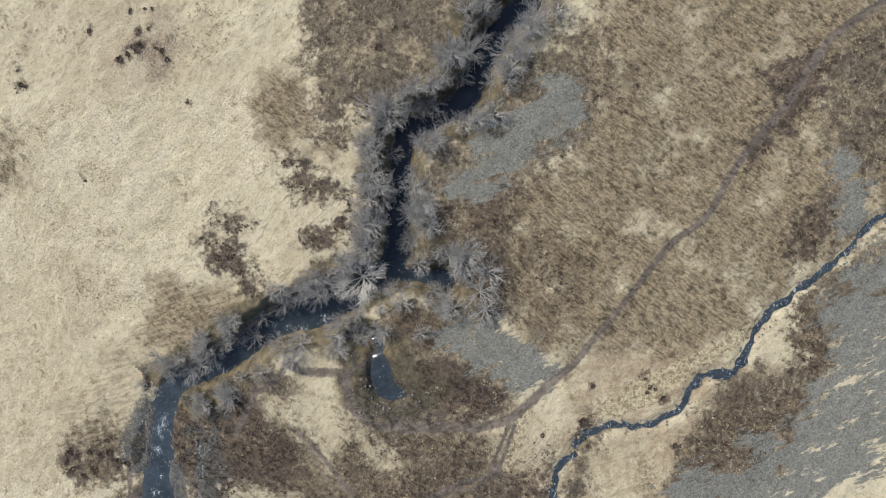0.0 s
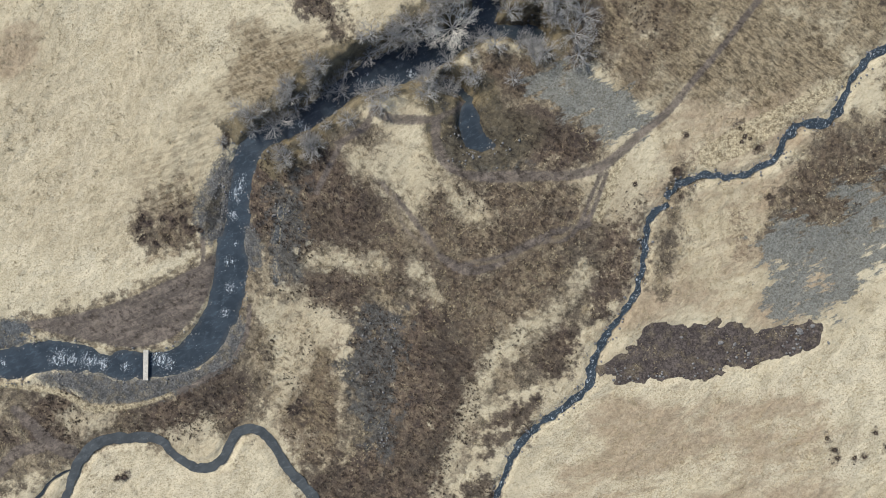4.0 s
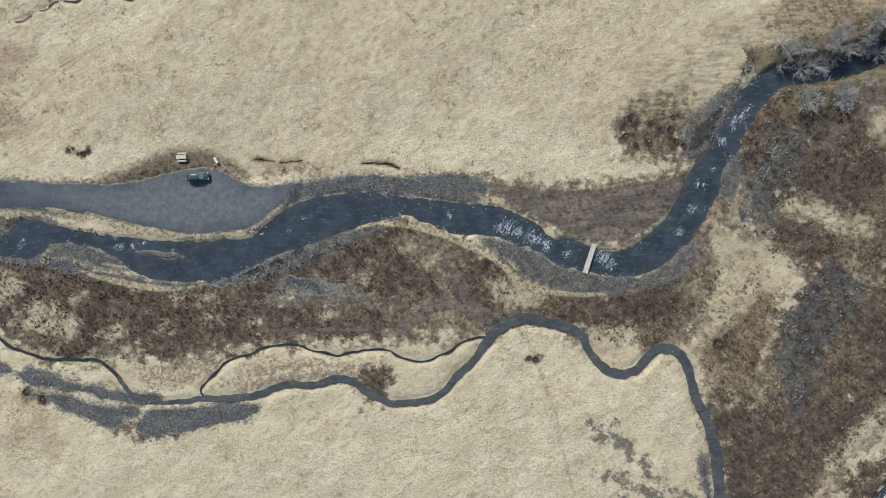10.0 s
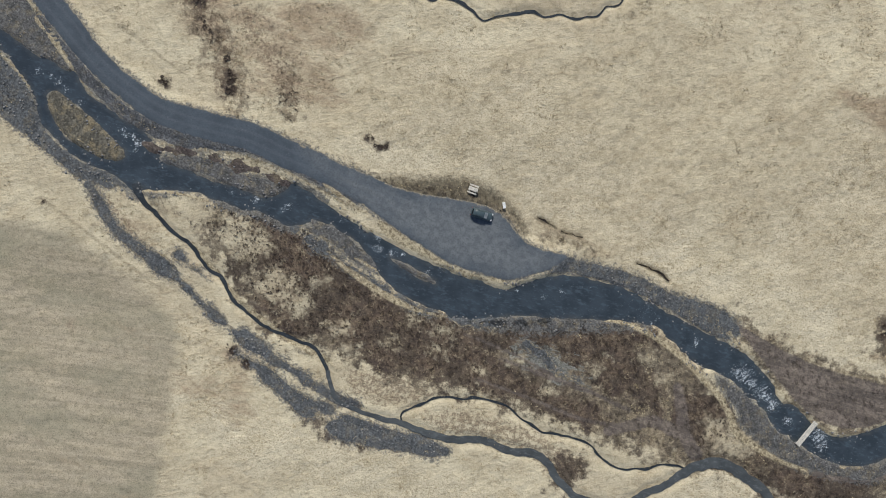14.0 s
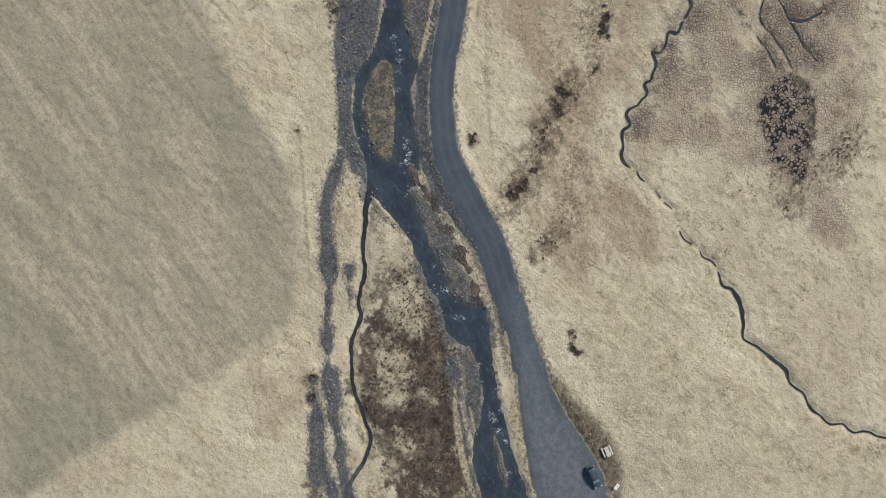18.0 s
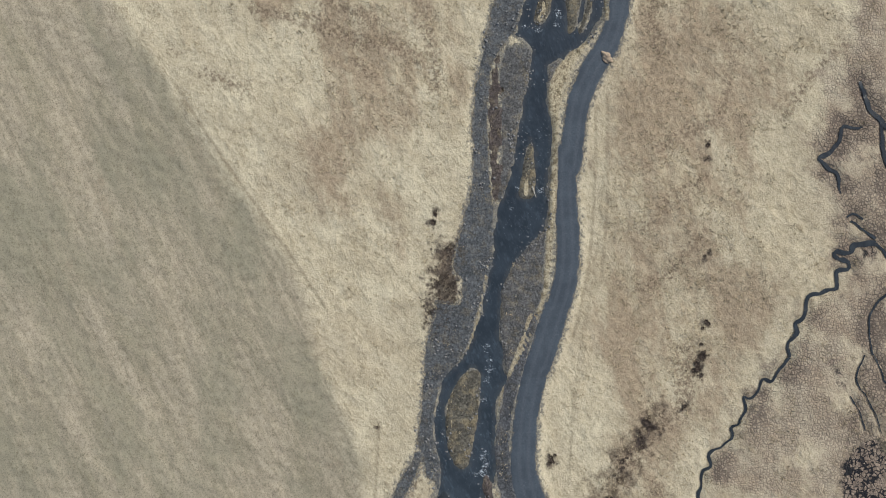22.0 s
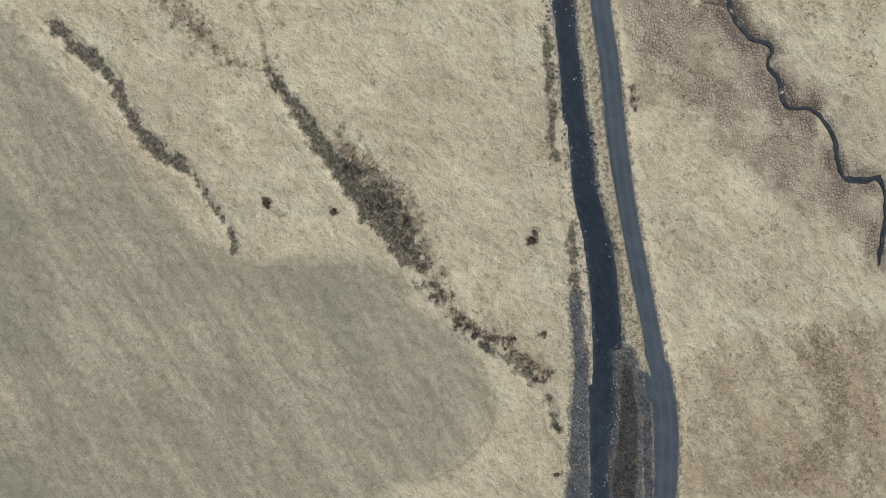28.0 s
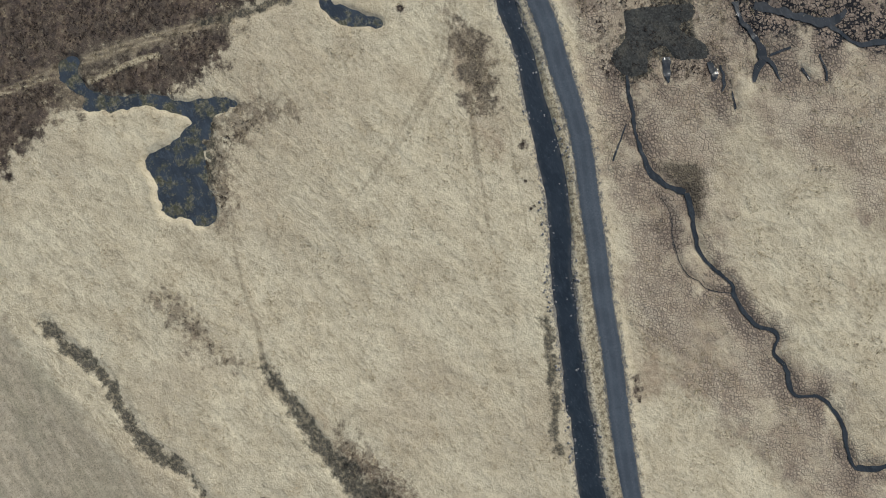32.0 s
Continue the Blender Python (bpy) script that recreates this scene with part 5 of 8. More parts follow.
lay("pale", [(-51.8, -41.1), (-18.7, -33.2), (-9.3, -27.8), (-2.4, -18.4), (2.3, -12), (13.9, -13.6), (25.5, -21.1), (32.5, -17), (39.4, -25.1), (42.9, -34.3), (25.6, -31), (36.1, -53), (-97.3, -54.7), (-97.4, -46.4)])
lay("pale", [(17.7, 106.9), (46.5, 99.1), (72.7, 96.3), (74, 85.2), (59.1, 77), (54.7, 66.8), (35.3, 56.1), (20.1, 46.1), (11.8, 25.2), (-5.5, 25.9)])
lay("pale", [(103.3, -13.8), (123, -14.7), (146.6, -11.5), (167.1, 0), (161.2, -37.1), (87.1, -28.8)])
lay("pale", [(-7.4, 69.6), (17.5, 45.4), (16, 30.4), (28, 23.8), (5.7, 19.1), (-15.5, 21.3)])
lay("pale", [(-92.6, 44.9), (-56.7, 37.7), (-21.3, 28.3), (13.8, 30.5), (18.4, 24.7), (-9.5, 20.1), (-44.8, 18.3), (-62.6, 17.7), (-78.2, 14.2), (-97.4, 9.4)])
lay("pale", [(86.9, -33.5), (115.7, -21.9), (115.7, -67.9), (66.6, -60.9), (77.3, -46.2)])
lay("tussock", [(-109.8, 8.3), (-106.8, 21.6), (-88.9, 37.3), (-67.1, 51.1), (-55.2, 69.8), (-17.5, 51), (-36, 14.5), (-58.8, 13.5), (-77.1, 16.6)])
lay("tussock", [(-70.7, 41.9), (-33.3, 65.5), (32.9, 78.6), (35.1, 54.9), (20.2, 43.8), (-13.1, 32.1), (-37.5, 33.3)])
lay("tussock", [(-260.6, 27.4), (-255.7, 65.3), (-216.7, 62.5), (-188.9, 56.7), (-152.5, 47.6), (-157.5, 11.7), (-221.7, 24.5)])
lay("tussock", [(-32.4, 61.6), (3.7, 59.6), (31.2, 37.8), (22, 27.9), (-13.3, 31.9), (-36.5, 38.4)])
lay("tussock", [(124.9, 23), (144.2, 25.9), (139.5, -1.9), (127.3, 0.2), (120.6, 10)])
lay("stain", [(-92.7, 4.9), (-83.2, 9.6), (-75.9, 14), (-70.3, 15.7), (-64.4, 15.7), (-62.7, 13.7), (-68.1, 11.2), (-72.6, 10.1), (-81.3, 6.8), (-90.2, 4.3)])
lay("stain", [(-64.1, 14.8, 1.2), (-60.5, 13.6, 1.2), (-57.5, 11.9, 1.2)])
lay("stain", [(-356.7, 47.9), (-355.3, 54.6), (-351, 54.7), (-346.1, 52.6), (-350.6, 51.4)])
lay("stain", [(113.6, -7.4, 0.6), (121.6, -9.7, 0.8), (130.1, -9.5, 0.8)])
lay("water", [(-132.6, -10.5), (-128.7, -12.1), (-124.5, -11.9), (-120, -11), (-115.3, -10.4), (-109.7, -9.2), (-105.5, -7.3), (-103.8, -4.6), (-103.4, -2.9), (-98.5, -2.9), (-93.4, -3.5), (-88.4, -3.9), (-83.6, -3.6), (-78.6, -3.6), (-73.7, -3.6), (-67.7, -2.9), (-63.1, -2.2), (-58.6, -1.4), (-56.1, -8.2), (-59.1, -9.5), (-63.6, -10.7), (-68.3, -11.6), (-71.9, -11.8), (-75.4, -11.5), (-78.6, -10.5), (-81.6, -9), (-85.9, -7.3), (-89.8, -6.6), (-94.7, -6.7), (-97.5, -9.1), (-100.5, -11.2), (-104, -11.1), (-107.1, -11.7), (-110.9, -12.8), (-114.8, -13.5), (-118.8, -14.2), (-123.2, -15.8), (-129.7, -18.6)])
lay("water", [(-67.7, -2.9), (-63.1, -2.2), (-58.6, -1.4), (-55, -0.4), (-51.4, 3.5), (-48.7, 6.1), (-45.7, 8.2), (-41.3, 9.9), (-34.5, 11.7), (-29.6, 12), (-24.5, 12), (-19.5, 12.2), (-14.5, 12.2), (-9.5, 12.5), (-5.7, 12.6), (-1.6, 11.9), (2.8, 10.4), (6.1, 8.4), (9.1, 7), (12.5, 6.6), (16.3, 6.6), (17.5, 1.8), (12.4, 1.9), (8.4, 2.3), (5.2, 4.1), (1, 5.1), (-3.2, 6), (-7.2, 6.4), (-12, 5.6), (-16.1, 6.4), (-20.2, 7.3), (-23, 8.1), (-25.5, 7.8), (-29.9, 6.2), (-34.1, 4.1), (-38.2, 1.6), (-42.2, -1.1), (-47.3, -4.3), (-52.6, -6.9), (-59.1, -9.5), (-63.6, -10.7)])
lay("water", [(-108, -11.8), (-113.9, -12.6), (-118.2, -13.3), (-121.6, -14.3), (-126.1, -16), (-128.9, -17.5), (-130.6, -18.8), (-129.7, -20.4), (-132.5, -19.7), (-136, -19.6), (-139.5, -20.3), (-144.2, -19.9), (-148.2, -19), (-153, -17.3), (-155, -15), (-159.1, -12), (-163.3, -9.7), (-165.9, -8.8), (-165.1, -5.2), (-159.7, -5.4), (-154.9, -5.8), (-153, -4.8), (-149.9, -6.6), (-146.3, -7.7), (-141.6, -8.2), (-136.9, -8.7), (-133.3, -8.8), (-130.5, -10.7), (-126.5, -11.4), (-122.2, -11), (-117.2, -10.5), (-112.2, -8.7), (-108.6, -8)])
lay("islet", [(-154.6, -11.7), (-153.5, -10), (-148.5, -10.6), (-139.2, -12.5), (-135.4, -14.2), (-135.5, -16), (-138.2, -17.4), (-142.4, -17.8), (-147.8, -17.2), (-151.8, -15), (-153.8, -13.3)])
lay("water", [(-140.9, -19.8), (-146.1, -19.4), (-151.2, -18), (-154.9, -15.1), (-157.6, -12.4), (-161.8, -10.1), (-167.5, -8.4), (-171.3, -7.1), (-173.5, -6.7), (-178.5, -5.4), (-182.9, -4.7), (-185.5, -3.8), (-188.5, -2), (-193.5, -0.3), (-198.5, 0.9), (-204.2, 2.5), (-209.2, 4.2), (-213.6, 4.9), (-216.1, 5.7), (-215.5, 13.6), (-211.9, 10.5), (-209.5, 8.4), (-205.1, 7), (-201.9, 7), (-198, 7.3), (-192.9, 6.7), (-187.8, 5.8), (-182.8, 5.2), (-180.3, 4.5), (-177.9, 2), (-175, -1.1), (-171.9, -3.3), (-169.2, -4.8), (-166, -5.2), (-160.8, -5.9), (-156, -5.4), (-150.9, -6.1), (-146.4, -7.8), (-142.6, -8.4)])
lay("islet", [(-197.7, 3.3), (-196.4, 3.8), (-190.6, 3.8), (-186.4, 3), (-186.6, -0), (-190.2, 0.7), (-194.6, 2)])
lay("water", [(-194.4, 0.5), (-200.3, 1.5), (-205.6, 3.3), (-211.4, 4.6), (-214.9, 5.1), (-217, 3.3), (-217.8, 1.9), (-218.4, 2.5), (-221.7, 3.6), (-225.6, 5.3), (-229.6, 7.1), (-233.4, 8.2), (-236.8, 10.2), (-239.4, 11.4), (-243.4, 12.6), (-250.3, 13.9), (-257.1, 15.2), (-264.6, 16.4), (-263.9, 21), (-257, 19.7), (-252.6, 18), (-247.6, 16.6), (-244.6, 16.6), (-242.9, 16.3), (-241.4, 17), (-239.2, 17.9), (-236.7, 18.7), (-233.2, 18.5), (-230.3, 18.1), (-228.1, 19), (-226.1, 19.2), (-223.1, 19.7), (-220.2, 19.1), (-217.4, 17.2), (-214.8, 14.5), (-213.6, 12.2), (-212.7, 10), (-211.5, 7.9), (-206.2, 7), (-203.1, 7.1), (-199.4, 7.5), (-192.3, 6.6)])
lay("islet", [(-240.1, 15.4), (-237.6, 16.8), (-234.7, 16.4), (-235.4, 14.9), (-238.5, 14.5)])
lay("islet", [(-234.2, 13.9), (-233.1, 15.3), (-229.4, 16.1), (-223.7, 15.4), (-220.8, 14.6), (-218, 13.7), (-217.3, 12.2), (-221.7, 12.3), (-226.5, 11.9), (-230, 11.5), (-232.8, 12.5)])
lay("islet", [(-226.3, 9.3), (-225, 10), (-221.6, 9.1), (-219.4, 7.4), (-220, 5.7), (-223.7, 6.8), (-225.8, 8)])
lay("islet", [(-227.4, 18), (-223.9, 17.9), (-219.4, 16.3), (-217, 14.8), (-217.9, 14.2), (-221.2, 15.7), (-225.8, 16.9)])
lay("gravel", [(-78.9, -6.2), (-76.5, -6), (-71.7, -5.7), (-68.2, -6.1), (-68.8, -6.9), (-72.4, -7.2), (-76.8, -7)])
lay("gravel", [(-129.6, -11.8), (-126.5, -9.7), (-122.4, -7.6), (-116.9, -6.1), (-114.3, -6.7), (-110, -5.1), (-105.4, -4.4), (-104, -4.7), (-105.6, -7.2), (-108.7, -8.7), (-113.2, -9.6), (-117.9, -9.9), (-122.4, -11), (-126.8, -12.2)])
lay("mud", [(-135.2, -10.8), (-130.3, -9.1), (-123.9, -7), (-116.3, -4.4), (-110.6, -3.3), (-104.7, -2.8), (-103.5, -3.3), (-105.3, -4.6), (-109.9, -5.2), (-114.3, -6.7), (-116.9, -6.1), (-122.4, -7.6), (-126.6, -9.5), (-130.6, -11.7), (-133.2, -11.3)])
lay("gravel", [(-96.9, -7.4), (-93.5, -6.7), (-89.8, -6.6), (-85.9, -7.3), (-81.9, -8.3), (-79.7, -10), (-82.2, -10.7), (-85.9, -10.6), (-91.1, -9.8), (-95, -9.4)])
lay("gravel", [(-215.3, 0.2), (-214.9, 5), (-208, 3.8), (-201.1, 1.6), (-194.7, 0.2), (-186.7, -2.8), (-186.8, -4), (-192.4, -2.8), (-203.8, -1.7), (-210.9, -1.6)])
lay("mud", [(-214.5, -1.3), (-203.6, -1.9), (-192.4, -3), (-186.8, -4), (-187.3, -4.8), (-192.5, -5), (-204, -4.2), (-211.1, -3.1)])
lay("gravel", [(-156, -5.4), (-160.8, -5.9), (-166, -5.2), (-169.2, -4.8), (-171.9, -3.3), (-175, -1.1), (-177.9, 2), (-180.1, 4.2), (-179.1, 4.6), (-172.6, 3.7), (-167.3, 2.6), (-161, -0.5), (-156.1, -3.1), (-152.1, -5.4)])
lay("gravel", [(-270.3, 21.9), (-263.9, 21), (-257, 19.7), (-252.6, 18), (-247.6, 16.6), (-242.9, 16.3), (-241.4, 17), (-239.2, 18), (-236.4, 18.7), (-239.2, 21.4), (-243.2, 22.6), (-249, 23.3), (-255.8, 24.6), (-263.3, 25.3), (-269.8, 25.8)])
lay("gravel", [(-211.5, 7.9), (-212.4, 9.8), (-212.7, 11), (-210.9, 9.4), (-206.8, 7.7), (-209, 7.6)])
lay("shingle", [(-50.5, 10.9), (-40.3, 13.9), (-30.9, 15.7), (-24.7, 16), (-17.8, 17.7), (-11.6, 18.1), (-7.3, 16.1), (-9.6, 12.8), (-14.5, 12.4), (-19.6, 12.4), (-24.6, 12.3), (-29.6, 12.2), (-34.5, 11.8), (-41.4, 10.1), (-45.9, 8.6), (-49.1, 6.5), (-48.5, 9)])
lay("shoulder", [(-153.2, -4.6), (-148.5, -6.4), (-141.6, -8.3), (-135.6, -8.8), (-128.7, -8.4), (-123.2, -6.5), (-118.7, -4.2), (-114.4, -2.3), (-107.4, -1.4), (-101.1, -0.8), (-94.4, -0.9), (-89.8, -0.6), (-91.7, 1), (-98.3, 1.4), (-105.1, 1.2), (-113.6, 1.1), (-120.5, -2.1), (-127.8, -4.4), (-133.8, -5.8), (-140.5, -5.8), (-146.9, -4.3), (-152.1, -2.3), (-158.3, -0.1), (-163.5, 2), (-163.7, 0.9), (-158.7, -1.7)])
lay("shoulder", [(-265.5, 25.9), (-255.8, 24.9), (-249, 23.8), (-242.9, 23.1), (-241.2, 24), (-248.1, 25.4), (-256.6, 26.8), (-265.2, 27.4)])
lay("shingle", [(-167.8, -17.3), (-161.6, -19.6), (-155.2, -21.2), (-148.6, -21.9), (-143.3, -23.1), (-139.7, -23.1), (-135.7, -21.7), (-132, -20.3), (-133.5, -19.6), (-136.9, -19.8), (-139.9, -20.4), (-144.3, -20.1), (-148.3, -19.2), (-153, -17.5), (-155.2, -15.1), (-159.2, -12.3), (-163.4, -10), (-166, -9)])
lay("shingle", [(-212.5, -5.1), (-208.8, -6.4), (-201.8, -7.6), (-193.5, -8.3), (-187.8, -9.4), (-182.8, -11.2), (-176.1, -12), (-168.5, -12.6), (-161.1, -14.9), (-157, -18.5), (-152.8, -20.5), (-147.5, -21.4), (-142.1, -22.6), (-135.6, -22.4), (-133.2, -20.4), (-135.6, -19.1), (-140.9, -19.9), (-146.1, -19.5), (-151.2, -18.1), (-154.9, -15.2), (-157.6, -12.7), (-161.8, -10.4), (-167.5, -8.6), (-171.3, -7.2), (-173.5, -6.7), (-178.5, -5.6), (-182.9, -4.9), (-188.6, -5), (-195.2, -4.9), (-204.1, -4.3), (-211.1, -3.1)])
lay("shingle", [(-271.3, 14.9), (-264.9, 14), (-257.5, 12.1), (-250.9, 10.1), (-245.3, 8.1), (-240.8, 6.6), (-237.4, 5.8), (-235.9, 7.1), (-236.7, 8.9), (-237.6, 10.3), (-239.4, 11.4), (-243.4, 12.6), (-250.3, 13.9), (-257.1, 15.2), (-264.6, 16.4), (-271, 17.4)])
lay("shingle", [(-227.9, 1.5), (-226, -0.9), (-220.4, -3.1), (-218, -3.8), (-212.8, -5.4), (-206.4, -7), (-198, -7.5), (-189.2, -9.1), (-183.9, -10.2), (-179.3, -12.3), (-172.8, -13.2), (-171.9, -6.9), (-178.3, -5.4), (-182.6, -5.1), (-188, -5.2), (-196.5, -5.3), (-206.6, -4), (-213, -2.5), (-217.3, 1.2), (-218.4, 2.4), (-221.8, 3.3), (-225.7, 5.1), (-228.4, 6), (-228.8, 3.3)])
lay("shingle", [(-72.1, -39.3), (-69, -38.2), (-61.7, -36.9), (-54.5, -34.7), (-49.6, -35.2), (-51.8, -37.9), (-59, -40.7), (-64.6, -41.6), (-70.4, -41.1)])
lay("shingle", [(-94.4, -38.8), (-87, -38.3), (-81.2, -39.4), (-73.9, -38.5), (-73.7, -41), (-81.1, -40.7), (-89.3, -40)])
lay("heath", [(-81.1, -41.8), (-73.5, -42.2), (-64.6, -42), (-65.1, -43.7), (-73.4, -44.3), (-79.4, -43.3)])
lay("heath", [(-177.6, -17.4), (-179.4, -12.8), (-174, -12.5), (-168.5, -13), (-162.2, -15.1), (-158, -17.6), (-162.5, -18.6), (-170.1, -18.2)])
lay("straw", [(-130.6, -9.2, 0.4), (-115.9, -3.9, 0.4), (-110.2, -3, 0.5), (-102, -2.9, 0.5), (-91.6, -3.4, 0.5), (-84.9, -3.4, 0.5)])
lay("straw", [(-97.9, -0.1, 0.7), (-93.3, -0.4, 1.3), (-88.3, -1, 0.8)])
lay("straw", [(-84.2, -1.3, 1.2), (-81.8, -1.8, 2.2), (-78.6, -2, 2), (-72.7, -2, 1.6), (-67.6, -2.1, 1.3), (-61.9, -1.3, 1.1), (-56, 1.2, 0.7)])
lay("straw", [(-129.5, -19.2, 1.2), (-122.9, -16.3, 0.8), (-116.3, -14.5, 0.5)])
lay("straw", [(-90.5, -11.5, 0.5), (-87.1, -12.4, 1), (-81.3, -13.2, 1.5), (-74.4, -13.5, 1.5), (-68.6, -13, 1), (-63.3, -11.5, 0.6)])
lay("straw", [(-215, 15.5, 0.8), (-212, 12, 2.2), (-207.7, 9.2, 2.8), (-202.8, 8.3, 2), (-195.8, 7.8, 1.1), (-187.1, 6.8, 1.5), (-178.5, 5.4, 1.1), (-170.3, 4, 1)])
lay("straw", [(-240.5, 22.8, 0.8), (-236.6, 21.3, 3.2), (-232.5, 19.8, 3.2), (-228.1, 19.7, 2.2), (-223.7, 20.1, 1), (-219.3, 19.8, 0.8)])
lay("straw", [(-233.9, 3.9, 1), (-230, 4.1, 1.2), (-229.2, 5.9, 1.2), (-231.5, 7.6, 1.3), (-234.3, 8.3, 1.2), (-235.3, 6.7, 0.7)])
lay("straw", [(-180.2, 5.1, 0.7), (-172.6, 4.4, 0.9), (-168.3, 3.6, 0.9), (-161.2, 0.5, 0.7), (-156.5, -2.1, 0.7), (-151.9, -5.1, 0.6), (-147.4, -7.2, 0.4), (-142, -8.2, 0.3)])
lay("straw", [(-174, -7, 0.6), (-169.2, -8.2, 0.5), (-162.9, -10.1, 0.7), (-158.1, -12.2, 0.5)])
lay("straw", [(-163.8, 0.7, 0.8), (-158.7, -1.8, 1), (-154.4, -3.8, 1), (-151.1, -5.5, 0.8), (-147, -7.1, 0.4)])
lay("straw", [(-132.5, -8.9, 0.3), (-128.4, -8.2, 0.5), (-123, -6, 0.5), (-118.6, -4.2, 0.5), (-113.9, -3, 0.5), (-107.4, -1.7, 0.5), (-101.2, -1.4, 0.6), (-94.5, -1.5, 0.5), (-88.9, -1.7, 0.4)])
lay("straw", [(-99.7, -9.6, 0.3), (-94.1, -9.7, 0.4), (-87.4, -9.8, 0.5), (-80.6, -10, 0.8), (-75.1, -10.3, 0.8), (-69.5, -10.5, 0.8)])
lay("straw", [(-146.2, -16.3, 0.7), (-142.4, -16.8, 0.7)])
lay("straw", [(-225.3, 8.4, 0.9), (-222.1, 7.9, 1.1), (-220.3, 6.9, 1)])
lay("straw", [(-190.8, 2, 0.9), (-187.2, 1.5, 1.2)])
lay("creek", [(-4.6, -17.8, 2), (-8.3, -22.4, 2), (-11.3, -27, 1.8), (-15.1, -29.3, 1.9), (-20.7, -30.5, 2), (-25.5, -29.6, 1.8), (-28.9, -27.8, 2), (-32.2, -27, 2.2), (-37.7, -28.8, 2), (-44.1, -30, 1.9), (-49, -32.4, 1.9), (-54.5, -34, 1.9), (-60.2, -34.8, 1.6), (-65, -36.3, 1.3), (-73.1, -37.1, 1.2), (-76.1, -35.5, 1.2), (-78.6, -32.7, 1.2)])
lay("creek", [(-171.9, 68, 1.5), (-172.1, 65.7, 1.5), (-171.9, 63.8, 1.4), (-170.6, 62.9, 1.3), (-170.9, 59.9, 1.2), (-169.7, 60.3, 1.1), (-168.8, 62.3, 1), (-167.5, 62.2, 1), (-167.4, 60.1, 1), (-165.6, 59.4, 1), (-163.9, 59.3, 0.9), (-163.8, 57.2, 1), (-163.1, 56, 0.9), (-163, 53.9, 0.9), (-161.8, 53.3, 0.9), (-159, 52.8, 1), (-158.1, 51, 1), (-156.3, 50.9, 1.2), (-154.1, 49.2, 0.9), (-151.5, 49.3, 0.8)])
lay("creek", [(-151.5, 49.3, 0.8), (-149.4, 47.3, 0.7), (-147.1, 45.6, 0.8), (-147.8, 44, 0.7), (-145.3, 42.8, 0.6), (-144.1, 41.2, 0.7), (-144.7, 40, 0.7), (-142.4, 40.3, 0.7), (-140.2, 39, 0.6), (-139.4, 38.8, 0.6), (-138.8, 37.2, 0.7), (-137.2, 37.4, 0.7), (-135.3, 35.2, 0.7), (-134.2, 32.7, 0.7), (-131.8, 32.7, 0.8), (-130.8, 31.2, 0.8), (-128, 30.6, 0.9), (-126.2, 29.8, 0.8), (-124.6, 30.1, 0.6), (-123.6, 31.1, 0.3)])
lay("creek", [(-122.6, 32, 0.25), (-121.3, 32.4, 0.4), (-120.3, 33.1, 0.25)])
lay("creek", [(-118, 34.4, 0.25), (-116.6, 35.2, 0.3)])
lay("creek", [(-115.6, 35.8, 0.25), (-113.9, 37.2, 0.25)])
lay("creek", [(-109.5, 37.7, 0.25), (-107.7, 38, 0.3), (-106.4, 39.1, 0.25)])
lay("creek", [(-105.1, 40.8, 0.25), (-103.8, 40.9, 0.35), (-102.3, 42.7, 0.45), (-101.4, 43.1, 0.3)])
lay("creek", [(-100.3, 43.2, 0.25), (-97.4, 43.2, 0.5), (-96.5, 44.8, 0.8), (-94.7, 45.6, 1), (-93.2, 45.8, 1)])
lay("creek", [(-171.9, 68, 0.9), (-169.7, 69.7, 0.8), (-167.1, 70.7, 0.7), (-162.7, 69.8, 0.7), (-160.6, 67.3, 0.5), (-157.7, 65.4, 0.5), (-154, 64.9, 0.4), (-151.1, 65.3, 0.4)])
lay("creek", [(-150.8, 63.8, 0.4), (-148.1, 62.6, 0.4), (-145.7, 62, 0.4), (-142.7, 63.6, 0.3), (-138.4, 65.3, 0.3), (-135.3, 66, 0.3)])
lay("creek", [(-143, 60.5, 0.3), (-139.8, 62.1, 0.3), (-136.1, 63, 0.3)])
lay("creek", [(-151.1, 65.3, 0.4), (-147.1, 67.1, 0.4), (-145, 67.7, 0.5), (-144.2, 70.4, 0.6), (-145, 74.2, 0.6)])
lay("creek", [(-176.8, 63.3, 0.4), (-174.7, 65.9, 0.5), (-172.7, 68.1, 0.7)])
lay("creek", [(-156.2, 70, 0.3), (-155.3, 72, 0.4), (-153.4, 72, 0.4), (-152.5, 74, 0.4)])
lay("creek", [(-144.4, 67.6, 0.3), (-140.2, 68.6, 0.3), (-135.4, 71.3, 0.3)])
lay("creek", [(-176.1, 74.9, 0.6), (-173, 75.1, 0.7), (-166.7, 75.1, 0.6)])
lay("bogpool", [(-130.9, 59.4), (-133.9, 62.8), (-132, 65.7), (-126.1, 66.3), (-120.4, 66.2), (-114.4, 64.7), (-111.6, 61.8), (-117.3, 60.8), (-122.2, 58.6), (-126.8, 58.1)])
lay("bogpool", [(-149.3, 57), (-148.7, 58.7), (-146.1, 59.8), (-143.7, 61.1), (-142.6, 60.3), (-145, 58.4)])
lay("bogpool", [(-171.4, 65.1), (-171, 67.5), (-169.2, 68), (-168.5, 65.7), (-168, 64)])
lay("water", [(88.8, 45.4), (89.9, 41.9), (90.3, 39), (92.6, 36.1), (91.3, 35.1), (88.5, 35.3), (85.9, 37.2), (85.7, 40.4), (86.8, 44.1)])
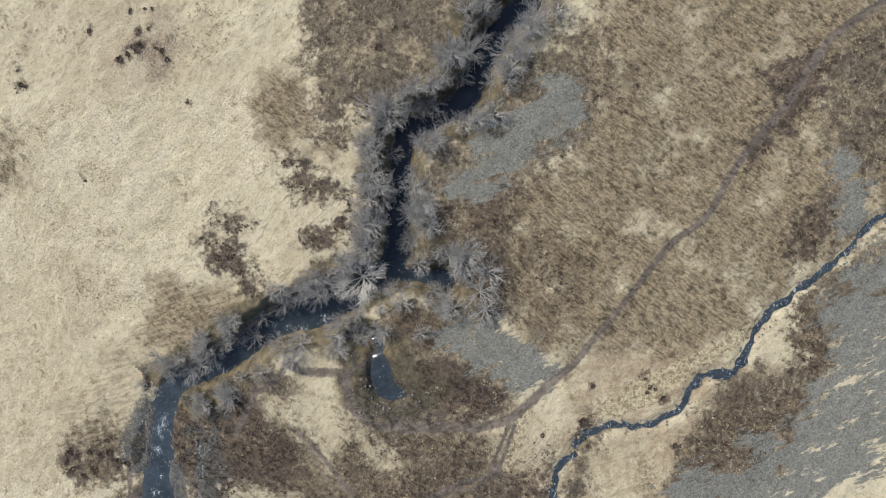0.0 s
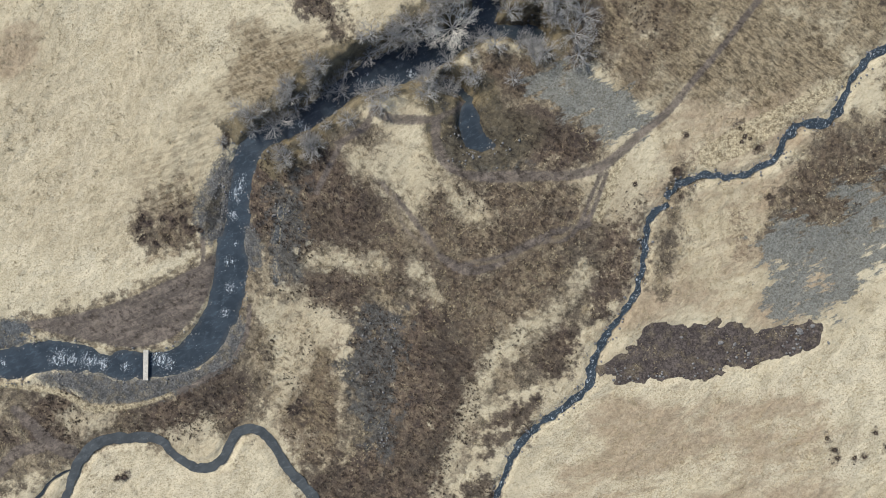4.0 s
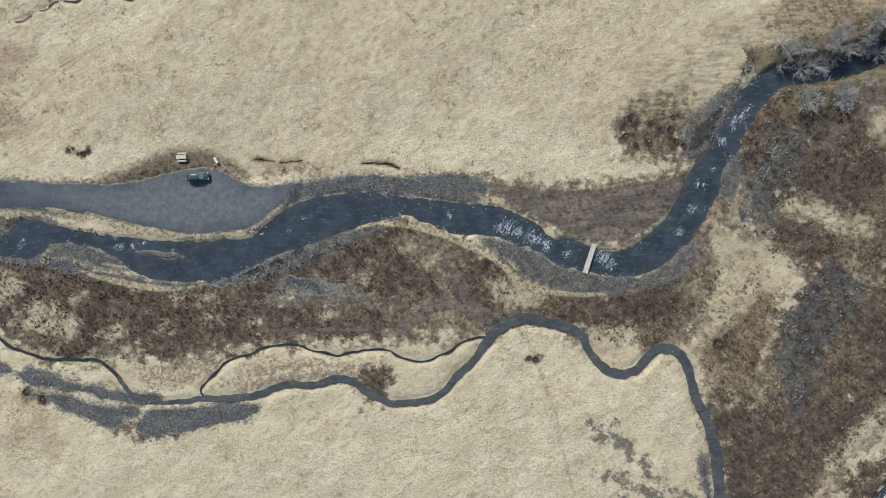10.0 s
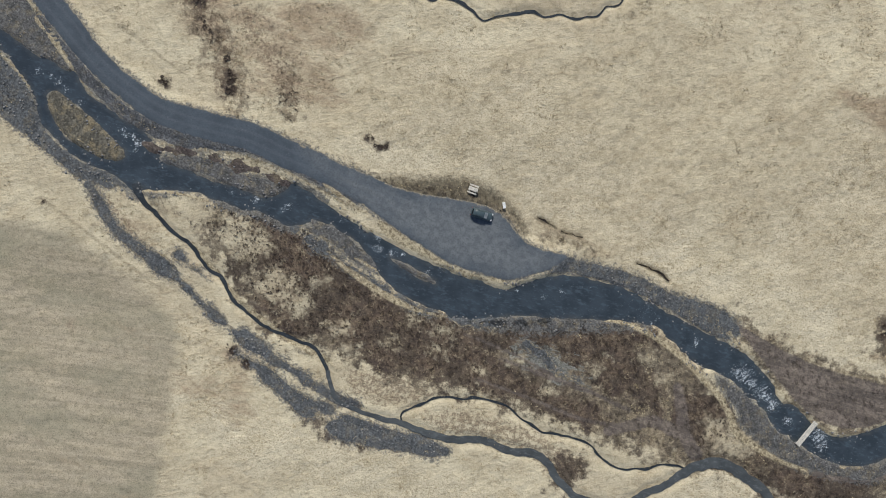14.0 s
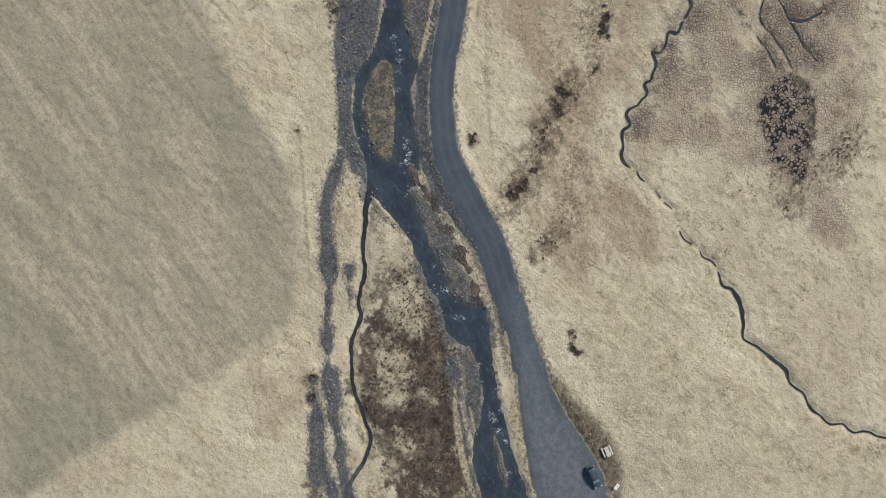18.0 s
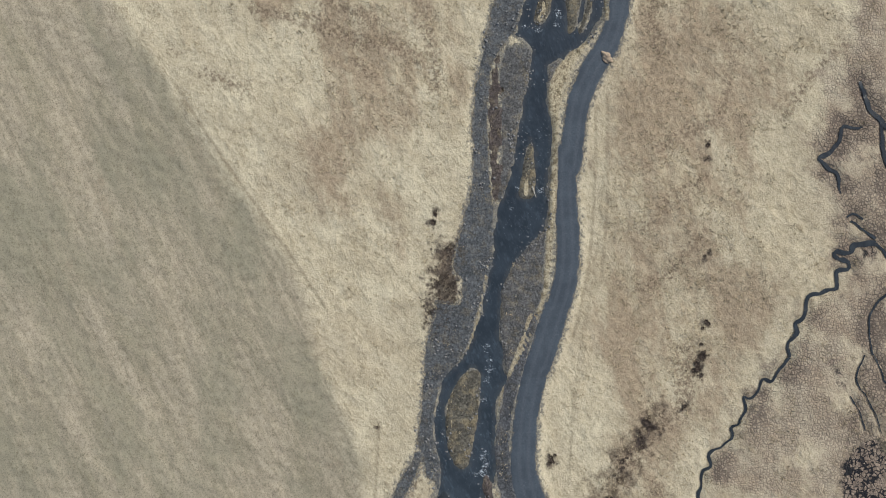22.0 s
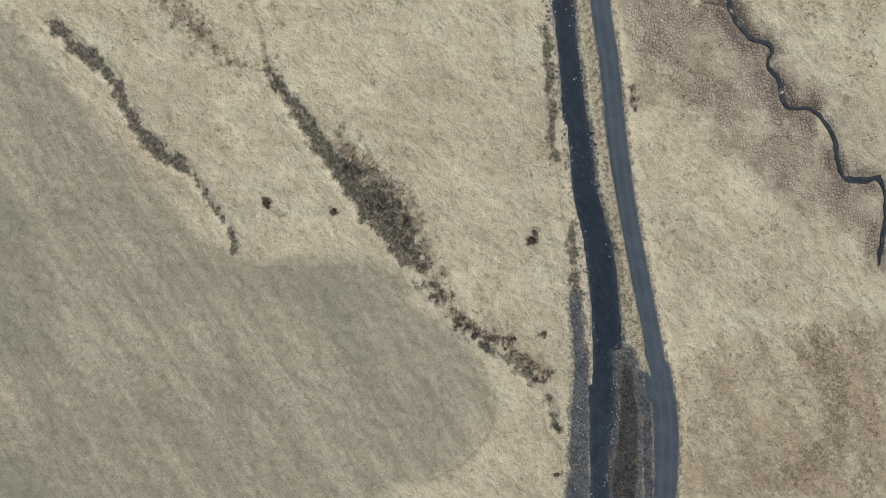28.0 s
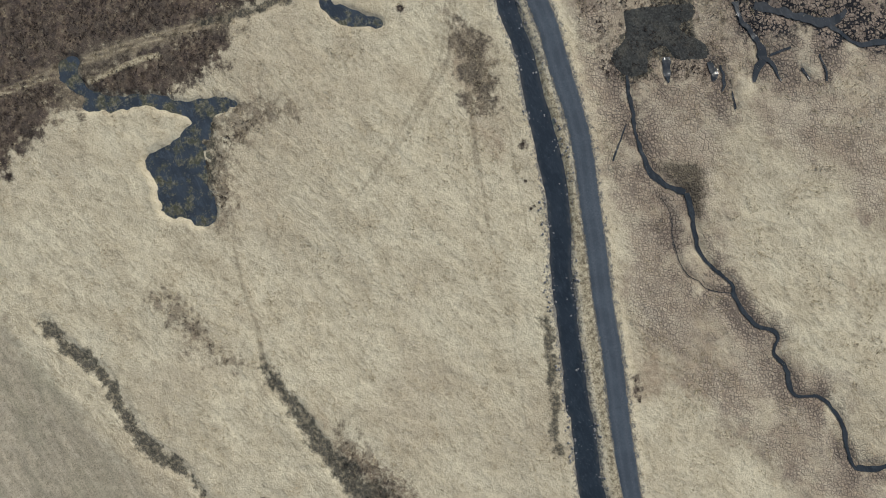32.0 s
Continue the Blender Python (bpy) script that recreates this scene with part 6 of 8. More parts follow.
lay("river", [(84.8, 49.4, 2.5), (87, 47.8, 2), (88.7, 45.4, 2)])
lay("ash", [(84.9, 43.3), (82.3, 39.3), (82.3, 35.5), (83.7, 33.1), (88.3, 31), (94.4, 31.7), (98.2, 34.1), (97.9, 36.6), (93.3, 38), (89.1, 42.6)])
lay("layby", [(-106.4, 5.2), (-97.8, 5.2), (-91.8, 5.4), (-82.6, 7.2), (-73.9, 10.4), (-67.2, 12.4), (-62.2, 12.3), (-56.4, 10.2), (-50.6, 11.1), (-47.1, 12), (-48.4, 8.7), (-51, 5.6), (-55.7, 1.4), (-62.4, -0.5), (-67.8, -1.5), (-72.9, -1.3), (-79, -1), (-84.8, -0.3), (-92.5, 0.8), (-100.2, 1.6)])
lay("scar", [(-56.6, 15.6, 0.5), (-54.8, 15.8, 0.7), (-52, 15.8, 0.4)])
lay("scar", [(-51, 15.7, 0.4), (-46.4, 16.7, 0.4)])
lay("scar", [(-34.2, 17.7, 0.4), (-30.6, 18.2, 0.5), (-28.1, 18.2, 0.7), (-26.2, 17.7, 0.6)])
lay("rapid", [(68.2, 53.3, 0.8), (70.9, 52.3, 0.7), (64.9, 51, 0.8), (64.1, 52.9, 0.6), (70, 54.2, 0.6), (55.4, 46.8, 1.2), (56.3, 45.5, 1), (53.6, 46.5, 0.6), (42.3, 38.8, 1), (41, 36.6, 1.2), (39.8, 34.3, 0.9), (75.8, 54.4, 0.5), (78.7, 51.6, 0.5), (85, 48.3, 0.6), (86.8, 46.9, 0.5), (37.7, 26, 0.8), (36.2, 22.5, 0.8)])
lay("heath", [(50.9, 18.4), (57.6, 18.1), (62.8, 15.9), (61.6, 11.2), (55.4, 11.2), (49.9, 12.3)])
lay("heath", [(70.4, -0.7), (75.9, 0.5), (80.9, -1.5), (81.5, -5), (83.3, -7.6), (79.9, -10.4), (77.7, -15.7), (74.4, -20.5), (70.5, -24), (68.7, -21.3), (68.6, -14.2), (69, -7.3)])
lay("heath", [(54.4, -23.6), (60.3, -23.5), (62.7, -29.7), (60.4, -36.4), (64.1, -41.7), (66, -44.4), (62.9, -48.6), (56.7, -51.1), (52.7, -46.9), (49.7, -37), (47.9, -27.3), (49.5, -24.6)])
lay("heath", [(95.2, -0.9), (98.9, 0.6), (100.5, -3), (98.6, -6.9), (94.6, -6.8)])
lay("heath", [(83.5, -15.5), (88.8, -14.1), (87.4, -18.4), (84, -21.4), (79.7, -25.4), (79, -22.9)])
lay("heath", [(73.9, -31.6), (77.7, -28.6), (81.8, -30.4), (79.8, -37.2), (74.1, -37.5)])
lay("heath", [(109.7, 13.7), (114.3, 16.1), (112.1, 8.9), (106.9, 3.4), (105.2, 5.9)])
lay("meadow", [(63.6, 40), (71.5, 39.8), (80.5, 36.3), (81.4, 31.9), (77, 26.4), (74.4, 22.7), (72, 28.6), (68.3, 32.6), (64.5, 35.6)])
lay("meadow", [(73.9, 18.5), (76.1, 11.5), (77.8, 7.9), (74.8, 9.6), (72.4, 15.6)])
lay("meadow", [(51.5, 22.2), (58.1, 21.4), (67.4, 17.7), (66.1, 15.8), (57.5, 17.6), (51.1, 19.5)])
lay("meadow", [(38.8, 15.5), (47.5, 11.6), (56.4, 9.9), (53.1, 3.6), (48.2, -1.4), (41.5, -9.7), (39.8, -5.8), (40.5, 4.7)])
lay("meadow", [(80.9, 32), (84.5, 28), (89.1, 23.9), (87.7, 21), (82.9, 24.1)])
lay("meadow", [(104.9, 10.2, 2.5), (97.7, 3, 3), (90.1, -1, 5), (83.3, -7.6, 3.5), (78.2, -15.8, 3.5), (74.5, -23.4, 3.5), (70.6, -31, 2.5), (66.8, -39.8, 1.5)])
lay("field", [(-262, -112), (-258.1, -95.2), (-244.4, -85.3), (-230.1, -75), (-215.3, -65.7), (-200, -57), (-184.6, -48.2), (-171.7, -42.4), (-156.1, -40.2), (-145.6, -35.8), (-133.4, -34.1), (-121.4, -35.7), (-109.9, -39.9), (-103.2, -49.9), (-100.3, -59.6), (-96, -72.9), (-91, -87.9), (-87.1, -103.1), (-110, -112)])
lay("creek", [(-350.3, 51.5, 1.2), (-345.4, 51.7, 1.1), (-339.9, 51.6, 0.9), (-337.2, 52.5, 0.8), (-334.4, 54.5, 0.7), (-332, 56.3, 0.8), (-330, 56.1, 0.9), (-326.1, 57.6, 1), (-323.4, 59.3, 1), (-322.4, 61.5, 0.9), (-320.8, 62.6, 0.9), (-317.9, 61.3, 0.9), (-314.8, 62.9, 1), (-311.3, 62.8, 1), (-309.3, 63.9, 0.9), (-308.4, 67.2, 0.8), (-305.9, 69.5, 1), (-302.2, 70.9, 1), (-298, 70.7, 0.9), (-294, 71.7, 0.8), (-293.1, 74.7, 0.8), (-293.1, 77.9, 0.8)])
lay("creek", [(-350.6, 46.4, 0.15), (-346.9, 47.7, 0.15), (-342.1, 47.1, 0.17), (-336.4, 47.8, 0.17), (-333.9, 50.1, 0.17), (-332.2, 51.5, 0.17), (-330.4, 55.7, 0.17)])
lay("creek", [(-374.5, 45.1, 1), (-371.7, 44.8, 0.8), (-368.5, 44.7, 0.9), (-365.3, 44.7, 0.9), (-362, 44.7, 0.9), (-358.1, 45.2, 1), (-356.4, 45.5, 1.2), (-354.1, 47, 1.8), (-352.2, 48.7, 1.4), (-350.3, 51.5, 1.2)])
lay("creek", [(-365.5, 43.4, 0.25), (-362.2, 41.4, 0.45), (-359.1, 39.4, 0.5)])
lay("creek", [(-383.8, 67.9, 1.5), (-380.6, 67.8, 1.2), (-376.8, 69.8, 1.2), (-372.4, 70.5, 2), (-369.5, 68.8, 1.2), (-368, 68.1, 0.4)])
lay("creek", [(-382.1, 70.9, 2.4), (-379.2, 76.8, 1.8), (-376.3, 83.8, 2.2), (-377.5, 87.8, 1.4)])
lay("creek", [(-376.3, 83.8, 1.2), (-373.4, 85.9, 0.8), (-370.9, 89.1, 0.9), (-370.2, 93.4, 1.4)])
lay("creek", [(-372.4, 70.5, 1), (-370.6, 72.2, 0.8), (-367.2, 73.1, 0.4)])
lay("creek", [(-372.3, 72.1, 0.6), (-372.8, 76, 0.6)])
lay("creek", [(-368.8, 77.2, 0.4), (-366.1, 78.1, 0.4)])
lay("creek", [(-370.7, 81, 0.4), (-366.9, 81.3, 0.4), (-365.3, 81.1, 0.3)])
lay("creek", [(-376, 53.2, 2.2), (-372.3, 52.8, 1.5), (-371.2, 52.8, 0.5)])
lay("creek", [(-373.4, 60.6, 0.8), (-371.1, 61.1, 1.9), (-369.8, 60.7, 0.6)])
lay("creek", [(-372.4, 62.5, 0.5), (-369.1, 62.7, 0.7), (-367.5, 62.1, 0.4)])
lay("creek", [(-367.2, 63.9, 0.3), (-363.8, 63.6, 0.5)])
lay("creek", [(-194.4, 67.2, 0.4), (-194.3, 66, 0.6), (-194.9, 63.5, 0.8), (-192.5, 62.6, 0.9), (-189.9, 60.3, 1), (-189.2, 58.3, 1), (-187.1, 59.7, 0.9), (-185.6, 61.7, 0.8), (-182.3, 62, 0.4)])
lay("creek", [(-177.5, 62.7, 0.4), (-178, 64.1, 0.5), (-176.8, 65.7, 0.5)])
lay("bogpool", [(-390.2, 67.9), (-381.8, 67.2), (-376.2, 68.2), (-375.5, 76.6), (-372.9, 83.6), (-368.2, 93.2), (-368.2, 101), (-382.7, 104)])
lay("bog", [(-385.5, 46.9), (-386.3, 48.3), (-385, 59.5), (-382.3, 59.4), (-381, 56.5), (-377.1, 60.8), (-374.4, 60.6), (-375.2, 55.2), (-378, 53.7), (-377.6, 50.4), (-374.1, 49.1), (-373.7, 47.3), (-374.6, 44.6), (-378.1, 42.8), (-381.2, 46.2)])
lay("pond", [(-375.5, -46), (-377.8, -45), (-378.7, -41), (-381.1, -37.4), (-382, -35.7), (-384.4, -36.7), (-387.2, -44.2), (-387.7, -48.4), (-388.1, -54.5), (-391, -55.1), (-394, -57.6), (-395.8, -58.7), (-398.4, -57.6), (-398.3, -54.2), (-395.4, -55.2), (-391.6, -53.1), (-390, -49.2), (-387.7, -40.5), (-386.3, -37), (-385.4, -29.8), (-384.3, -27.5), (-383.4, -29.5), (-382.6, -32.8), (-379.4, -34.8), (-374.7, -36.3), (-371, -36.2), (-366.5, -35.5), (-362.9, -36.1), (-364.2, -39.1), (-366.5, -44.2), (-370.3, -44.9), (-373.5, -45.2)])
lay("path", [(70.1, 45.9, 0.9), (68.5, 43.1, 0.9), (63.6, 41.3, 0.9), (59.8, 37, 1), (56.5, 33, 1)])
lay("path", [(70.1, 45.6, 0.9), (74.1, 43.3, 0.9), (79.4, 42.4, 1), (84.9, 43.1, 0.9), (87.3, 44.8, 0.7)])
lay("path", [(81.4, 41.5, 1), (81, 39.4, 1.1), (81.4, 35, 1.2), (84.6, 31.6, 1.2), (90.2, 29.6, 1.3), (98.6, 28.5, 1.4), (108.2, 28, 1.5), (113.8, 29.8, 1.4), (119.7, 33.6, 1.2), (123, 35.7, 1.2)])
lay("path", [(67.9, 34, 0.6), (71.4, 28.7, 0.6), (72.6, 23.3, 0.6), (75.9, 19.5, 0.6)])
lay("fleck", [(-234.8, -43, 3), (-231.6, -41.3, 3)])
lay("fleck", [(-227.1, -47.1, 3), (-224.7, -40.8, 3.5)])
lay("fleck", [(-230.3, -35.5, 4), (-227.2, -33.2, 4)])
lay("fleck", [(-224.5, -37.5, 4), (-219.9, -29.8, 4), (-218, -21.7, 3.5), (-214.9, -17.1, 4)])
lay("fleck", [(-215.6, -29.5, 3), (-212.7, -26.5, 3)])
lay("fleck", [(-221.6, -64, 2), (-220.4, -63.1, 2)])
lay("fleck", [(-215.3, -57.8, 3), (-211.9, -50.8, 3)])
lay("fleck", [(-236.1, -20.9, 3), (-233.1, -16.4, 3)])
lay("fleck", [(-225.8, -30.7, 3), (-222.8, -24.5, 3.5)])
lay("fleck", [(-227.2, -16.3, 3), (-218.2, -14.3, 3), (-208.3, -13.9, 3)])
lay("fleck", [(-242, -21.9, 3), (-230.8, -19.1, 3), (-223.7, -14.6, 3)])
lay("fleck", [(-236.9, -32.4, 2.5), (-231, -28.9, 3)])
lay("meadow", [(-5.2, -2.9), (-1.1, -1.8), (4.8, -2.2), (6.1, -4.8), (2.6, -7.8), (-3.2, -6.8)])
lay("meadow", [(15.4, -9.9), (22.8, -8.8), (27.6, -8.4), (26, -17.6), (21.4, -16.8), (17.1, -13.7)])
lay("fleck", [(-125.3, 6.9, 4), (-126.7, 10.6, 4), (-129.2, 14.5, 4), (-138.9, 21.2, 3)])
lay("fleck", [(-154, 29.1, 5), (-144.1, 28, 4), (-134.5, 15.7, 3)])
lay("fleck", [(-316.7, -22.1, 5), (-308.5, -12.9, 5), (-301.4, -9.9, 4)])
lay("fleck", [(-265.2, 60.9, 6), (-247.8, 60.9, 6), (-241, 50.8, 5)])
lay("fleck", [(-128.2, 21.8, 4), (-119.1, 16.7, 4), (-111.4, 12.2, 4)])
lay("creek", [(-3.7, -14.4, 0.45), (-6.3, -15.0, 0.7), (-8.5, -16.1, 0.5), (-10.9, -18.5, 0.85), (-13.1, -19.4, 0.4), (-14.3, -20.4, 0.6), (-16.2, -21.2, 0.45), (-18.7, -21.2, 0.7), (-20.5, -20.9, 0.5), (-22.1, -20.4, 0.85), (-23.2, -19.8, 0.4), (-25.0, -19.7, 0.6), (-28.4, -20.5, 0.45), (-31.7, -21.6, 0.7), (-34.0, -22.3, 0.5), (-36.4, -22.1, 0.85), (-38.8, -22.1, 0.4), (-40.7, -21.7, 0.6), (-42.4, -21.2, 0.45), (-44.9, -21.5, 0.7), (-47.7, -22.3, 0.5), (-50.0, -22.9, 0.85), (-50.9, -24.0, 0.4), (-52.6, -24.7, 0.6), (-55.3, -25.8, 0.45), (-56.8, -26.9, 0.7), (-57.7, -28.3, 0.5), (-58.8, -29.8, 0.85), (-60.0, -31.2, 0.4), (-60.9, -32.6, 0.6), (-60.9, -33.8, 0.45), (-60.1, -34.6, 0.7)])
lay("fleck", [(-75.2, -30.3), (-60.9, -25.0), (-56.8, -27.2), (-64.9, -33.6), (-73.7, -34.4)])
lay("path", [(-3.3, -10.9, 3), (-7.5, -8.3, 2.8), (-10.3, -4.5, 2.4), (-13.6, -0.5, 2)])
lay("path", [(-9.5, -8.8, 2.4), (-14.5, -9.1, 2.4), (-18.2, -12.0, 2.2), (-22.1, -15.5, 1.8)])
lay("path", [(-49.2, -13.3, 0.5), (-42.3, -12.3, 0.6), (-34.2, -11.0, 0.9), (-27.2, -10.0, 0.7), (-20.1, -9.6, 0.8)])
lay("path", [(-57.8, -12.5, 0.4), (-48.5, -11.3, 0.5), (-37.8, -11.0, 0.5)])
lay("path", [(-51.4, -19.4, 0.4), (-39.9, -17.5, 0.5), (-28.2, -16.0, 0.6), (-21.6, -13.7, 0.5)])
lay("meadow", [(-82.6, -24.0, 1.1199999999999999), (-81.6, -23.4, 1.6), (-80.3, -22.9, 0.96)])
lay("meadow", [(-77.7, -27.1, 0.84), (-76.7, -26.5, 1.2), (-75.4, -25.9, 0.72)])
lay("meadow", [(-69.0, -15.5, 0.7), (-68.0, -14.9, 1.0), (-66.7, -14.3, 0.6)])
lay("meadow", [(-62.3, -18.7, 0.77), (-61.3, -18.1, 1.1), (-60.0, -17.6, 0.66)])
lay("meadow", [(-52.8, -18.3, 0.7), (-51.8, -17.7, 1.0), (-50.5, -17.2, 0.6)])
lay("meadow", [(-90.0, -17.9, 0.9799999999999999), (-88.9, -17.3, 1.4), (-87.6, -16.8, 0.84)])
lay("meadow", [(-63.2, -14.7, 1.0499999999999998), (-62.2, -14.1, 1.5), (-60.9, -13.6, 0.8999999999999999)])
lay("meadow", [(-46.9, -12.8, 0.63), (-45.9, -12.2, 0.9), (-44.6, -11.6, 0.54)])
lay("meadow", [(-32.0, -5.1, 0.7), (-30.9, -4.5, 1.0), (-29.6, -4.0, 0.6)])
lay("meadow", [(-22.7, 1.2, 0.84), (-21.6, 1.8, 1.2), (-20.3, 2.4, 0.72)])
lay("meadow", [(-18.5, -1.4, 0.7), (-17.4, -0.8, 1.0), (-16.1, -0.2, 0.6)])
lay("meadow", [(-38.1, -14.9, 0.63), (-37.0, -14.3, 0.9), (-35.7, -13.8, 0.54)])
lay("meadow", [(-71.1, -21.9, 0.84), (-70.1, -21.3, 1.2), (-68.8, -20.8, 0.72)])
lay("pale", [(-184.7, 38.4), (-188.5, 43.4), (-186.8, 47.6), (-177.1, 46.3), (-169.9, 42.1), (-170.7, 36.6), (-176.2, 36.2)])
lay("fleck", [(-222.3, 44.6, 1.5), (-208.4, 42.6, 2), (-198.9, 39.4, 3), (-196.0, 32.2, 3), (-193.4, 27.4, 2.5)])
lay("fleck", [(-211.3, 29.2, 3), (-221.2, 28.9, 3), (-228.0, 35.2, 3)])
lay("fleck", [(-242.5, 65.8, 3), (-231.1, 61.0, 4), (-222.8, 57.7, 3)])
lay("fleck", [(-177.5, 35.3, 2.5), (-170.6, 28.9, 3), (-167.2, 21.8, 3)])
lay("fleck", [(-198.3, 52.4, 3), (-204.2, 57.5, 3), (-210.9, 65.1, 3)])
lay("fleck", [(-178.0, 23.2, 2.5), (-183.8, 29.5, 3), (-187.4, 35.5, 3)])
lay("straw", [(34.0, 28.1, 0.7), (32.6, 23.4, 1.0), (31.4, 18.9, 1.1), (29.5, 13.9, 1.1), (26.2, 10.3, 1.0), (20.9, 7.1, 0.7)])
lay("straw", [(24.6, 1.5, 0.4), (30.5, 4.6, 0.5), (35.7, 8.1, 0.4)])
lay("straw", [(3.4, 17.8, 0.4), (11.7, 18.2, 0.5), (20.7, 20.9, 0.5), (29.3, 25.0, 0.5)])
lay("russet", [(122.5, 39.5), (153.7, 33.7), (147.2, -5.4), (133.7, -4.1), (116.5, -2.1), (108.0, -3.3), (116.4, 9.6), (120.7, 22.7)])
lay("russet", [(144.7, -19.8), (131.5, -17.0), (114.6, -14.6), (103.6, -13.9), (92.9, -28.1), (83.0, -45.7), (88.9, -58.3), (139.0, -63.2)])
lay("path", [(69.8, 32.4, 0.7), (73.7, 26.3, 0.7), (76.6, 20.9, 0.7), (78.6, 16.2, 1), (83.4, 13.1, 1.5), (88.7, 13.6, 1.2), (94.2, 15.8, 1.1), (100.9, 18.0, 0.9), (105.7, 18.2, 0.8), (109.1, 22.7, 0.7), (111.4, 27.1, 0.8)])
lay("stain", [(83.7, 42.9), (83.0, 35.0), (86.4, 32.4), (92.6, 31.7), (99.4, 33.9), (101.2, 38.1), (95.4, 41.8)])
lay("fleck", [(117.1, 20.2, 3), (114.0, 14.3, 4), (111.1, 9.5, 4), (107.3, 5.9, 4)])
lay("fleck", [(125.6, 27.2, 3), (131.1, 28.3, 3)])
lay("fleck", [(134.2, 16.0, 4), (134.0, 8.6, 4)])
lay("russet", [(-133.3, -25.2), (-130.7, -20.8), (-123.2, -22.7), (-115.9, -25.6), (-116.2, -28.8), (-125.9, -27.5)])
lay("fleck", [(-136.5, -23.7, 3), (-132.3, -25.3, 3), (-125.9, -27.9, 3), (-119.7, -30.9, 3.5)])
lay("meadow", [(-126.9, -17.9), (-117.9, -13.6), (-114.0, -15.3), (-115.2, -19.1), (-122.9, -19.3)])
lay("meadow", [(-112.9, -19.7), (-111.8, -17.5), (-104.9, -14.2), (-100.8, -16.9), (-104.3, -19.8)])
lay("meadow", [(-99.7, -23.0), (-98.9, -19.8), (-93.4, -19.8), (-93.1, -22.6)])
lay("peat", [(-335.9, -32.0, 0.8), (-329.0, -29.5, 2.2), (-323.1, -26.9, 2), (-317.9, -23.8, 2.6), (-312.3, -20.6, 3.6), (-306.3, -18.5, 4), (-300.9, -15.5, 3), (-297.3, -13.8, 4), (-293.0, -11.3, 2)])
lay("peat", [(-344.7, -63.6, 0.8), (-337.6, -60.7, 2), (-331.2, -59.0, 1.4)])
lay("peat", [(-276.8, -2.8, 1), (-271.2, 3.7, 2), (-267.4, 6.8, 1.2)])
lay("fleck", [(40.8, -0.1), (47.5, -2.4), (56.0, 7.7), (53.5, -8.2), (49.8, -22.9), (44.1, -21.9), (39.6, -14.1)])

# ---- the lie of the land ----
STEP = 0.5
GX = np.r_[-np.geomspace(2600, 440, 14), np.arange(-425, 235.1, STEP), np.geomspace(250, 2600, 14)]
GY = np.r_[-np.geomspace(2600, 120, 14), np.arange(-110, 145.1, STEP), np.geomspace(160, 2600, 14)]
X, Y = np.meshgrid(GX, GY)


def rolling(x, y, size, seed):
    """Smooth noise from -1 to 1 with swells of about that size."""
    table = np.random.RandomState(seed).rand(256, 256) * 2 - 1
    u, v = x / size, y / size
    i, j = np.floor(u).astype(int), np.floor(v).astype(int)
    f, g = u - i, v - j
    f, g = f * f * (3 - 2 * f), g * g * (3 - 2 * g)
    a, b = table[j % 256, i % 256], table[j % 256, (i + 1) % 256]
    c, d = table[(j + 1) % 256, i % 256], table[(j + 1) % 256, (i + 1) % 256]
    return (a * (1 - f) + b * f) * (1 - g) + (c * (1 - f) + d * f) * g


def step(v, low, high):
    u = np.clip((v - low) / (high - low), 0, 1)
    return u * u * (3 - 2 * u)


def hill(x, y):
    """The valley floor is level, and rises to a bench round the ravine."""
    return 9 * step(0.8 * x + 0.6 * y, 35, 90)


def bent(points, n=4):
    """A smooth line (Catmull-Rom) through the points."""
    p = np.array([points[0], *points, points[-1]], float)
    out = []
    for k in range(1, len(p) - 2):
        for s in np.arange(n) / n:
            a, b, c, d = p[k - 1 : k + 3]
            out.append(0.5 * (2 * b + (c - a) * s + (2 * a - 5 * b + 4 * c - d) * s * s + (3 * b - a - 3 * c + d) * s**3))
    return np.array(out + [p[-2]])


def window(points, reach):
    p = np.array(points, float)
    i0, i1 = np.searchsorted(GX, (p[:, 0].min() - reach, p[:, 0].max() + reach))
    j0, j1 = np.searchsorted(GY, (p[:, 1].min() - reach, p[:, 1].max() + reach))
    return slice(j0, j1), slice(i0, i1)


def inside_lines(kind, reach=9.0, extra=0.0):
    """How far each grid point lies inside the lines of a kind (metres, outside negative), and its offset from the middle."""
    field, offset = np.full(X.shape, -reach), np.full(X.shape, 99.0)
    for points in PLAN.get(kind, ()):
        if len(points[0]) < 3:
            continue
        line = bent(points)
        for a, b in zip(line[:-1], line[1:]):
            w = window([a[:2], b[:2]], reach + max(a[2], b[2]))
            x, y = X[w] - a[0], Y[w] - a[1]
            d = b[:2] - a[:2]
            s = np.clip((x * d[0] + y * d[1]) / (d @ d + 1e-9), 0, 1)
            off = np.hypot(x - s * d[0], y - s * d[1])
            field[w] = np.maximum(field[w], (a[2] + s * (b[2] - a[2])) / 2 + extra - off)
            offset[w] = np.minimum(offset[w], off)
    return field, offset


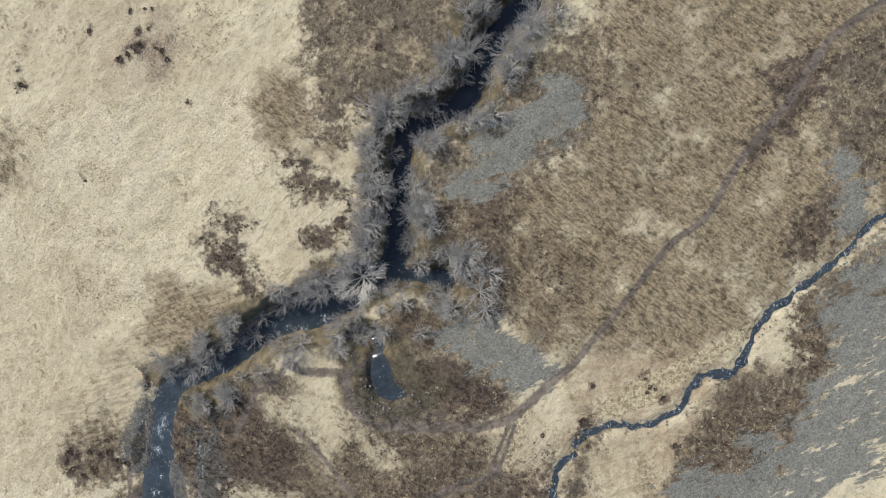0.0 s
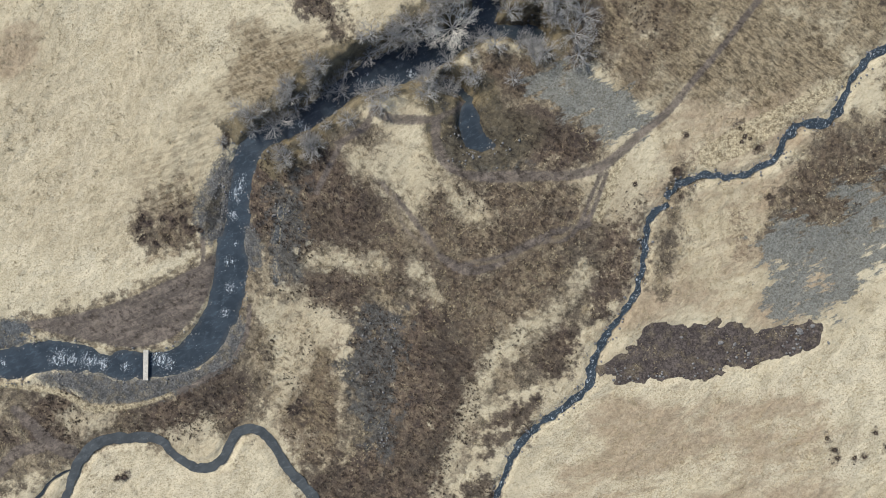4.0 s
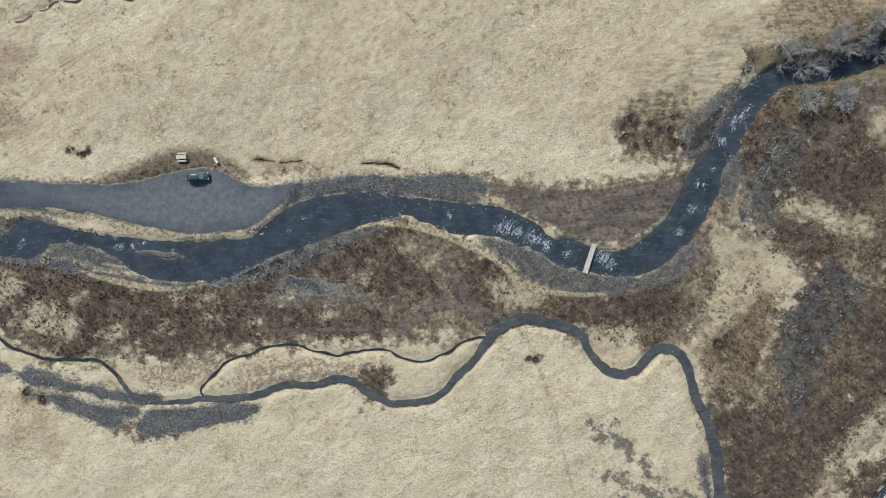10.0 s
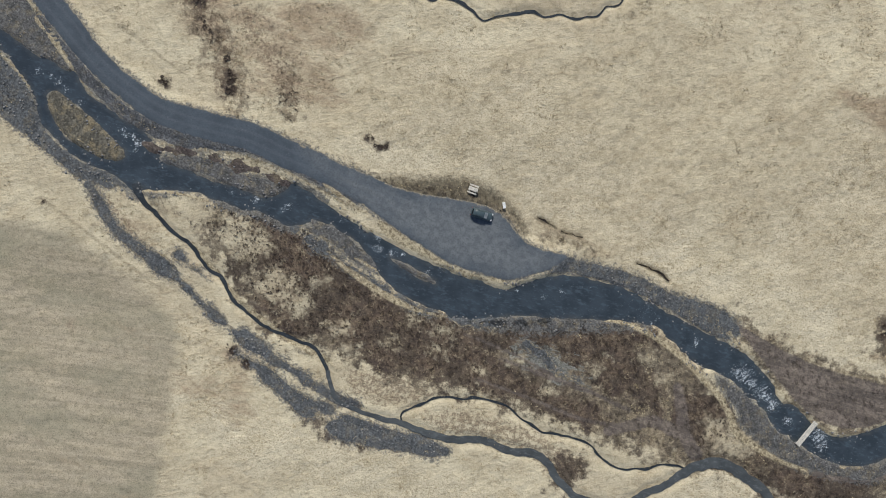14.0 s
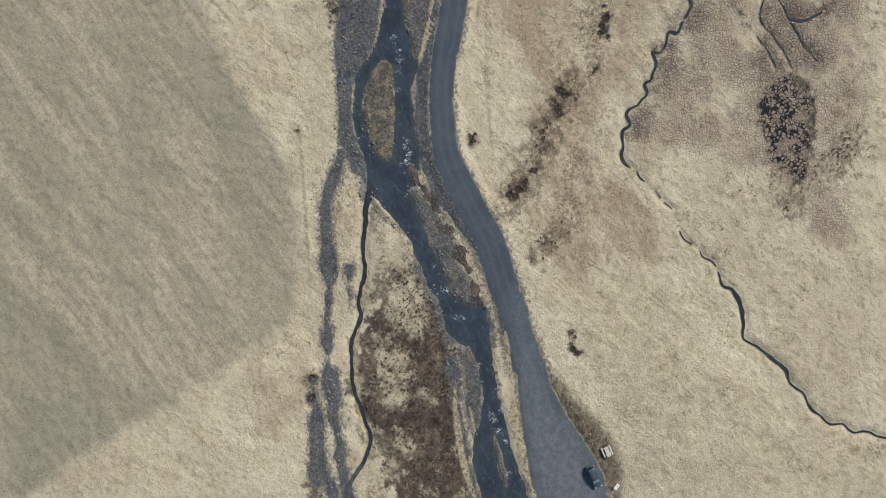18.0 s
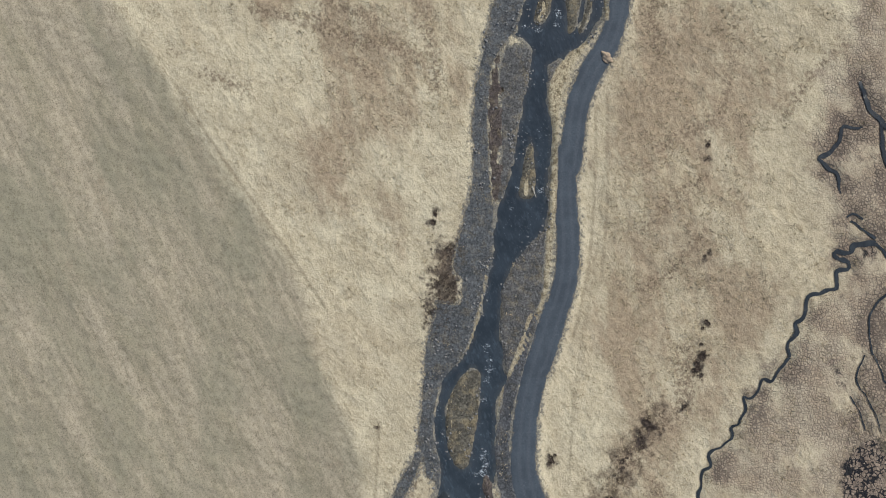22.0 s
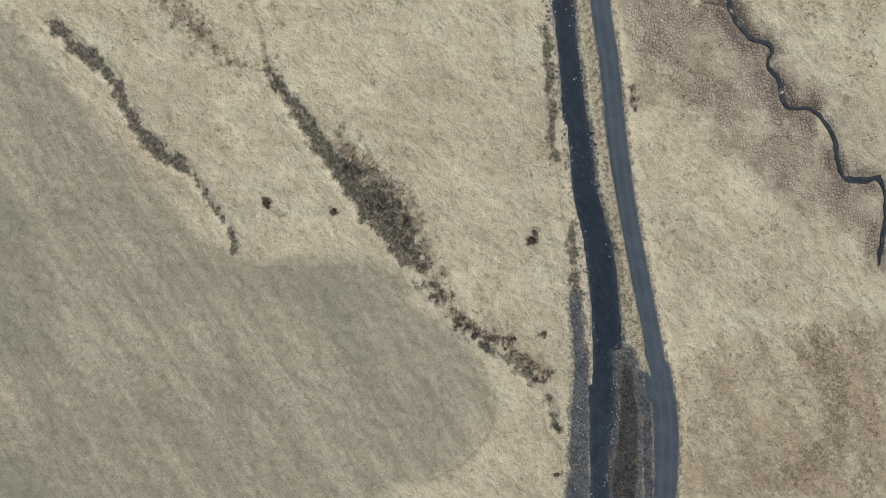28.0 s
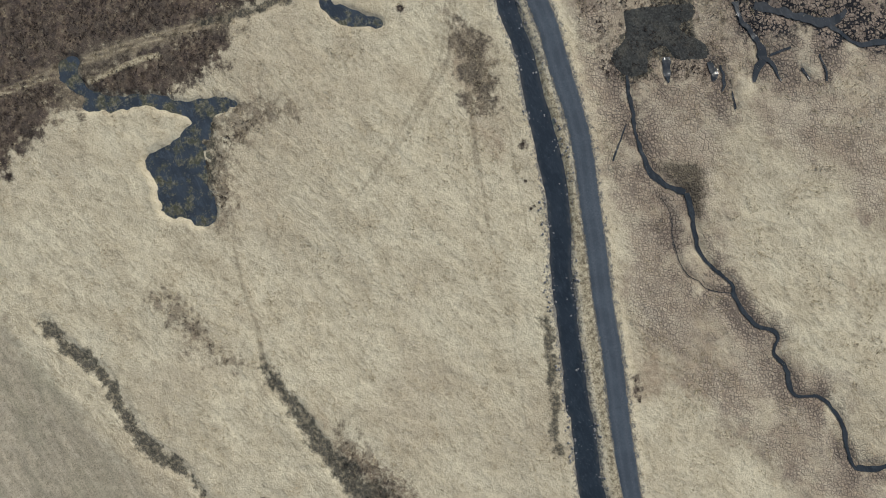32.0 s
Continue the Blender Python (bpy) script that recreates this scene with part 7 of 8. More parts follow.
def inside_outline(points, reach=6.0):
    """The same for one closed outline with rounded corners; returns its window and field."""
    line = bent([(*p, 0) for p in points + points[:1]], 3)[:, :2]
    w = window(line, reach)
    x, y = X[w], Y[w]
    far, odd = np.full(x.shape, reach), np.zeros(x.shape, bool)
    for a, b in zip(line, np.roll(line, -1, 0)):
        d = b - a
        if d @ d < 1e-6:
            continue
        s = np.clip(((x - a[0]) * d[0] + (y - a[1]) * d[1]) / (d @ d), 0, 1)
        far = np.minimum(far, np.hypot(x - a[0] - s * d[0], y - a[1] - s * d[1]))
        odd ^= ((a[1] > y) != (b[1] > y)) & (x < d[0] * (y - a[1]) / (d[1] if d[1] else 1e-9) + a[0])
    return w, np.where(odd, far, -far)


def inside_outlines(kind, reach=6.0):
    field = np.full(X.shape, -reach)
    for points in PLAN.get(kind, ()):
        w, f = inside_outline(points, reach)
        field[w] = np.maximum(field[w], f)
    return field


def inside(kind, reach=6.0):
    """Lines and outlines of a kind together."""
    field = np.full(X.shape, -reach)
    for points in PLAN.get(kind, ()):
        if len(points[0]) == 2:
            w, f = inside_outline(points, reach)
            field[w] = np.maximum(field[w], f)
    return np.maximum(field, inside_lines(kind, reach)[0])


PLAN["brook"] = PLAN["creek"][:2]
WOBBLE = (0.22 * rolling(X, Y, 2.6, 3) + 0.26 * rolling(X, Y, 1.1, 4)) * (0.35 + 0.65 * step(X, -262, -240))
river, _ = inside_lines("river", 14.0)
for points in PLAN["water"]:
    w, f = inside_outline(points, 14.0)
    river[w] = np.maximum(river[w], f)
for points in PLAN["gravel"] + PLAN["islet"] + PLAN["shingle"] + PLAN["mud"]:
    w, f = inside_outline(points)
    river[w] = np.minimum(river[w], 0.1 - f)
river_edge = river + WOBBLE
pond = inside_outlines("pond") + 0.45 * rolling(X, Y, 2.4, 5) + 0.35 * rolling(X, Y, 1.1, 6)
creek, _ = inside_lines("creek", 5.0)
lively_brook, _ = inside_lines("brook", 5.0)
road, road_offset = inside_lines("road", 7.0)
marsh, _ = inside_lines("marsh", 5.0)

# heights
base = hill(X, Y) + (0.5 * rolling(X, Y, 27, 11) + 0.2 * rolling(X, Y, 9, 12)) * step(-river, 2, 13)
for points in PLAN["layby"]:
    w, f = inside_outline(points)
    road[w] = np.maximum(road[w], f)
flat = step(road, -2, 0)
low = np.full(X.shape, -6.0)
for points in PLAN["gravel"] + PLAN["islet"] + PLAN["shingle"] + PLAN["shoulder"] + PLAN["mud"]:
    w, f = inside_outline(points)
    low[w] = np.maximum(low[w], f)
base -= 0.18 * step(low, -1.0, 0.6)
base = base * (1 - flat) + (hill(X, Y) + 0.25) * flat
bank_z = hill(X, Y)
water_z = np.minimum(hill(X, Y), 4) + 0.2 * np.maximum(hill(X, Y) - 4, 0) - 0.4
tarn = step(10 - np.hypot(X - 89.5, Y - 38.0), 0, 4)
water_z = water_z * (1 - tarn) + (hill(X, Y) - 1.3) * tarn
depth = base - water_z
rise = step(-river_edge, -0.4, 0.5 + 0.5 * (depth - 0.2))
crag = depth * 0.12 * rolling(X, Y, 2.2, 21) * step(depth, 2, 5)
ground_z = (water_z - 0.2) * (1 - rise) + base * rise + crag * rise * (1 - rise) * 4
ground_z += (0.1 * rolling(X, Y, 1.7, 13) + 0.07 * rolling(X, Y, 0.9, 14)) * rise * (1 - flat)
pond_z = bank_z - 0.4
sink = step(pond, -1.2, 0.3)
ground_z = np.where(sink > 0, ground_z * (1 - sink) + np.minimum(ground_z, pond_z - 0.25) * sink, ground_z)
trough = step(creek, -0.9, 0.1)
ground_z -= 0.34 * trough * rise
ground_z -= 0.4 * step(inside_lines("scar", 3.0)[0], -0.25, 0.2)
ground_z -= 0.3 * step(marsh, -1.0, 0.3)


def surface_mesh(name, z, keep, material, fields=None):
    """A mesh over the cells of the grid where keep holds."""
    cells = keep[:-1, :-1] & keep[1:, :-1] & keep[:-1, 1:] & keep[1:, 1:]
    j, i = np.nonzero(cells)
    nx = len(GX)
    corner = np.stack([j * nx + i, j * nx + i + 1, (j + 1) * nx + i + 1, (j + 1) * nx + i], 1)
    used, index = np.unique(corner.ravel(), return_inverse=True)
    mesh = bpy.data.meshes.new(name)
    mesh.vertices.add(len(used))
    mesh.vertices.foreach_set("co", np.stack([X.ravel()[used], Y.ravel()[used], z.ravel()[used]], 1).astype(np.float32).ravel())
    mesh.loops.add(len(index))
    mesh.loops.foreach_set("vertex_index", index.astype(np.int32))
    mesh.polygons.add(len(corner))
    mesh.polygons.foreach_set("loop_start", np.arange(0, len(index), 4, dtype=np.int32))
    for key, field in (fields or {}).items():
        data = mesh.attributes.new(key, "FLOAT", "POINT").data
        data.foreach_set("value", field.ravel()[used].astype(np.float32))
    mesh.update(calc_edges=True)
    mesh.polygons.foreach_set("use_smooth", np.ones(len(corner), bool))
    mesh.materials.append(material)
    return new(name, mesh)


def height(x, y):
    i = int(np.clip(np.searchsorted(GX, x), 1, len(GX) - 1))
    j = int(np.clip(np.searchsorted(GY, y), 1, len(GY) - 1))
    f, g = (x - GX[i - 1]) / (GX[i] - GX[i - 1]), (y - GY[j - 1]) / (GY[j] - GY[j - 1])
    z = ground_z
    return float((z[j - 1, i - 1] * (1 - f) + z[j - 1, i] * f) * (1 - g) + (z[j, i - 1] * (1 - f) + z[j, i] * f) * g)


def near(kind, most=2.5, reach=6.0):
    """The field of a kind, levelled off inside so that noise can open it everywhere."""
    return np.clip(inside(kind, reach), -reach, most)


heath = np.maximum(near("heath", 2.2), near("swale", 1.5))
for spots in PLAN["bush"]:
    for x, y, r in spots:
        w = window([(x, y)], 4.0)
        heath[w] = np.maximum(heath[w], np.clip(2.2 * (r * 0.9 - np.hypot(X[w] - x, Y[w] - y)), -6, 1.8))
scrub = near("scrub", 1.8)
bare = np.maximum(inside("path"), np.minimum(inside("bank"), 1.0))
rut = inside("rut") - 0.1
scar = inside_lines("scar", 6.0)[0]
mud = inside("mud")
peat = np.maximum(np.minimum(inside("peat"), 1.2), marsh)
brush = np.where(hill(X, Y) > 4.0, np.clip(river + 5.2 + 2.5 * rolling(X, Y, 9, 91), -6, 2), -6.0)
straw, grey, field, hummock, russet, sedge = near("straw", 1.0), near("grey", 1.6), near("field", 6), near("hummock", 4), near("russet", 3), near("sedge", 4)
strip = np.maximum(inside_lines("strip", 6.0)[0] + (0.25 + 0.75 * step(X, -130, -110)) * (0.8 * rolling(X, Y, 4.2, 81) + 0.6 * rolling(X, Y, 1.7, 82)), inside_outlines("shingle") + 0.4 * WOBBLE)
layby = inside("layby")
stony = np.maximum(np.maximum(np.maximum(road, layby), strip), np.maximum(inside("gravel"), inside_outlines("shoulder")) + 0.5)
stony = np.maximum(stony, np.where(X < -95, river + (0.6 + 0.9 * rolling(X, Y, 7, 95)) * (1 - 0.75 * step(-X, 225, 262)), -6.0))
brown, ash = near("brown", 2.0), near("ash", 2.0)
bench = step(0.8 * X + 0.6 * Y, 52, 68) * step(62 - Y, 0, 6)
sedge = np.maximum(sedge, np.where(bench > 0.3, brown, -6.0))
brown = brown - 0.5 * bench
# The stain field also carries the painted shadow along the scars.
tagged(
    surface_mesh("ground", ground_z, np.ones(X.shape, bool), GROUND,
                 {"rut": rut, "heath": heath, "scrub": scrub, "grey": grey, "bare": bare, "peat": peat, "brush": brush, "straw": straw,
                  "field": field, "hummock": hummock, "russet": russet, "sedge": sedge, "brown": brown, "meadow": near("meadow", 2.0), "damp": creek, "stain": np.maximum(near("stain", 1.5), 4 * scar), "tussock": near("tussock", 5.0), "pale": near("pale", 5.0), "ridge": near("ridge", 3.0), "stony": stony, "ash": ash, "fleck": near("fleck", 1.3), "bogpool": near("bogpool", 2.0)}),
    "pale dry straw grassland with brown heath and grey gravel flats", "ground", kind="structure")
rapid = 0.27 + 0.16 * rolling(X, Y, 9, 31)
for spots in PLAN["rapid"]:
    for x, y, r in spots:
        w = window([(x, y)], 3 * r)
        rapid[w] = np.maximum(rapid[w], 0.2 + 0.62 * np.exp(-((X[w] - x) ** 2 + (Y[w] - y) ** 2) / (r * r)))
# Shade between high ravine banks is painted in by hill height; western water darkens too.
tagged(surface_mesh("river", water_z, river > -2.5, WATER, {"rapid": rapid, "shoal": 1 - step(river_edge, -0.1, 1.1), "deep_shade": np.maximum(step(hill(X, Y), 4.5, 8.0) * (0.3 + 0.65 * step(Y, 57, 66)) * (1 - 0.4 * tarn), np.maximum(0.3 * step(-X, 120, 200), 0.55 * step(-X, 235, 275)))}), "dark blue-grey shallow river with white riffles", "river", kind="structure")
tagged(surface_mesh("pond", pond_z, pond > -2.0, POOL), "still dark pond water in a grassy hollow", "pond", kind="structure")
union = np.minimum(stony + 0.5 * WOBBLE, 0.6 - 1.7 * (straw + 0.5 * rolling(X, Y, 1.6, 97)))
lay_edge = np.minimum(layby + 0.7 * WOBBLE, 0.3 - straw)
tagged(surface_mesh("lay_by", ground_z + np.clip(0.3 * lay_edge, -0.4, 0.08), layby > -1.0, ROAD, {"across": road_offset, "edge": union, "layby": layby}), "pale grey gravel lay-by beside the track", "lay-by", kind="structure")
tagged(surface_mesh("road", ground_z + np.clip(0.3 * (np.minimum(road, -straw) + 0.3 * WOBBLE), -0.4, 0.06), road > -1.5, ROAD, {"across": road_offset, "edge": union, "layby": layby}),
       "blue-grey compacted gravel track with a lay-by", "road", kind="structure")


def creek_ribbon(points, lively):
    line = bent(points, 6)
    p = line[:, :2]
    t = np.gradient(p, axis=0)
    t /= np.linalg.norm(t, axis=1)[:, None] + 1e-9
    side = np.stack([-t[:, 1], t[:, 0]], 1)
    s = np.r_[0, np.cumsum(np.linalg.norm(np.diff(p, axis=0), axis=1))]
    count = max(4, int(s[-1] / 0.5))
    at = np.linspace(0, s[-1], count)
    px, py = np.interp(at, s, p[:, 0]), np.interp(at, s, p[:, 1])
    sx, sy = np.interp(at, s, side[:, 0]), np.interp(at, s, side[:, 1])
    wide = np.interp(at, s, line[:, 2]) * (0.42 if lively > 0.3 else 0.38)
    sway = 0.3 if len(points) < 17 else 0.12
    mx, my = sway * rolling(px, py, 3.4, 41) + 0.12 * rolling(px, py, 1.2, 45), sway * rolling(px, py, 3.4, 42) + 0.12 * rolling(px, py, 1.2, 46)
    rough = 0.8 if lively > 0.3 else 0.5 if points[0][1] > 40 else 0.22
    left, right = wide * (1 + rough * rolling(px, py, 1.1, 43)), wide * (1 + rough * rolling(px, py, 1.1, 44))
    verts, faces = [], []
    last = None
    for k in range(count):
        i, j = np.searchsorted(GX, px[k]), np.searchsorted(GY, py[k])
        if river[min(j, len(GY) - 1), min(i, len(GX) - 1)] > 0.8:
            last = None
            continue
        z = height(px[k] + mx[k], py[k] + my[k]) + 0.16
        verts += [(px[k] + mx[k] + sx[k] * left[k], py[k] + my[k] + sy[k] * left[k], z), (px[k] + mx[k] - sx[k] * right[k], py[k] + my[k] - sy[k] * right[k], z)]
        if last is not None:
            faces.append((last, last + 1, len(verts) - 1, len(verts) - 2))
        last = len(verts) - 2
    if not faces:
        return None
    mesh = bpy.data.meshes.new("creek")
    mesh.from_pydata(verts, [], faces)
    data = mesh.attributes.new("rapid", "FLOAT", "POINT").data
    data.foreach_set("value", np.full(len(verts), lively, np.float32))
    mesh.materials.append(WATER if lively > 0.3 else SHALLOW if wide.mean() > 0.45 and points[0][1] < 0 else STILL)
    return tagged(new("creek", mesh), "narrow winding brook of dark water between grass banks", "creek", "brooks", "structure")


for order, points in enumerate(PLAN["creek"]):
    creek_ribbon(points, 0.55 if order < 2 else 0.1)

# Shadow under the torn bank edges, added as dark ribbons of their own colour.
BANK_SHADOW = plain_material("painted_bank_shadow", (0.05, 0.04, 0.033), 0.95, 0.3)
for points in PLAN["scar"]:
    line = bent(points, 12)
    verts = []
    for x, y, wide in line:
        jag = 0.22 * rolling(np.array([x]), np.array([y]), 0.9, 48)[0]
        z = height(x, y) + 0.12
        thin = max(0.02, 0.5 + 0.9 * rolling(np.array([x + 3.0]), np.array([y]), 1.3, 49)[0])
        verts += [(x, y + jag + 0.4 * wide * thin, z + 0.2), (x, y + jag - 0.3 * wide * thin, z)]
    mesh = bpy.data.meshes.new("eroded_bank")
    mesh.from_pydata(verts, [], [(2 * k, 2 * k + 1, 2 * k + 3, 2 * k + 2) for k in range(len(line) - 1)])
    mesh.materials.append(BANK_SHADOW)
    tagged(new("eroded_bank", mesh), "dark ribbon painted as the shadow below a torn turf edge", "bank", "eroded banks", "structure")

for kind, name, material, label, lift in (
    ("gravel", "gravel_bar", GRAVEL, "low bar of grey-brown river gravel beside the water", 0.05),
    ("bog", "bog_pool", BOG, "dark weed-covered bog pool among peat hummocks", 0.03),
    ("islet", "gravel_islet", GRASSY, "low grassy gravel islet in the braided river", 0.05),
    ("shoulder", "gravel_shoulder", SHOULDER, "dark gravel shoulder between the track and the river", 0.04),
    ("mud", "mud_flat", MUDDY, "bare wet brown mud flat beside a brook", 0.05),
):
    for points in PLAN[kind]:
        w, f = inside_outline(points)
        shape = np.full(X.shape, -6.0)
        shape[w] = np.minimum(f + (3.0 if kind == "mud" else 1.0) * WOBBLE[w], 0.2 - straw[w] + 0.5 * WOBBLE[w])
        tagged(surface_mesh(name, ground_z + np.clip(0.25 * shape, -0.35, lift), shape > -1.5, material, {"edge": union if kind == "gravel" else shape + (3.0 if kind in ("islet", "bog") else 0.6)}), label, {"mud": "mud flat", "bog": "bog pool"}.get(kind, "gravel bar"), name + "s", "structure")
tagged(surface_mesh("shingle_strip", ground_z + np.clip(0.25 * (np.minimum(strip, -straw) + WOBBLE), -0.35, 0.05), strip > -1.5, SHINGLE, {"edge": union}), "old dry channel of blue-grey shingle along the river", "gravel bar", kind="structure")


# ---- small helpers for things ----
def part(name, bm, material, parent=None, label=""):
    mesh = bpy.data.meshes.new(name)
    bm.to_mesh(mesh)
    bm.free()
    mesh.materials.append(material)
    ob = new(name, mesh)
    if parent:
        ob.parent = parent
    if label:
        tagged(ob, label)
    return ob


def box(sx, sy, sz, at=(0, 0, 0), bevel=0.01, turn=None):
    bm = bmesh.new()
    bmesh.ops.create_cube(bm, size=1, matrix=Matrix.Diagonal((sx, sy, sz, 1)))
    if bevel:
        bmesh.ops.bevel(bm, geom=bm.edges[:], offset=bevel, segments=1, affect="EDGES")
    m = Matrix.Translation(at)
    bm.transform(m @ turn if turn else m)
    return bm


def tube(r1, r2, length, at=(0, 0, 0), turn=None, sides=10):
    bm = bmesh.new()
    bmesh.ops.create_cone(bm, cap_ends=True, segments=sides, radius1=r1, radius2=r2, depth=length)
    m = Matrix.Translation(at)
    bm.transform(m @ turn if turn else m)
    return bm


def shell(sections, bevel=0.0):
    """A closed skin over rings of points of equal count."""
    bm = bmesh.new()
    rings = [[bm.verts.new(p) for p in ring] for ring in sections]
    k = len(rings[0])
    for a, b in zip(rings, rings[1:]):
        for i in range(k):
            bm.faces.new((a[i], a[(i + 1) % k], b[(i + 1) % k], b[i]))
    bm.faces.new(rings[0][::-1])
    bm.faces.new(rings[-1])
    bmesh.ops.recalc_face_normals(bm, faces=bm.faces[:])
    if bevel:
        bmesh.ops.bevel(bm, geom=bm.edges[:], offset=bevel, segments=2, affect="EDGES")
    for f in bm.faces:
        f.smooth = True
    return bm


def heights(x, y):
    i = np.clip(np.searchsorted(GX, x), 1, len(GX) - 1)
    j = np.clip(np.searchsorted(GY, y), 1, len(GY) - 1)
    f, g = (x - GX[i - 1]) / (GX[i] - GX[i - 1]), (y - GY[j - 1]) / (GY[j] - GY[j - 1])
    z = ground_z
    return (z[j - 1, i - 1] * (1 - f) + z[j - 1, i] * f) * (1 - g) + (z[j, i - 1] * (1 - f) + z[j, i] * f) * g


def sample(field_, x, y):
    i = np.clip(np.searchsorted(GX, x), 0, len(GX) - 1)
    j = np.clip(np.searchsorted(GY, y), 0, len(GY) - 1)
    return field_[j, i]


def strew(name, shapes, x, y, z, size, material, seed, squash=None):
    """One mesh of many small shapes, each turned and scaled by chance. shapes: pairs of vertices and triangles."""
    rs = np.random.RandomState(seed)
    pick = rs.randint(0, len(shapes), len(x))
    verts, faces, start = [], [], 0
    for k, (v, f) in enumerate(shapes):
        who = np.nonzero(pick == k)[0]
        a = rs.rand(len(who)) * 2 * np.pi
        s = size[who][:, None]
        px = (v[None, :, 0] * np.cos(a)[:, None] - v[None, :, 1] * np.sin(a)[:, None]) * s + x[who][:, None]
        py = (v[None, :, 0] * np.sin(a)[:, None] + v[None, :, 1] * np.cos(a)[:, None]) * s + y[who][:, None]
        pz = v[None, :, 2] * s + z[who][:, None]
        verts.append(np.stack([px, py, pz], -1).reshape(-1, 3))
        faces.append((f[None] + (np.arange(len(who)) * len(v))[:, None, None] + start).reshape(-1, 3))
        start += len(who) * len(v)
    verts, faces = np.concatenate(verts), np.concatenate(faces)
    mesh = bpy.data.meshes.new(name)
    mesh.vertices.add(len(verts))
    mesh.vertices.foreach_set("co", verts.astype(np.float32).ravel())
    mesh.loops.add(faces.size)
    mesh.loops.foreach_set("vertex_index", faces.astype(np.int32).ravel())
    mesh.polygons.add(len(faces))
    mesh.polygons.foreach_set("loop_start", np.arange(0, faces.size, 3, dtype=np.int32))
    mesh.update(calc_edges=True)
    mesh.materials.append(material)
    return new(name, mesh)


def tuft_shape(rs, blades, spread, tall, broad):
    """A tuft of flat blades that lean outwards."""
    v, f = [], []
    for k in range(blades):
        a = rs.rand() * 2 * np.pi
        r0, r1, h = spread * 0.25 * rs.rand(), spread * (0.5 + 0.5 * rs.rand()), tall * (0.6 + 0.4 * rs.rand())
        c, s, w = np.cos(a), np.sin(a), broad * (0.6 + 0.6 * rs.rand())
        v += [(c * r0 - s * w, s * r0 + c * w, -0.08), (c * r0 + s * w, s * r0 - c * w, -0.08), (c * r1, s * r1, h)]
        f.append((3 * k, 3 * k + 1, 3 * k + 2))
    return np.array(v), np.array(f)


def stone_shape(rs):
    bm = bmesh.new()
    bmesh.ops.create_icosphere(bm, subdivisions=1, radius=1)
    for q in bm.verts:
        q.co *= 0.75 + 0.45 * rs.rand()
        q.co.z *= 0.6
    v, f = np.array([q.co[:] for q in bm.verts]), np.array([[q.index for q in g.verts] for g in bm.faces])
    bm.free()
    return v, f


# ---- footbridge ----
def footbridge():
    a, b = Vector((15.55, 7.45, 0)), Vector((14.45, 1.35, 0))
    run = b - a
    length, z = run.length, max(height(a.x, a.y), height(b.x, b.y)) + 0.2
    thing = tagged(new("footbridge"), "narrow pale plank footbridge over the river rapids", "bridge")
    thing.matrix_world = pose(*a[:2], z, 0, 0, math.degrees(math.atan2(run.y, run.x)))
    for side in (-0.38, 0.38):
        part("beam", box(length, 0.14, 0.2, (length / 2, side, -0.13), 0.02), PLANK, thing)
    for end in (0.2, length - 0.2):
        part("footing", box(0.35, 1.1, 0.4, (end, 0, -0.4), 0.05), ROCK, thing, "rough grey stone footing")
    rs = random.Random(5)
    count = int(length / 0.165)
    for k in range(count):
        part("plank", box(0.15, 1.02 + rs.uniform(-0.03, 0.03), 0.035, ((k + 0.5) * length / count, rs.uniform(-0.015, 0.015), 0.0), 0.006), PLANK, thing)


footbridge()

# ---- lay-by: car, picnic table, board ----
PAINT = plain_material("dark_slate_car_paint", (0.062, 0.088, 0.097), 0.3, 0.1)
PAINT.node_tree.nodes["Principled BSDF"].inputs["Coat Weight"].default_value = 0.6
GLASS = plain_material("tinted_car_glass", (0.02, 0.024, 0.028), 0.05, 0.1)
CLEAR = plain_material("windscreen_glass", (0.5, 0.54, 0.56), 0.06, 0.1)
RUBBER = plain_material("black_rubber", (0.02, 0.02, 0.02), 0.9, 0.2)
ALLOY = plain_material("alloy_rim", (0.45, 0.45, 0.46), 0.35, 0.1, 0.4, 0.9)
LENS = plain_material("clear_headlight", (0.75, 0.76, 0.78), 0.15, 0.05)
RED = plain_material("red_tail_light", (0.35, 0.02, 0.02), 0.25, 0.1)
BLACK = plain_material("black_plastic_trim", (0.02, 0.02, 0.022), 0.6, 0.2)


def ring(x, half, low, high, round_=0.12):
    """A rounded section across the car at x."""
    r = round_
    return [(x, -half + r, low), (x, half - r, low), (x, half, low + r), (x, half * 0.985, (low + high) / 2), (x, half * 0.95, high - r),
            (x, half * 0.95 - r, high), (x, -half * 0.95 + r, high), (x, -half * 0.95, high - r), (x, -half * 0.985, (low + high) / 2), (x, -half, low + r)]


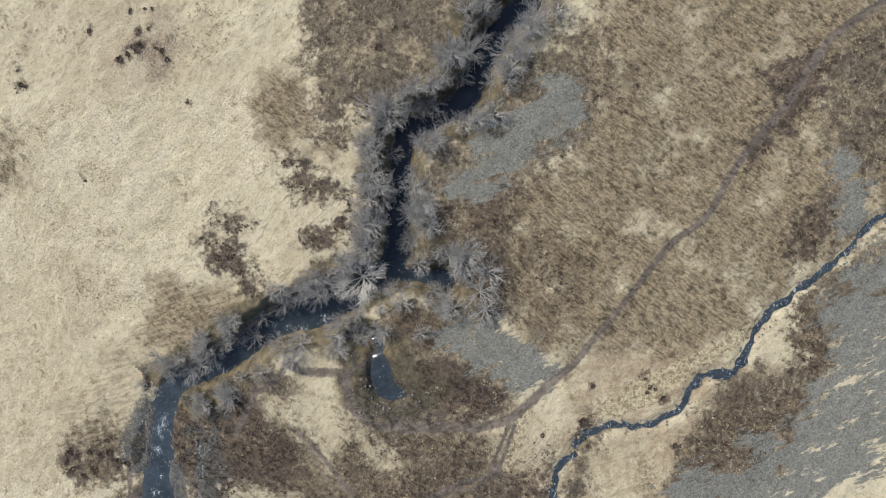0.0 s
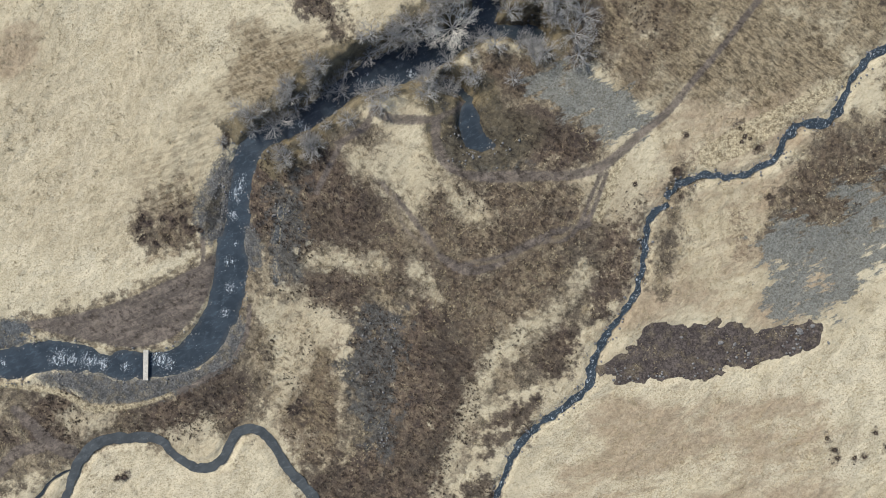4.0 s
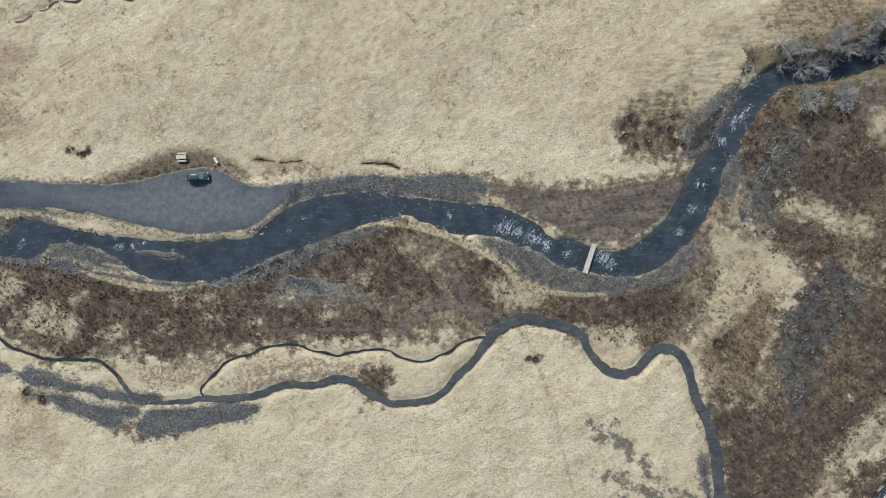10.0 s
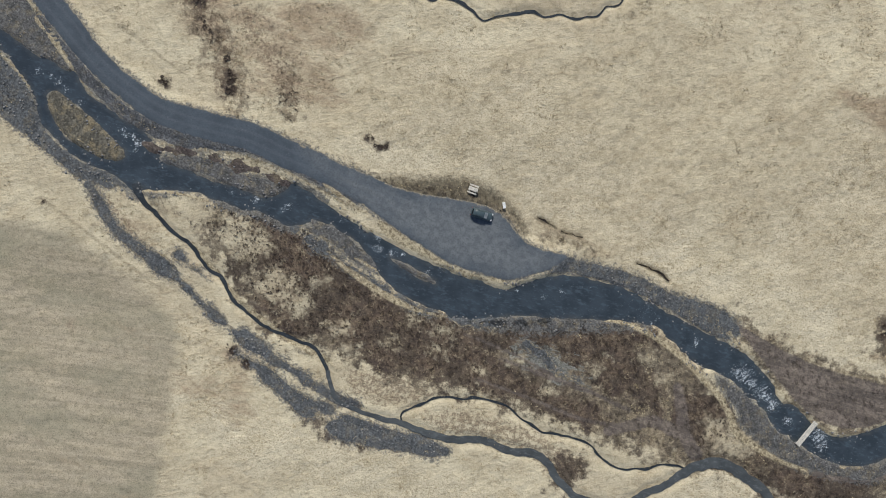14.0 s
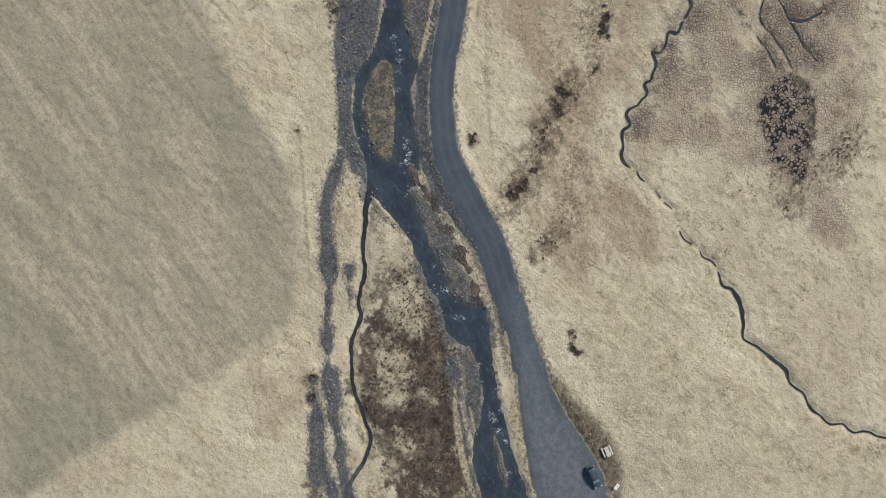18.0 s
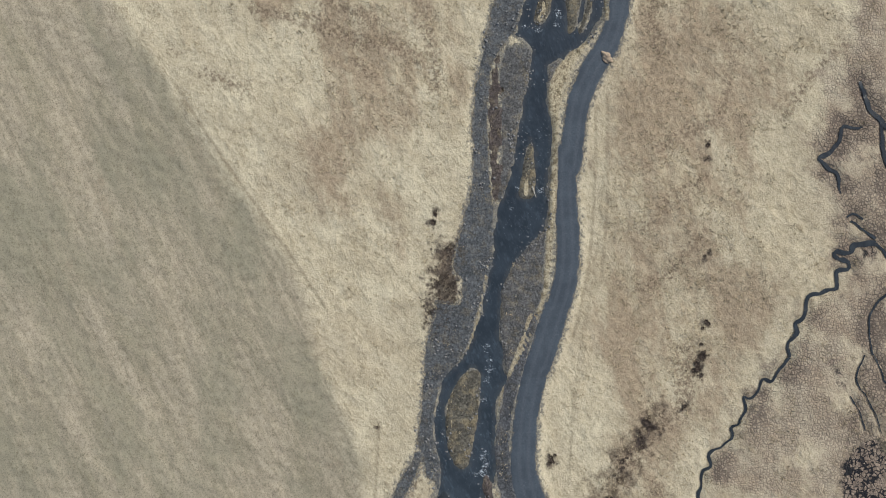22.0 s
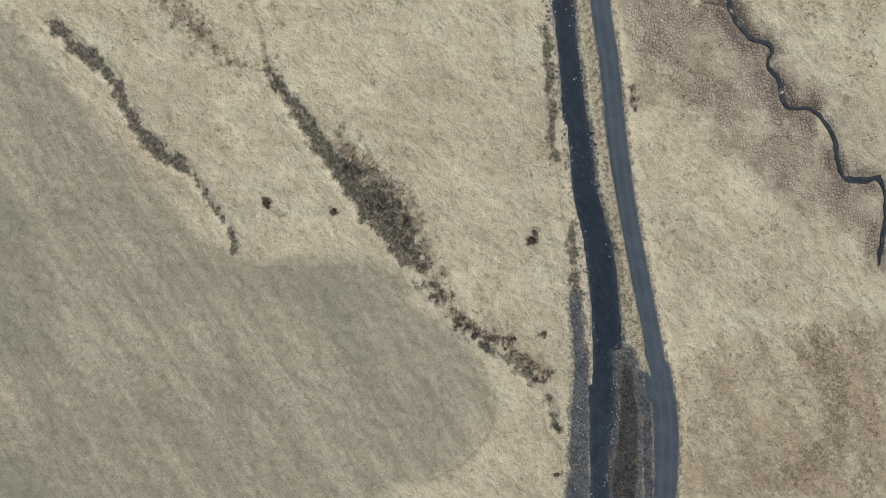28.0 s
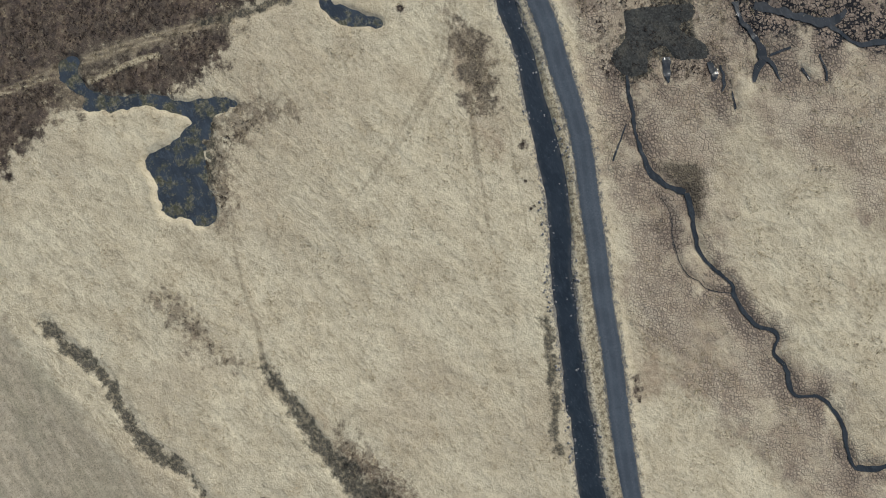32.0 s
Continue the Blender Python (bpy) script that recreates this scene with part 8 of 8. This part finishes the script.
def parked_car():
    z = height(-67.1, 10.6) + 0.07
    car = tagged(new("parked_car"), "dark slate estate car parked on the gravel lay-by", "car")
    car.matrix_world = pose(-67.0, 10.5, z, 0, 0, 12)
    part("body", shell([ring(-2.28, 0.72, 0.42, 0.78), ring(-2.2, 0.84, 0.3, 0.95), ring(-1.5, 0.92, 0.24, 0.98), ring(0, 0.93, 0.22, 0.96),
                        ring(1.2, 0.92, 0.22, 0.93), ring(1.9, 0.88, 0.26, 0.84), ring(2.2, 0.78, 0.34, 0.72), ring(2.3, 0.62, 0.42, 0.62)]), PAINT, car)
    cabin = part("cabin", shell([ring(-2.05, 0.7, 0.9, 1.02, 0.05), ring(-1.75, 0.7, 0.9, 1.42, 0.1), ring(-0.9, 0.71, 0.9, 1.5, 0.1),
                                 ring(0.1, 0.7, 0.9, 1.48, 0.1), ring(0.5, 0.69, 0.9, 1.4, 0.1), ring(1.25, 0.66, 0.88, 0.97, 0.04)]), PAINT, car)

    def pane(name, corners, mat):
        bm = bmesh.new()
        bm.faces.new([bm.verts.new(c) for c in corners])
        bmesh.ops.solidify(bm, geom=bm.faces[:], thickness=0.012)
        part(name, bm, mat, cabin)

    pane("windscreen", [(0.56, -0.58, 1.395), (0.56, 0.58, 1.395), (1.2, 0.62, 1.0), (1.2, -0.62, 1.0)], CLEAR)
    pane("rear_window", [(-1.82, 0.56, 1.38), (-1.82, -0.56, 1.38), (-2.07, -0.6, 1.04), (-2.07, 0.6, 1.04)], GLASS)
    for s in (-1, 1):
        pane("side_window", [(-1.65, s * 0.705, 1.02), (-0.25, s * 0.715, 1.02), (-0.25, s * 0.69, 1.36), (-1.6, s * 0.69, 1.36)], GLASS)
        pane("side_window", [(-0.15, s * 0.715, 1.02), (0.95, s * 0.695, 1.02), (0.45, s * 0.685, 1.34), (-0.15, s * 0.69, 1.36)], GLASS)
        part("roof_rail", box(1.9, 0.035, 0.04, (-0.75, s * 0.58, 1.53), 0.01), BLACK, car)
        part("mirror", box(0.14, 0.2, 0.13, (0.75, s * 1.0, 1.0), 0.03), PAINT, car)
        part("headlight", box(0.22, 0.32, 0.12, (2.14, s * 0.6, 0.7), 0.03), LENS, car)
        part("tail_light", box(0.1, 0.2, 0.22, (-2.2, s * 0.7, 0.82), 0.03), RED, car)
        for x in (-1.4, 1.42):
            tyre = part("tyre", tube(0.33, 0.33, 0.22, (x, s * 0.83, 0.33), Euler((math.pi / 2, 0, 0)).to_matrix().to_4x4(), 24), RUBBER, car)
            part("rim", tube(0.21, 0.21, 0.23, (x, s * 0.835, 0.33), Euler((math.pi / 2, 0, 0)).to_matrix().to_4x4(), 16), ALLOY, tyre)


def picnic_table():
    z = height(-71.0, 14.1)
    t = tagged(new("picnic_table"), "pale weathered wooden picnic table with two fixed benches", "picnic table")
    t.matrix_world = pose(-71.0, 14.1, z, 0, 0, 9)
    for k in range(5):
        part("top_board", box(1.95, 0.145, 0.04, (0, -0.31 + k * 0.155, 0.74), 0.008), PLANK, t)
    for s in (-1, 1):
        for k in range(2):
            part("bench_board", box(1.95, 0.14, 0.04, (0, s * (0.72 + 0.15 * k), 0.44), 0.008), PLANK, t)
        part("crossbar", box(0.08, 1.76, 0.09, (s * 0.65, 0, 0.37), 0.01), PLANK, t)
        part("top_bearer", box(0.07, 0.74, 0.08, (s * 0.65, 0, 0.68), 0.01), PLANK, t)
        for q in (-1, 1):
            part("leg", box(0.07, 0.09, 0.86, (s * 0.65, q * 0.48, 0.34), 0.01, Euler((q * 0.42, 0, 0)).to_matrix().to_4x4()), PLANK, t)


def information_board():
    z = height(-63.9, 14.4)
    white = plain_material("white_sign_panel", (0.8, 0.8, 0.78), 0.5, 0.04)
    grey = plain_material("faded_print", (0.5, 0.52, 0.52), 0.6, 0.1)
    b = tagged(new("information_board"), "white slanted information board on two wooden posts", "sign")
    b.matrix_world = pose(-63.9, 14.4, z, 0, 0, -52)
    tilt = Euler((0.55, 0, 0)).to_matrix().to_4x4()
    part("panel", box(1.25, 0.62, 0.03, (0, 0, 0.95), 0.006, tilt), white, b)
    for k in range(3):
        part("print_bar", box(0.9 - 0.2 * k, 0.04, 0.006, (-0.1 * k, 0.15 - 0.13 * k, 0.972 + (0.15 - 0.13 * k) * math.tan(0.55)), 0, tilt), grey, b)
    for x in (-0.5, 0.5):
        part("post", box(0.09, 0.09, 1.0, (x, 0, 0.44), 0.01), PLANK, b)


parked_car()
picnic_table()
information_board()


def earth_mound():
    """A small heap of tipped earth at the edge of the track."""
    rs = np.random.RandomState(8)
    bm = bmesh.new()
    bmesh.ops.create_icosphere(bm, subdivisions=4, radius=1)
    for q in bm.verts:
        k = 1 + 0.25 * rolling(np.array([q.co.x * 3 + 50]), np.array([q.co.y * 3 + q.co.z * 2 + 50]), 1.0, 88)[0] + 0.05 * rs.rand()
        q.co = Vector((q.co.x * 1.35 * k, q.co.y * 0.8 * k, max(q.co.z, -0.2) * 0.55 * k))
    mound = part("earth_mound", bm, plain_material("tipped_earth", (0.36, 0.28, 0.2), 0.95, 0.3, 0.25))
    mound.matrix_world = pose(-211.9, 19.1, height(-211.9, 19.1), 0, 0, 40)
    tagged(mound, "low heap of pale brown earth tipped beside the track", "mound")


def driftwood(x, y, turn, length):
    log = part("driftwood", tube(0.09, 0.05, length, (0, 0, 0), Euler((0, math.pi / 2, 0)).to_matrix().to_4x4(), 7), PLANK)
    log.matrix_world = pose(x, y, height(x, y) + 0.35, 0, 4, turn)
    tagged(log, "bleached driftwood pole stranded on a gravel islet", "driftwood")


earth_mound()
driftwood(-187.4, 3.1, 15, 2.2)


# ---- bare trees and low shrubs ----
def branches(rs, reach, thick, forks):
    """A bare crown as one mesh: limbs that fork three times and thin out, spread more wide than high."""
    bm = bmesh.new()

    def limb(a, way, length, r, level):
        p, bends = a, 2 if level else 3
        for k in range(bends):
            q = p + way * (length / bends)
            side = way.orthogonal().normalized()
            up = way.cross(side)
            r2 = r * 0.8
            sides = 3 if level else 5
            va = [bm.verts.new(p + (side * math.cos(6.283 * i / sides) + up * math.sin(6.283 * i / sides)) * r) for i in range(sides)]
            vb = [bm.verts.new(q + (side * math.cos(6.283 * i / sides) + up * math.sin(6.283 * i / sides)) * r2) for i in range(sides)]
            for i in range(sides):
                bm.faces.new((va[i], va[(i + 1) % sides], vb[(i + 1) % sides], vb[i]))
            p, r = q, r2
            way = (way + Vector((rs.uniform(-1, 1), rs.uniform(-1, 1), rs.uniform(-0.5, 0.6))) * 0.22).normalized()
            if level < 3:
                for _ in range(forks if k == bends - 1 else forks - 1):
                    turn = (way + Vector((rs.uniform(-1, 1), rs.uniform(-1, 1), rs.uniform(-0.4, 0.7))) * 0.75).normalized()
                    limb(p, turn, length * rs.uniform(0.45, 0.7), r * 0.62, level + 1)

    for k in range(9):
        a = k * 0.7 + rs.uniform(-0.3, 0.3)
        lean = rs.uniform(0.35, 0.95)
        limb(Vector((0, 0, 0.3)), Vector((math.cos(a), math.sin(a), 1.25 - lean)).normalized(), reach * rs.uniform(0.45, 0.62), thick, 0)
    return bm


def bare_tree(rs, reach, thick, label, forks=3):
    t = tagged(new("bare_tree"), label, "tree", "trees of the ravine")
    part("trunk", tube(thick * 2.2, thick * 1.4, 0.9, (0, 0, 0.05), None, 8), BARK, t)
    part("crown", branches(rs, reach, thick, forks), BARK, t)
    return t


rs = random.Random(11)
WHITE_BARK = plain_material("silver_white_bark", (0.78, 0.75, 0.69), 0.8, 0.15)
kinds = [bare_tree(rs, 1.0, 0.024, "leafless grey-white birch shrub on the ravine edge") for _ in range(4)]
spots = [s for some in PLAN["shrubs"] for s in some]
for n_, (x, y, r) in enumerate(spots):
    t = kinds[n_] if n_ < 4 else copy_thing(kinds[n_ % 4], Matrix())
    s = r * 1.2
    t.matrix_world = Matrix.LocRotScale((x, y, height(x, y) - 0.1), Euler((0, 0, n_ * 2.4)), (s, s, s))
BARK = WHITE_BARK
big = bare_tree(random.Random(4), 1.0, 0.015, "large silver-white leafless birch leaning over the ravine", 4)
big.matrix_world = Matrix.LocRotScale((87.7, 59.6, height(87.7, 59.6) - 0.1), Euler((0, 0, 1.0)), (6.4, 6.4, 6.4))
# smaller ones of the same kind fill both rims of the ravine
POOL_AT = (88.6, 37.1)
rs = np.random.RandomState(19)
x, y = rs.uniform(20, 170, 60000), rs.uniform(20, 160, 60000)
keep = np.nonzero((sample(river_edge, x, y) < 0.0) & (sample(river_edge, x, y) > -4.5) & (hill(x, y) > 4.5) & (np.hypot(x - POOL_AT[0], y - POOL_AT[1]) > 11))[0][:170]
for k, n_ in enumerate(keep):
    t = copy_thing(kinds[k % 4], Matrix())
    s = rs.uniform(1.6, 3.2)
    t.matrix_world = Matrix.LocRotScale((x[n_], y[n_], height(x[n_], y[n_]) - 0.1), Euler((0, 0, k * 2.1)), (s, s, s))


def low_shrub(seed):
    q = np.random.RandomState(seed)
    v, f = tuft_shape(q, 80, 1.15, 0.5, 0.12)
    mesh = bpy.data.meshes.new("low_shrub")
    mesh.from_pydata(v.tolist(), [], f.tolist())
    mesh.materials.append(HEATHER)
    return tagged(new("low_shrub", mesh), "small dark brown shrub standing out of the pale grass", "shrub", "dark shrubs")


first = [low_shrub(k) for k in range(4)]
spots = [s for some in PLAN["bush"] for s in some]
for n_, (x, y, r) in enumerate(spots):
    t = first[n_] if n_ < 4 else copy_thing(first[n_ % 4], Matrix())
    t.matrix_world = Matrix.LocRotScale((x, y, height(x, y)), Euler((0, 0, n_ * 1.7)), (r * (0.7 + 0.35 * ((n_ * 7) % 5) / 4), r * (0.6 + 0.4 * ((n_ * 3) % 7) / 6), r * 0.7))


def boulder(seed):
    v, f = stone_shape(np.random.RandomState(seed))
    mesh = bpy.data.meshes.new("boulder")
    mesh.from_pydata(v.tolist(), [], f.tolist())
    mesh.materials.append(ROCK)
    return tagged(new("boulder", mesh), "rounded grey boulder lying in the mud", "boulder", "boulders")


for n_, (x, y, r) in enumerate(s for some in PLAN["rocks"] for s in some):
    boulder(n_).matrix_world = Matrix.LocRotScale((x, y, height(x, y) + 0.1), Euler((0, 0, n_)), (r, r * 0.7, r * 0.6))

# ---- what nobody could count ----
rs = np.random.RandomState(77)
n_ = 420000
x, y = rs.uniform(-410, 225, n_), rs.uniform(-100, 138, n_)
dry = (sample(river_edge, x, y) < -0.6) & (sample(pond, x, y) < -0.6) & (sample(road, x, y) < -0.4)
patchy = 5 * (0.5 * rolling(x, y, 2.6, 51) + 0.35 * rolling(x, y, 1.1, 52) + 0.3 * rolling(x, y, 7, 53))
dark = dry & (np.maximum(sample(heath, x, y), sample(scrub, x, y) - 1.6) + patchy * 0.75 > 0.7) & (sample(straw, x, y) < 0) & (sample(grey, x, y) < 0.5) & (sample(bare, x, y) < -0.3)
pick = np.nonzero(dark)[0][:60000]
q = np.random.RandomState(3)
clumps = [tuft_shape(q, 9, 0.5, 0.4, 0.13) for _ in range(6)]
tagged(strew("heather", clumps, x[pick], y[pick], heights(x[pick], y[pick]), rs.uniform(0.25, 0.8, len(pick)), HEATHER, 1), "low dark brown heather clumps on the heath", "heather", kind="stuff")
cut = np.clip(sample(field, x, y), -2, 2) < 0
pale = dry & ~dark & cut & (sample(grey, x, y) < 0.3) & (sample(bare, x, y) < -0.4) & (sample(peat, x, y) < -0.4) & (rolling(x, y, 3.5, 61) + 0.6 * rolling(x, y, 1.2, 62) + 0.25 * np.clip(np.maximum(sample(russet, x, y), sample(scrub, x, y)), -1, 2) > 0.25)
pick = np.nonzero(pale)[0][:75000]
tufts = [tuft_shape(q, 6, 0.45, 0.3, 0.09) for _ in range(6)]
tagged(strew("grass_tussocks", tufts, x[pick], y[pick], heights(x[pick], y[pick]), rs.uniform(0.35, 1.0, len(pick)), STRAW, 2), "straw-coloured tussocks of dry grass", "grass", kind="stuff")
stones = [stone_shape(q) for _ in range(5)]
n_ = 160000
x, y = rs.uniform(-410, 225, n_), rs.uniform(-100, 138, n_)
edge = sample(river_edge, x, y)
brook = sample(lively_brook, x, y)
shore = ((brook > -0.7) & (brook < 0.35)) | ((edge > -1.4) & (edge < 1.2) & (rolling(x, y, 5, 71) + 0.5 * rolling(x, y, 1.5, 72) > 0.1)) | ((edge > 0) & (sample(rapid, x, y) > 0.6)) | ((sample(ash, x, y) > 0.3) & (rolling(x, y, 2, 74) > 0.2)) | ((sample(mud, x, y) > 0.6) & (rolling(x, y, 3.5, 75) > 0.0)) | ((sample(strip, x, y) > 0) & (rolling(x, y, 2, 73) > 0.4))
pick = np.nonzero(shore)[0][:18000]
tagged(strew("river_stones", stones, x[pick], y[pick], heights(x[pick], y[pick]) + 0.1, rs.uniform(0.07, 0.3, len(pick)) ** 1.0, ROCK, 4), "grey stones and cobbles along the river margins", "stones", kind="stuff")
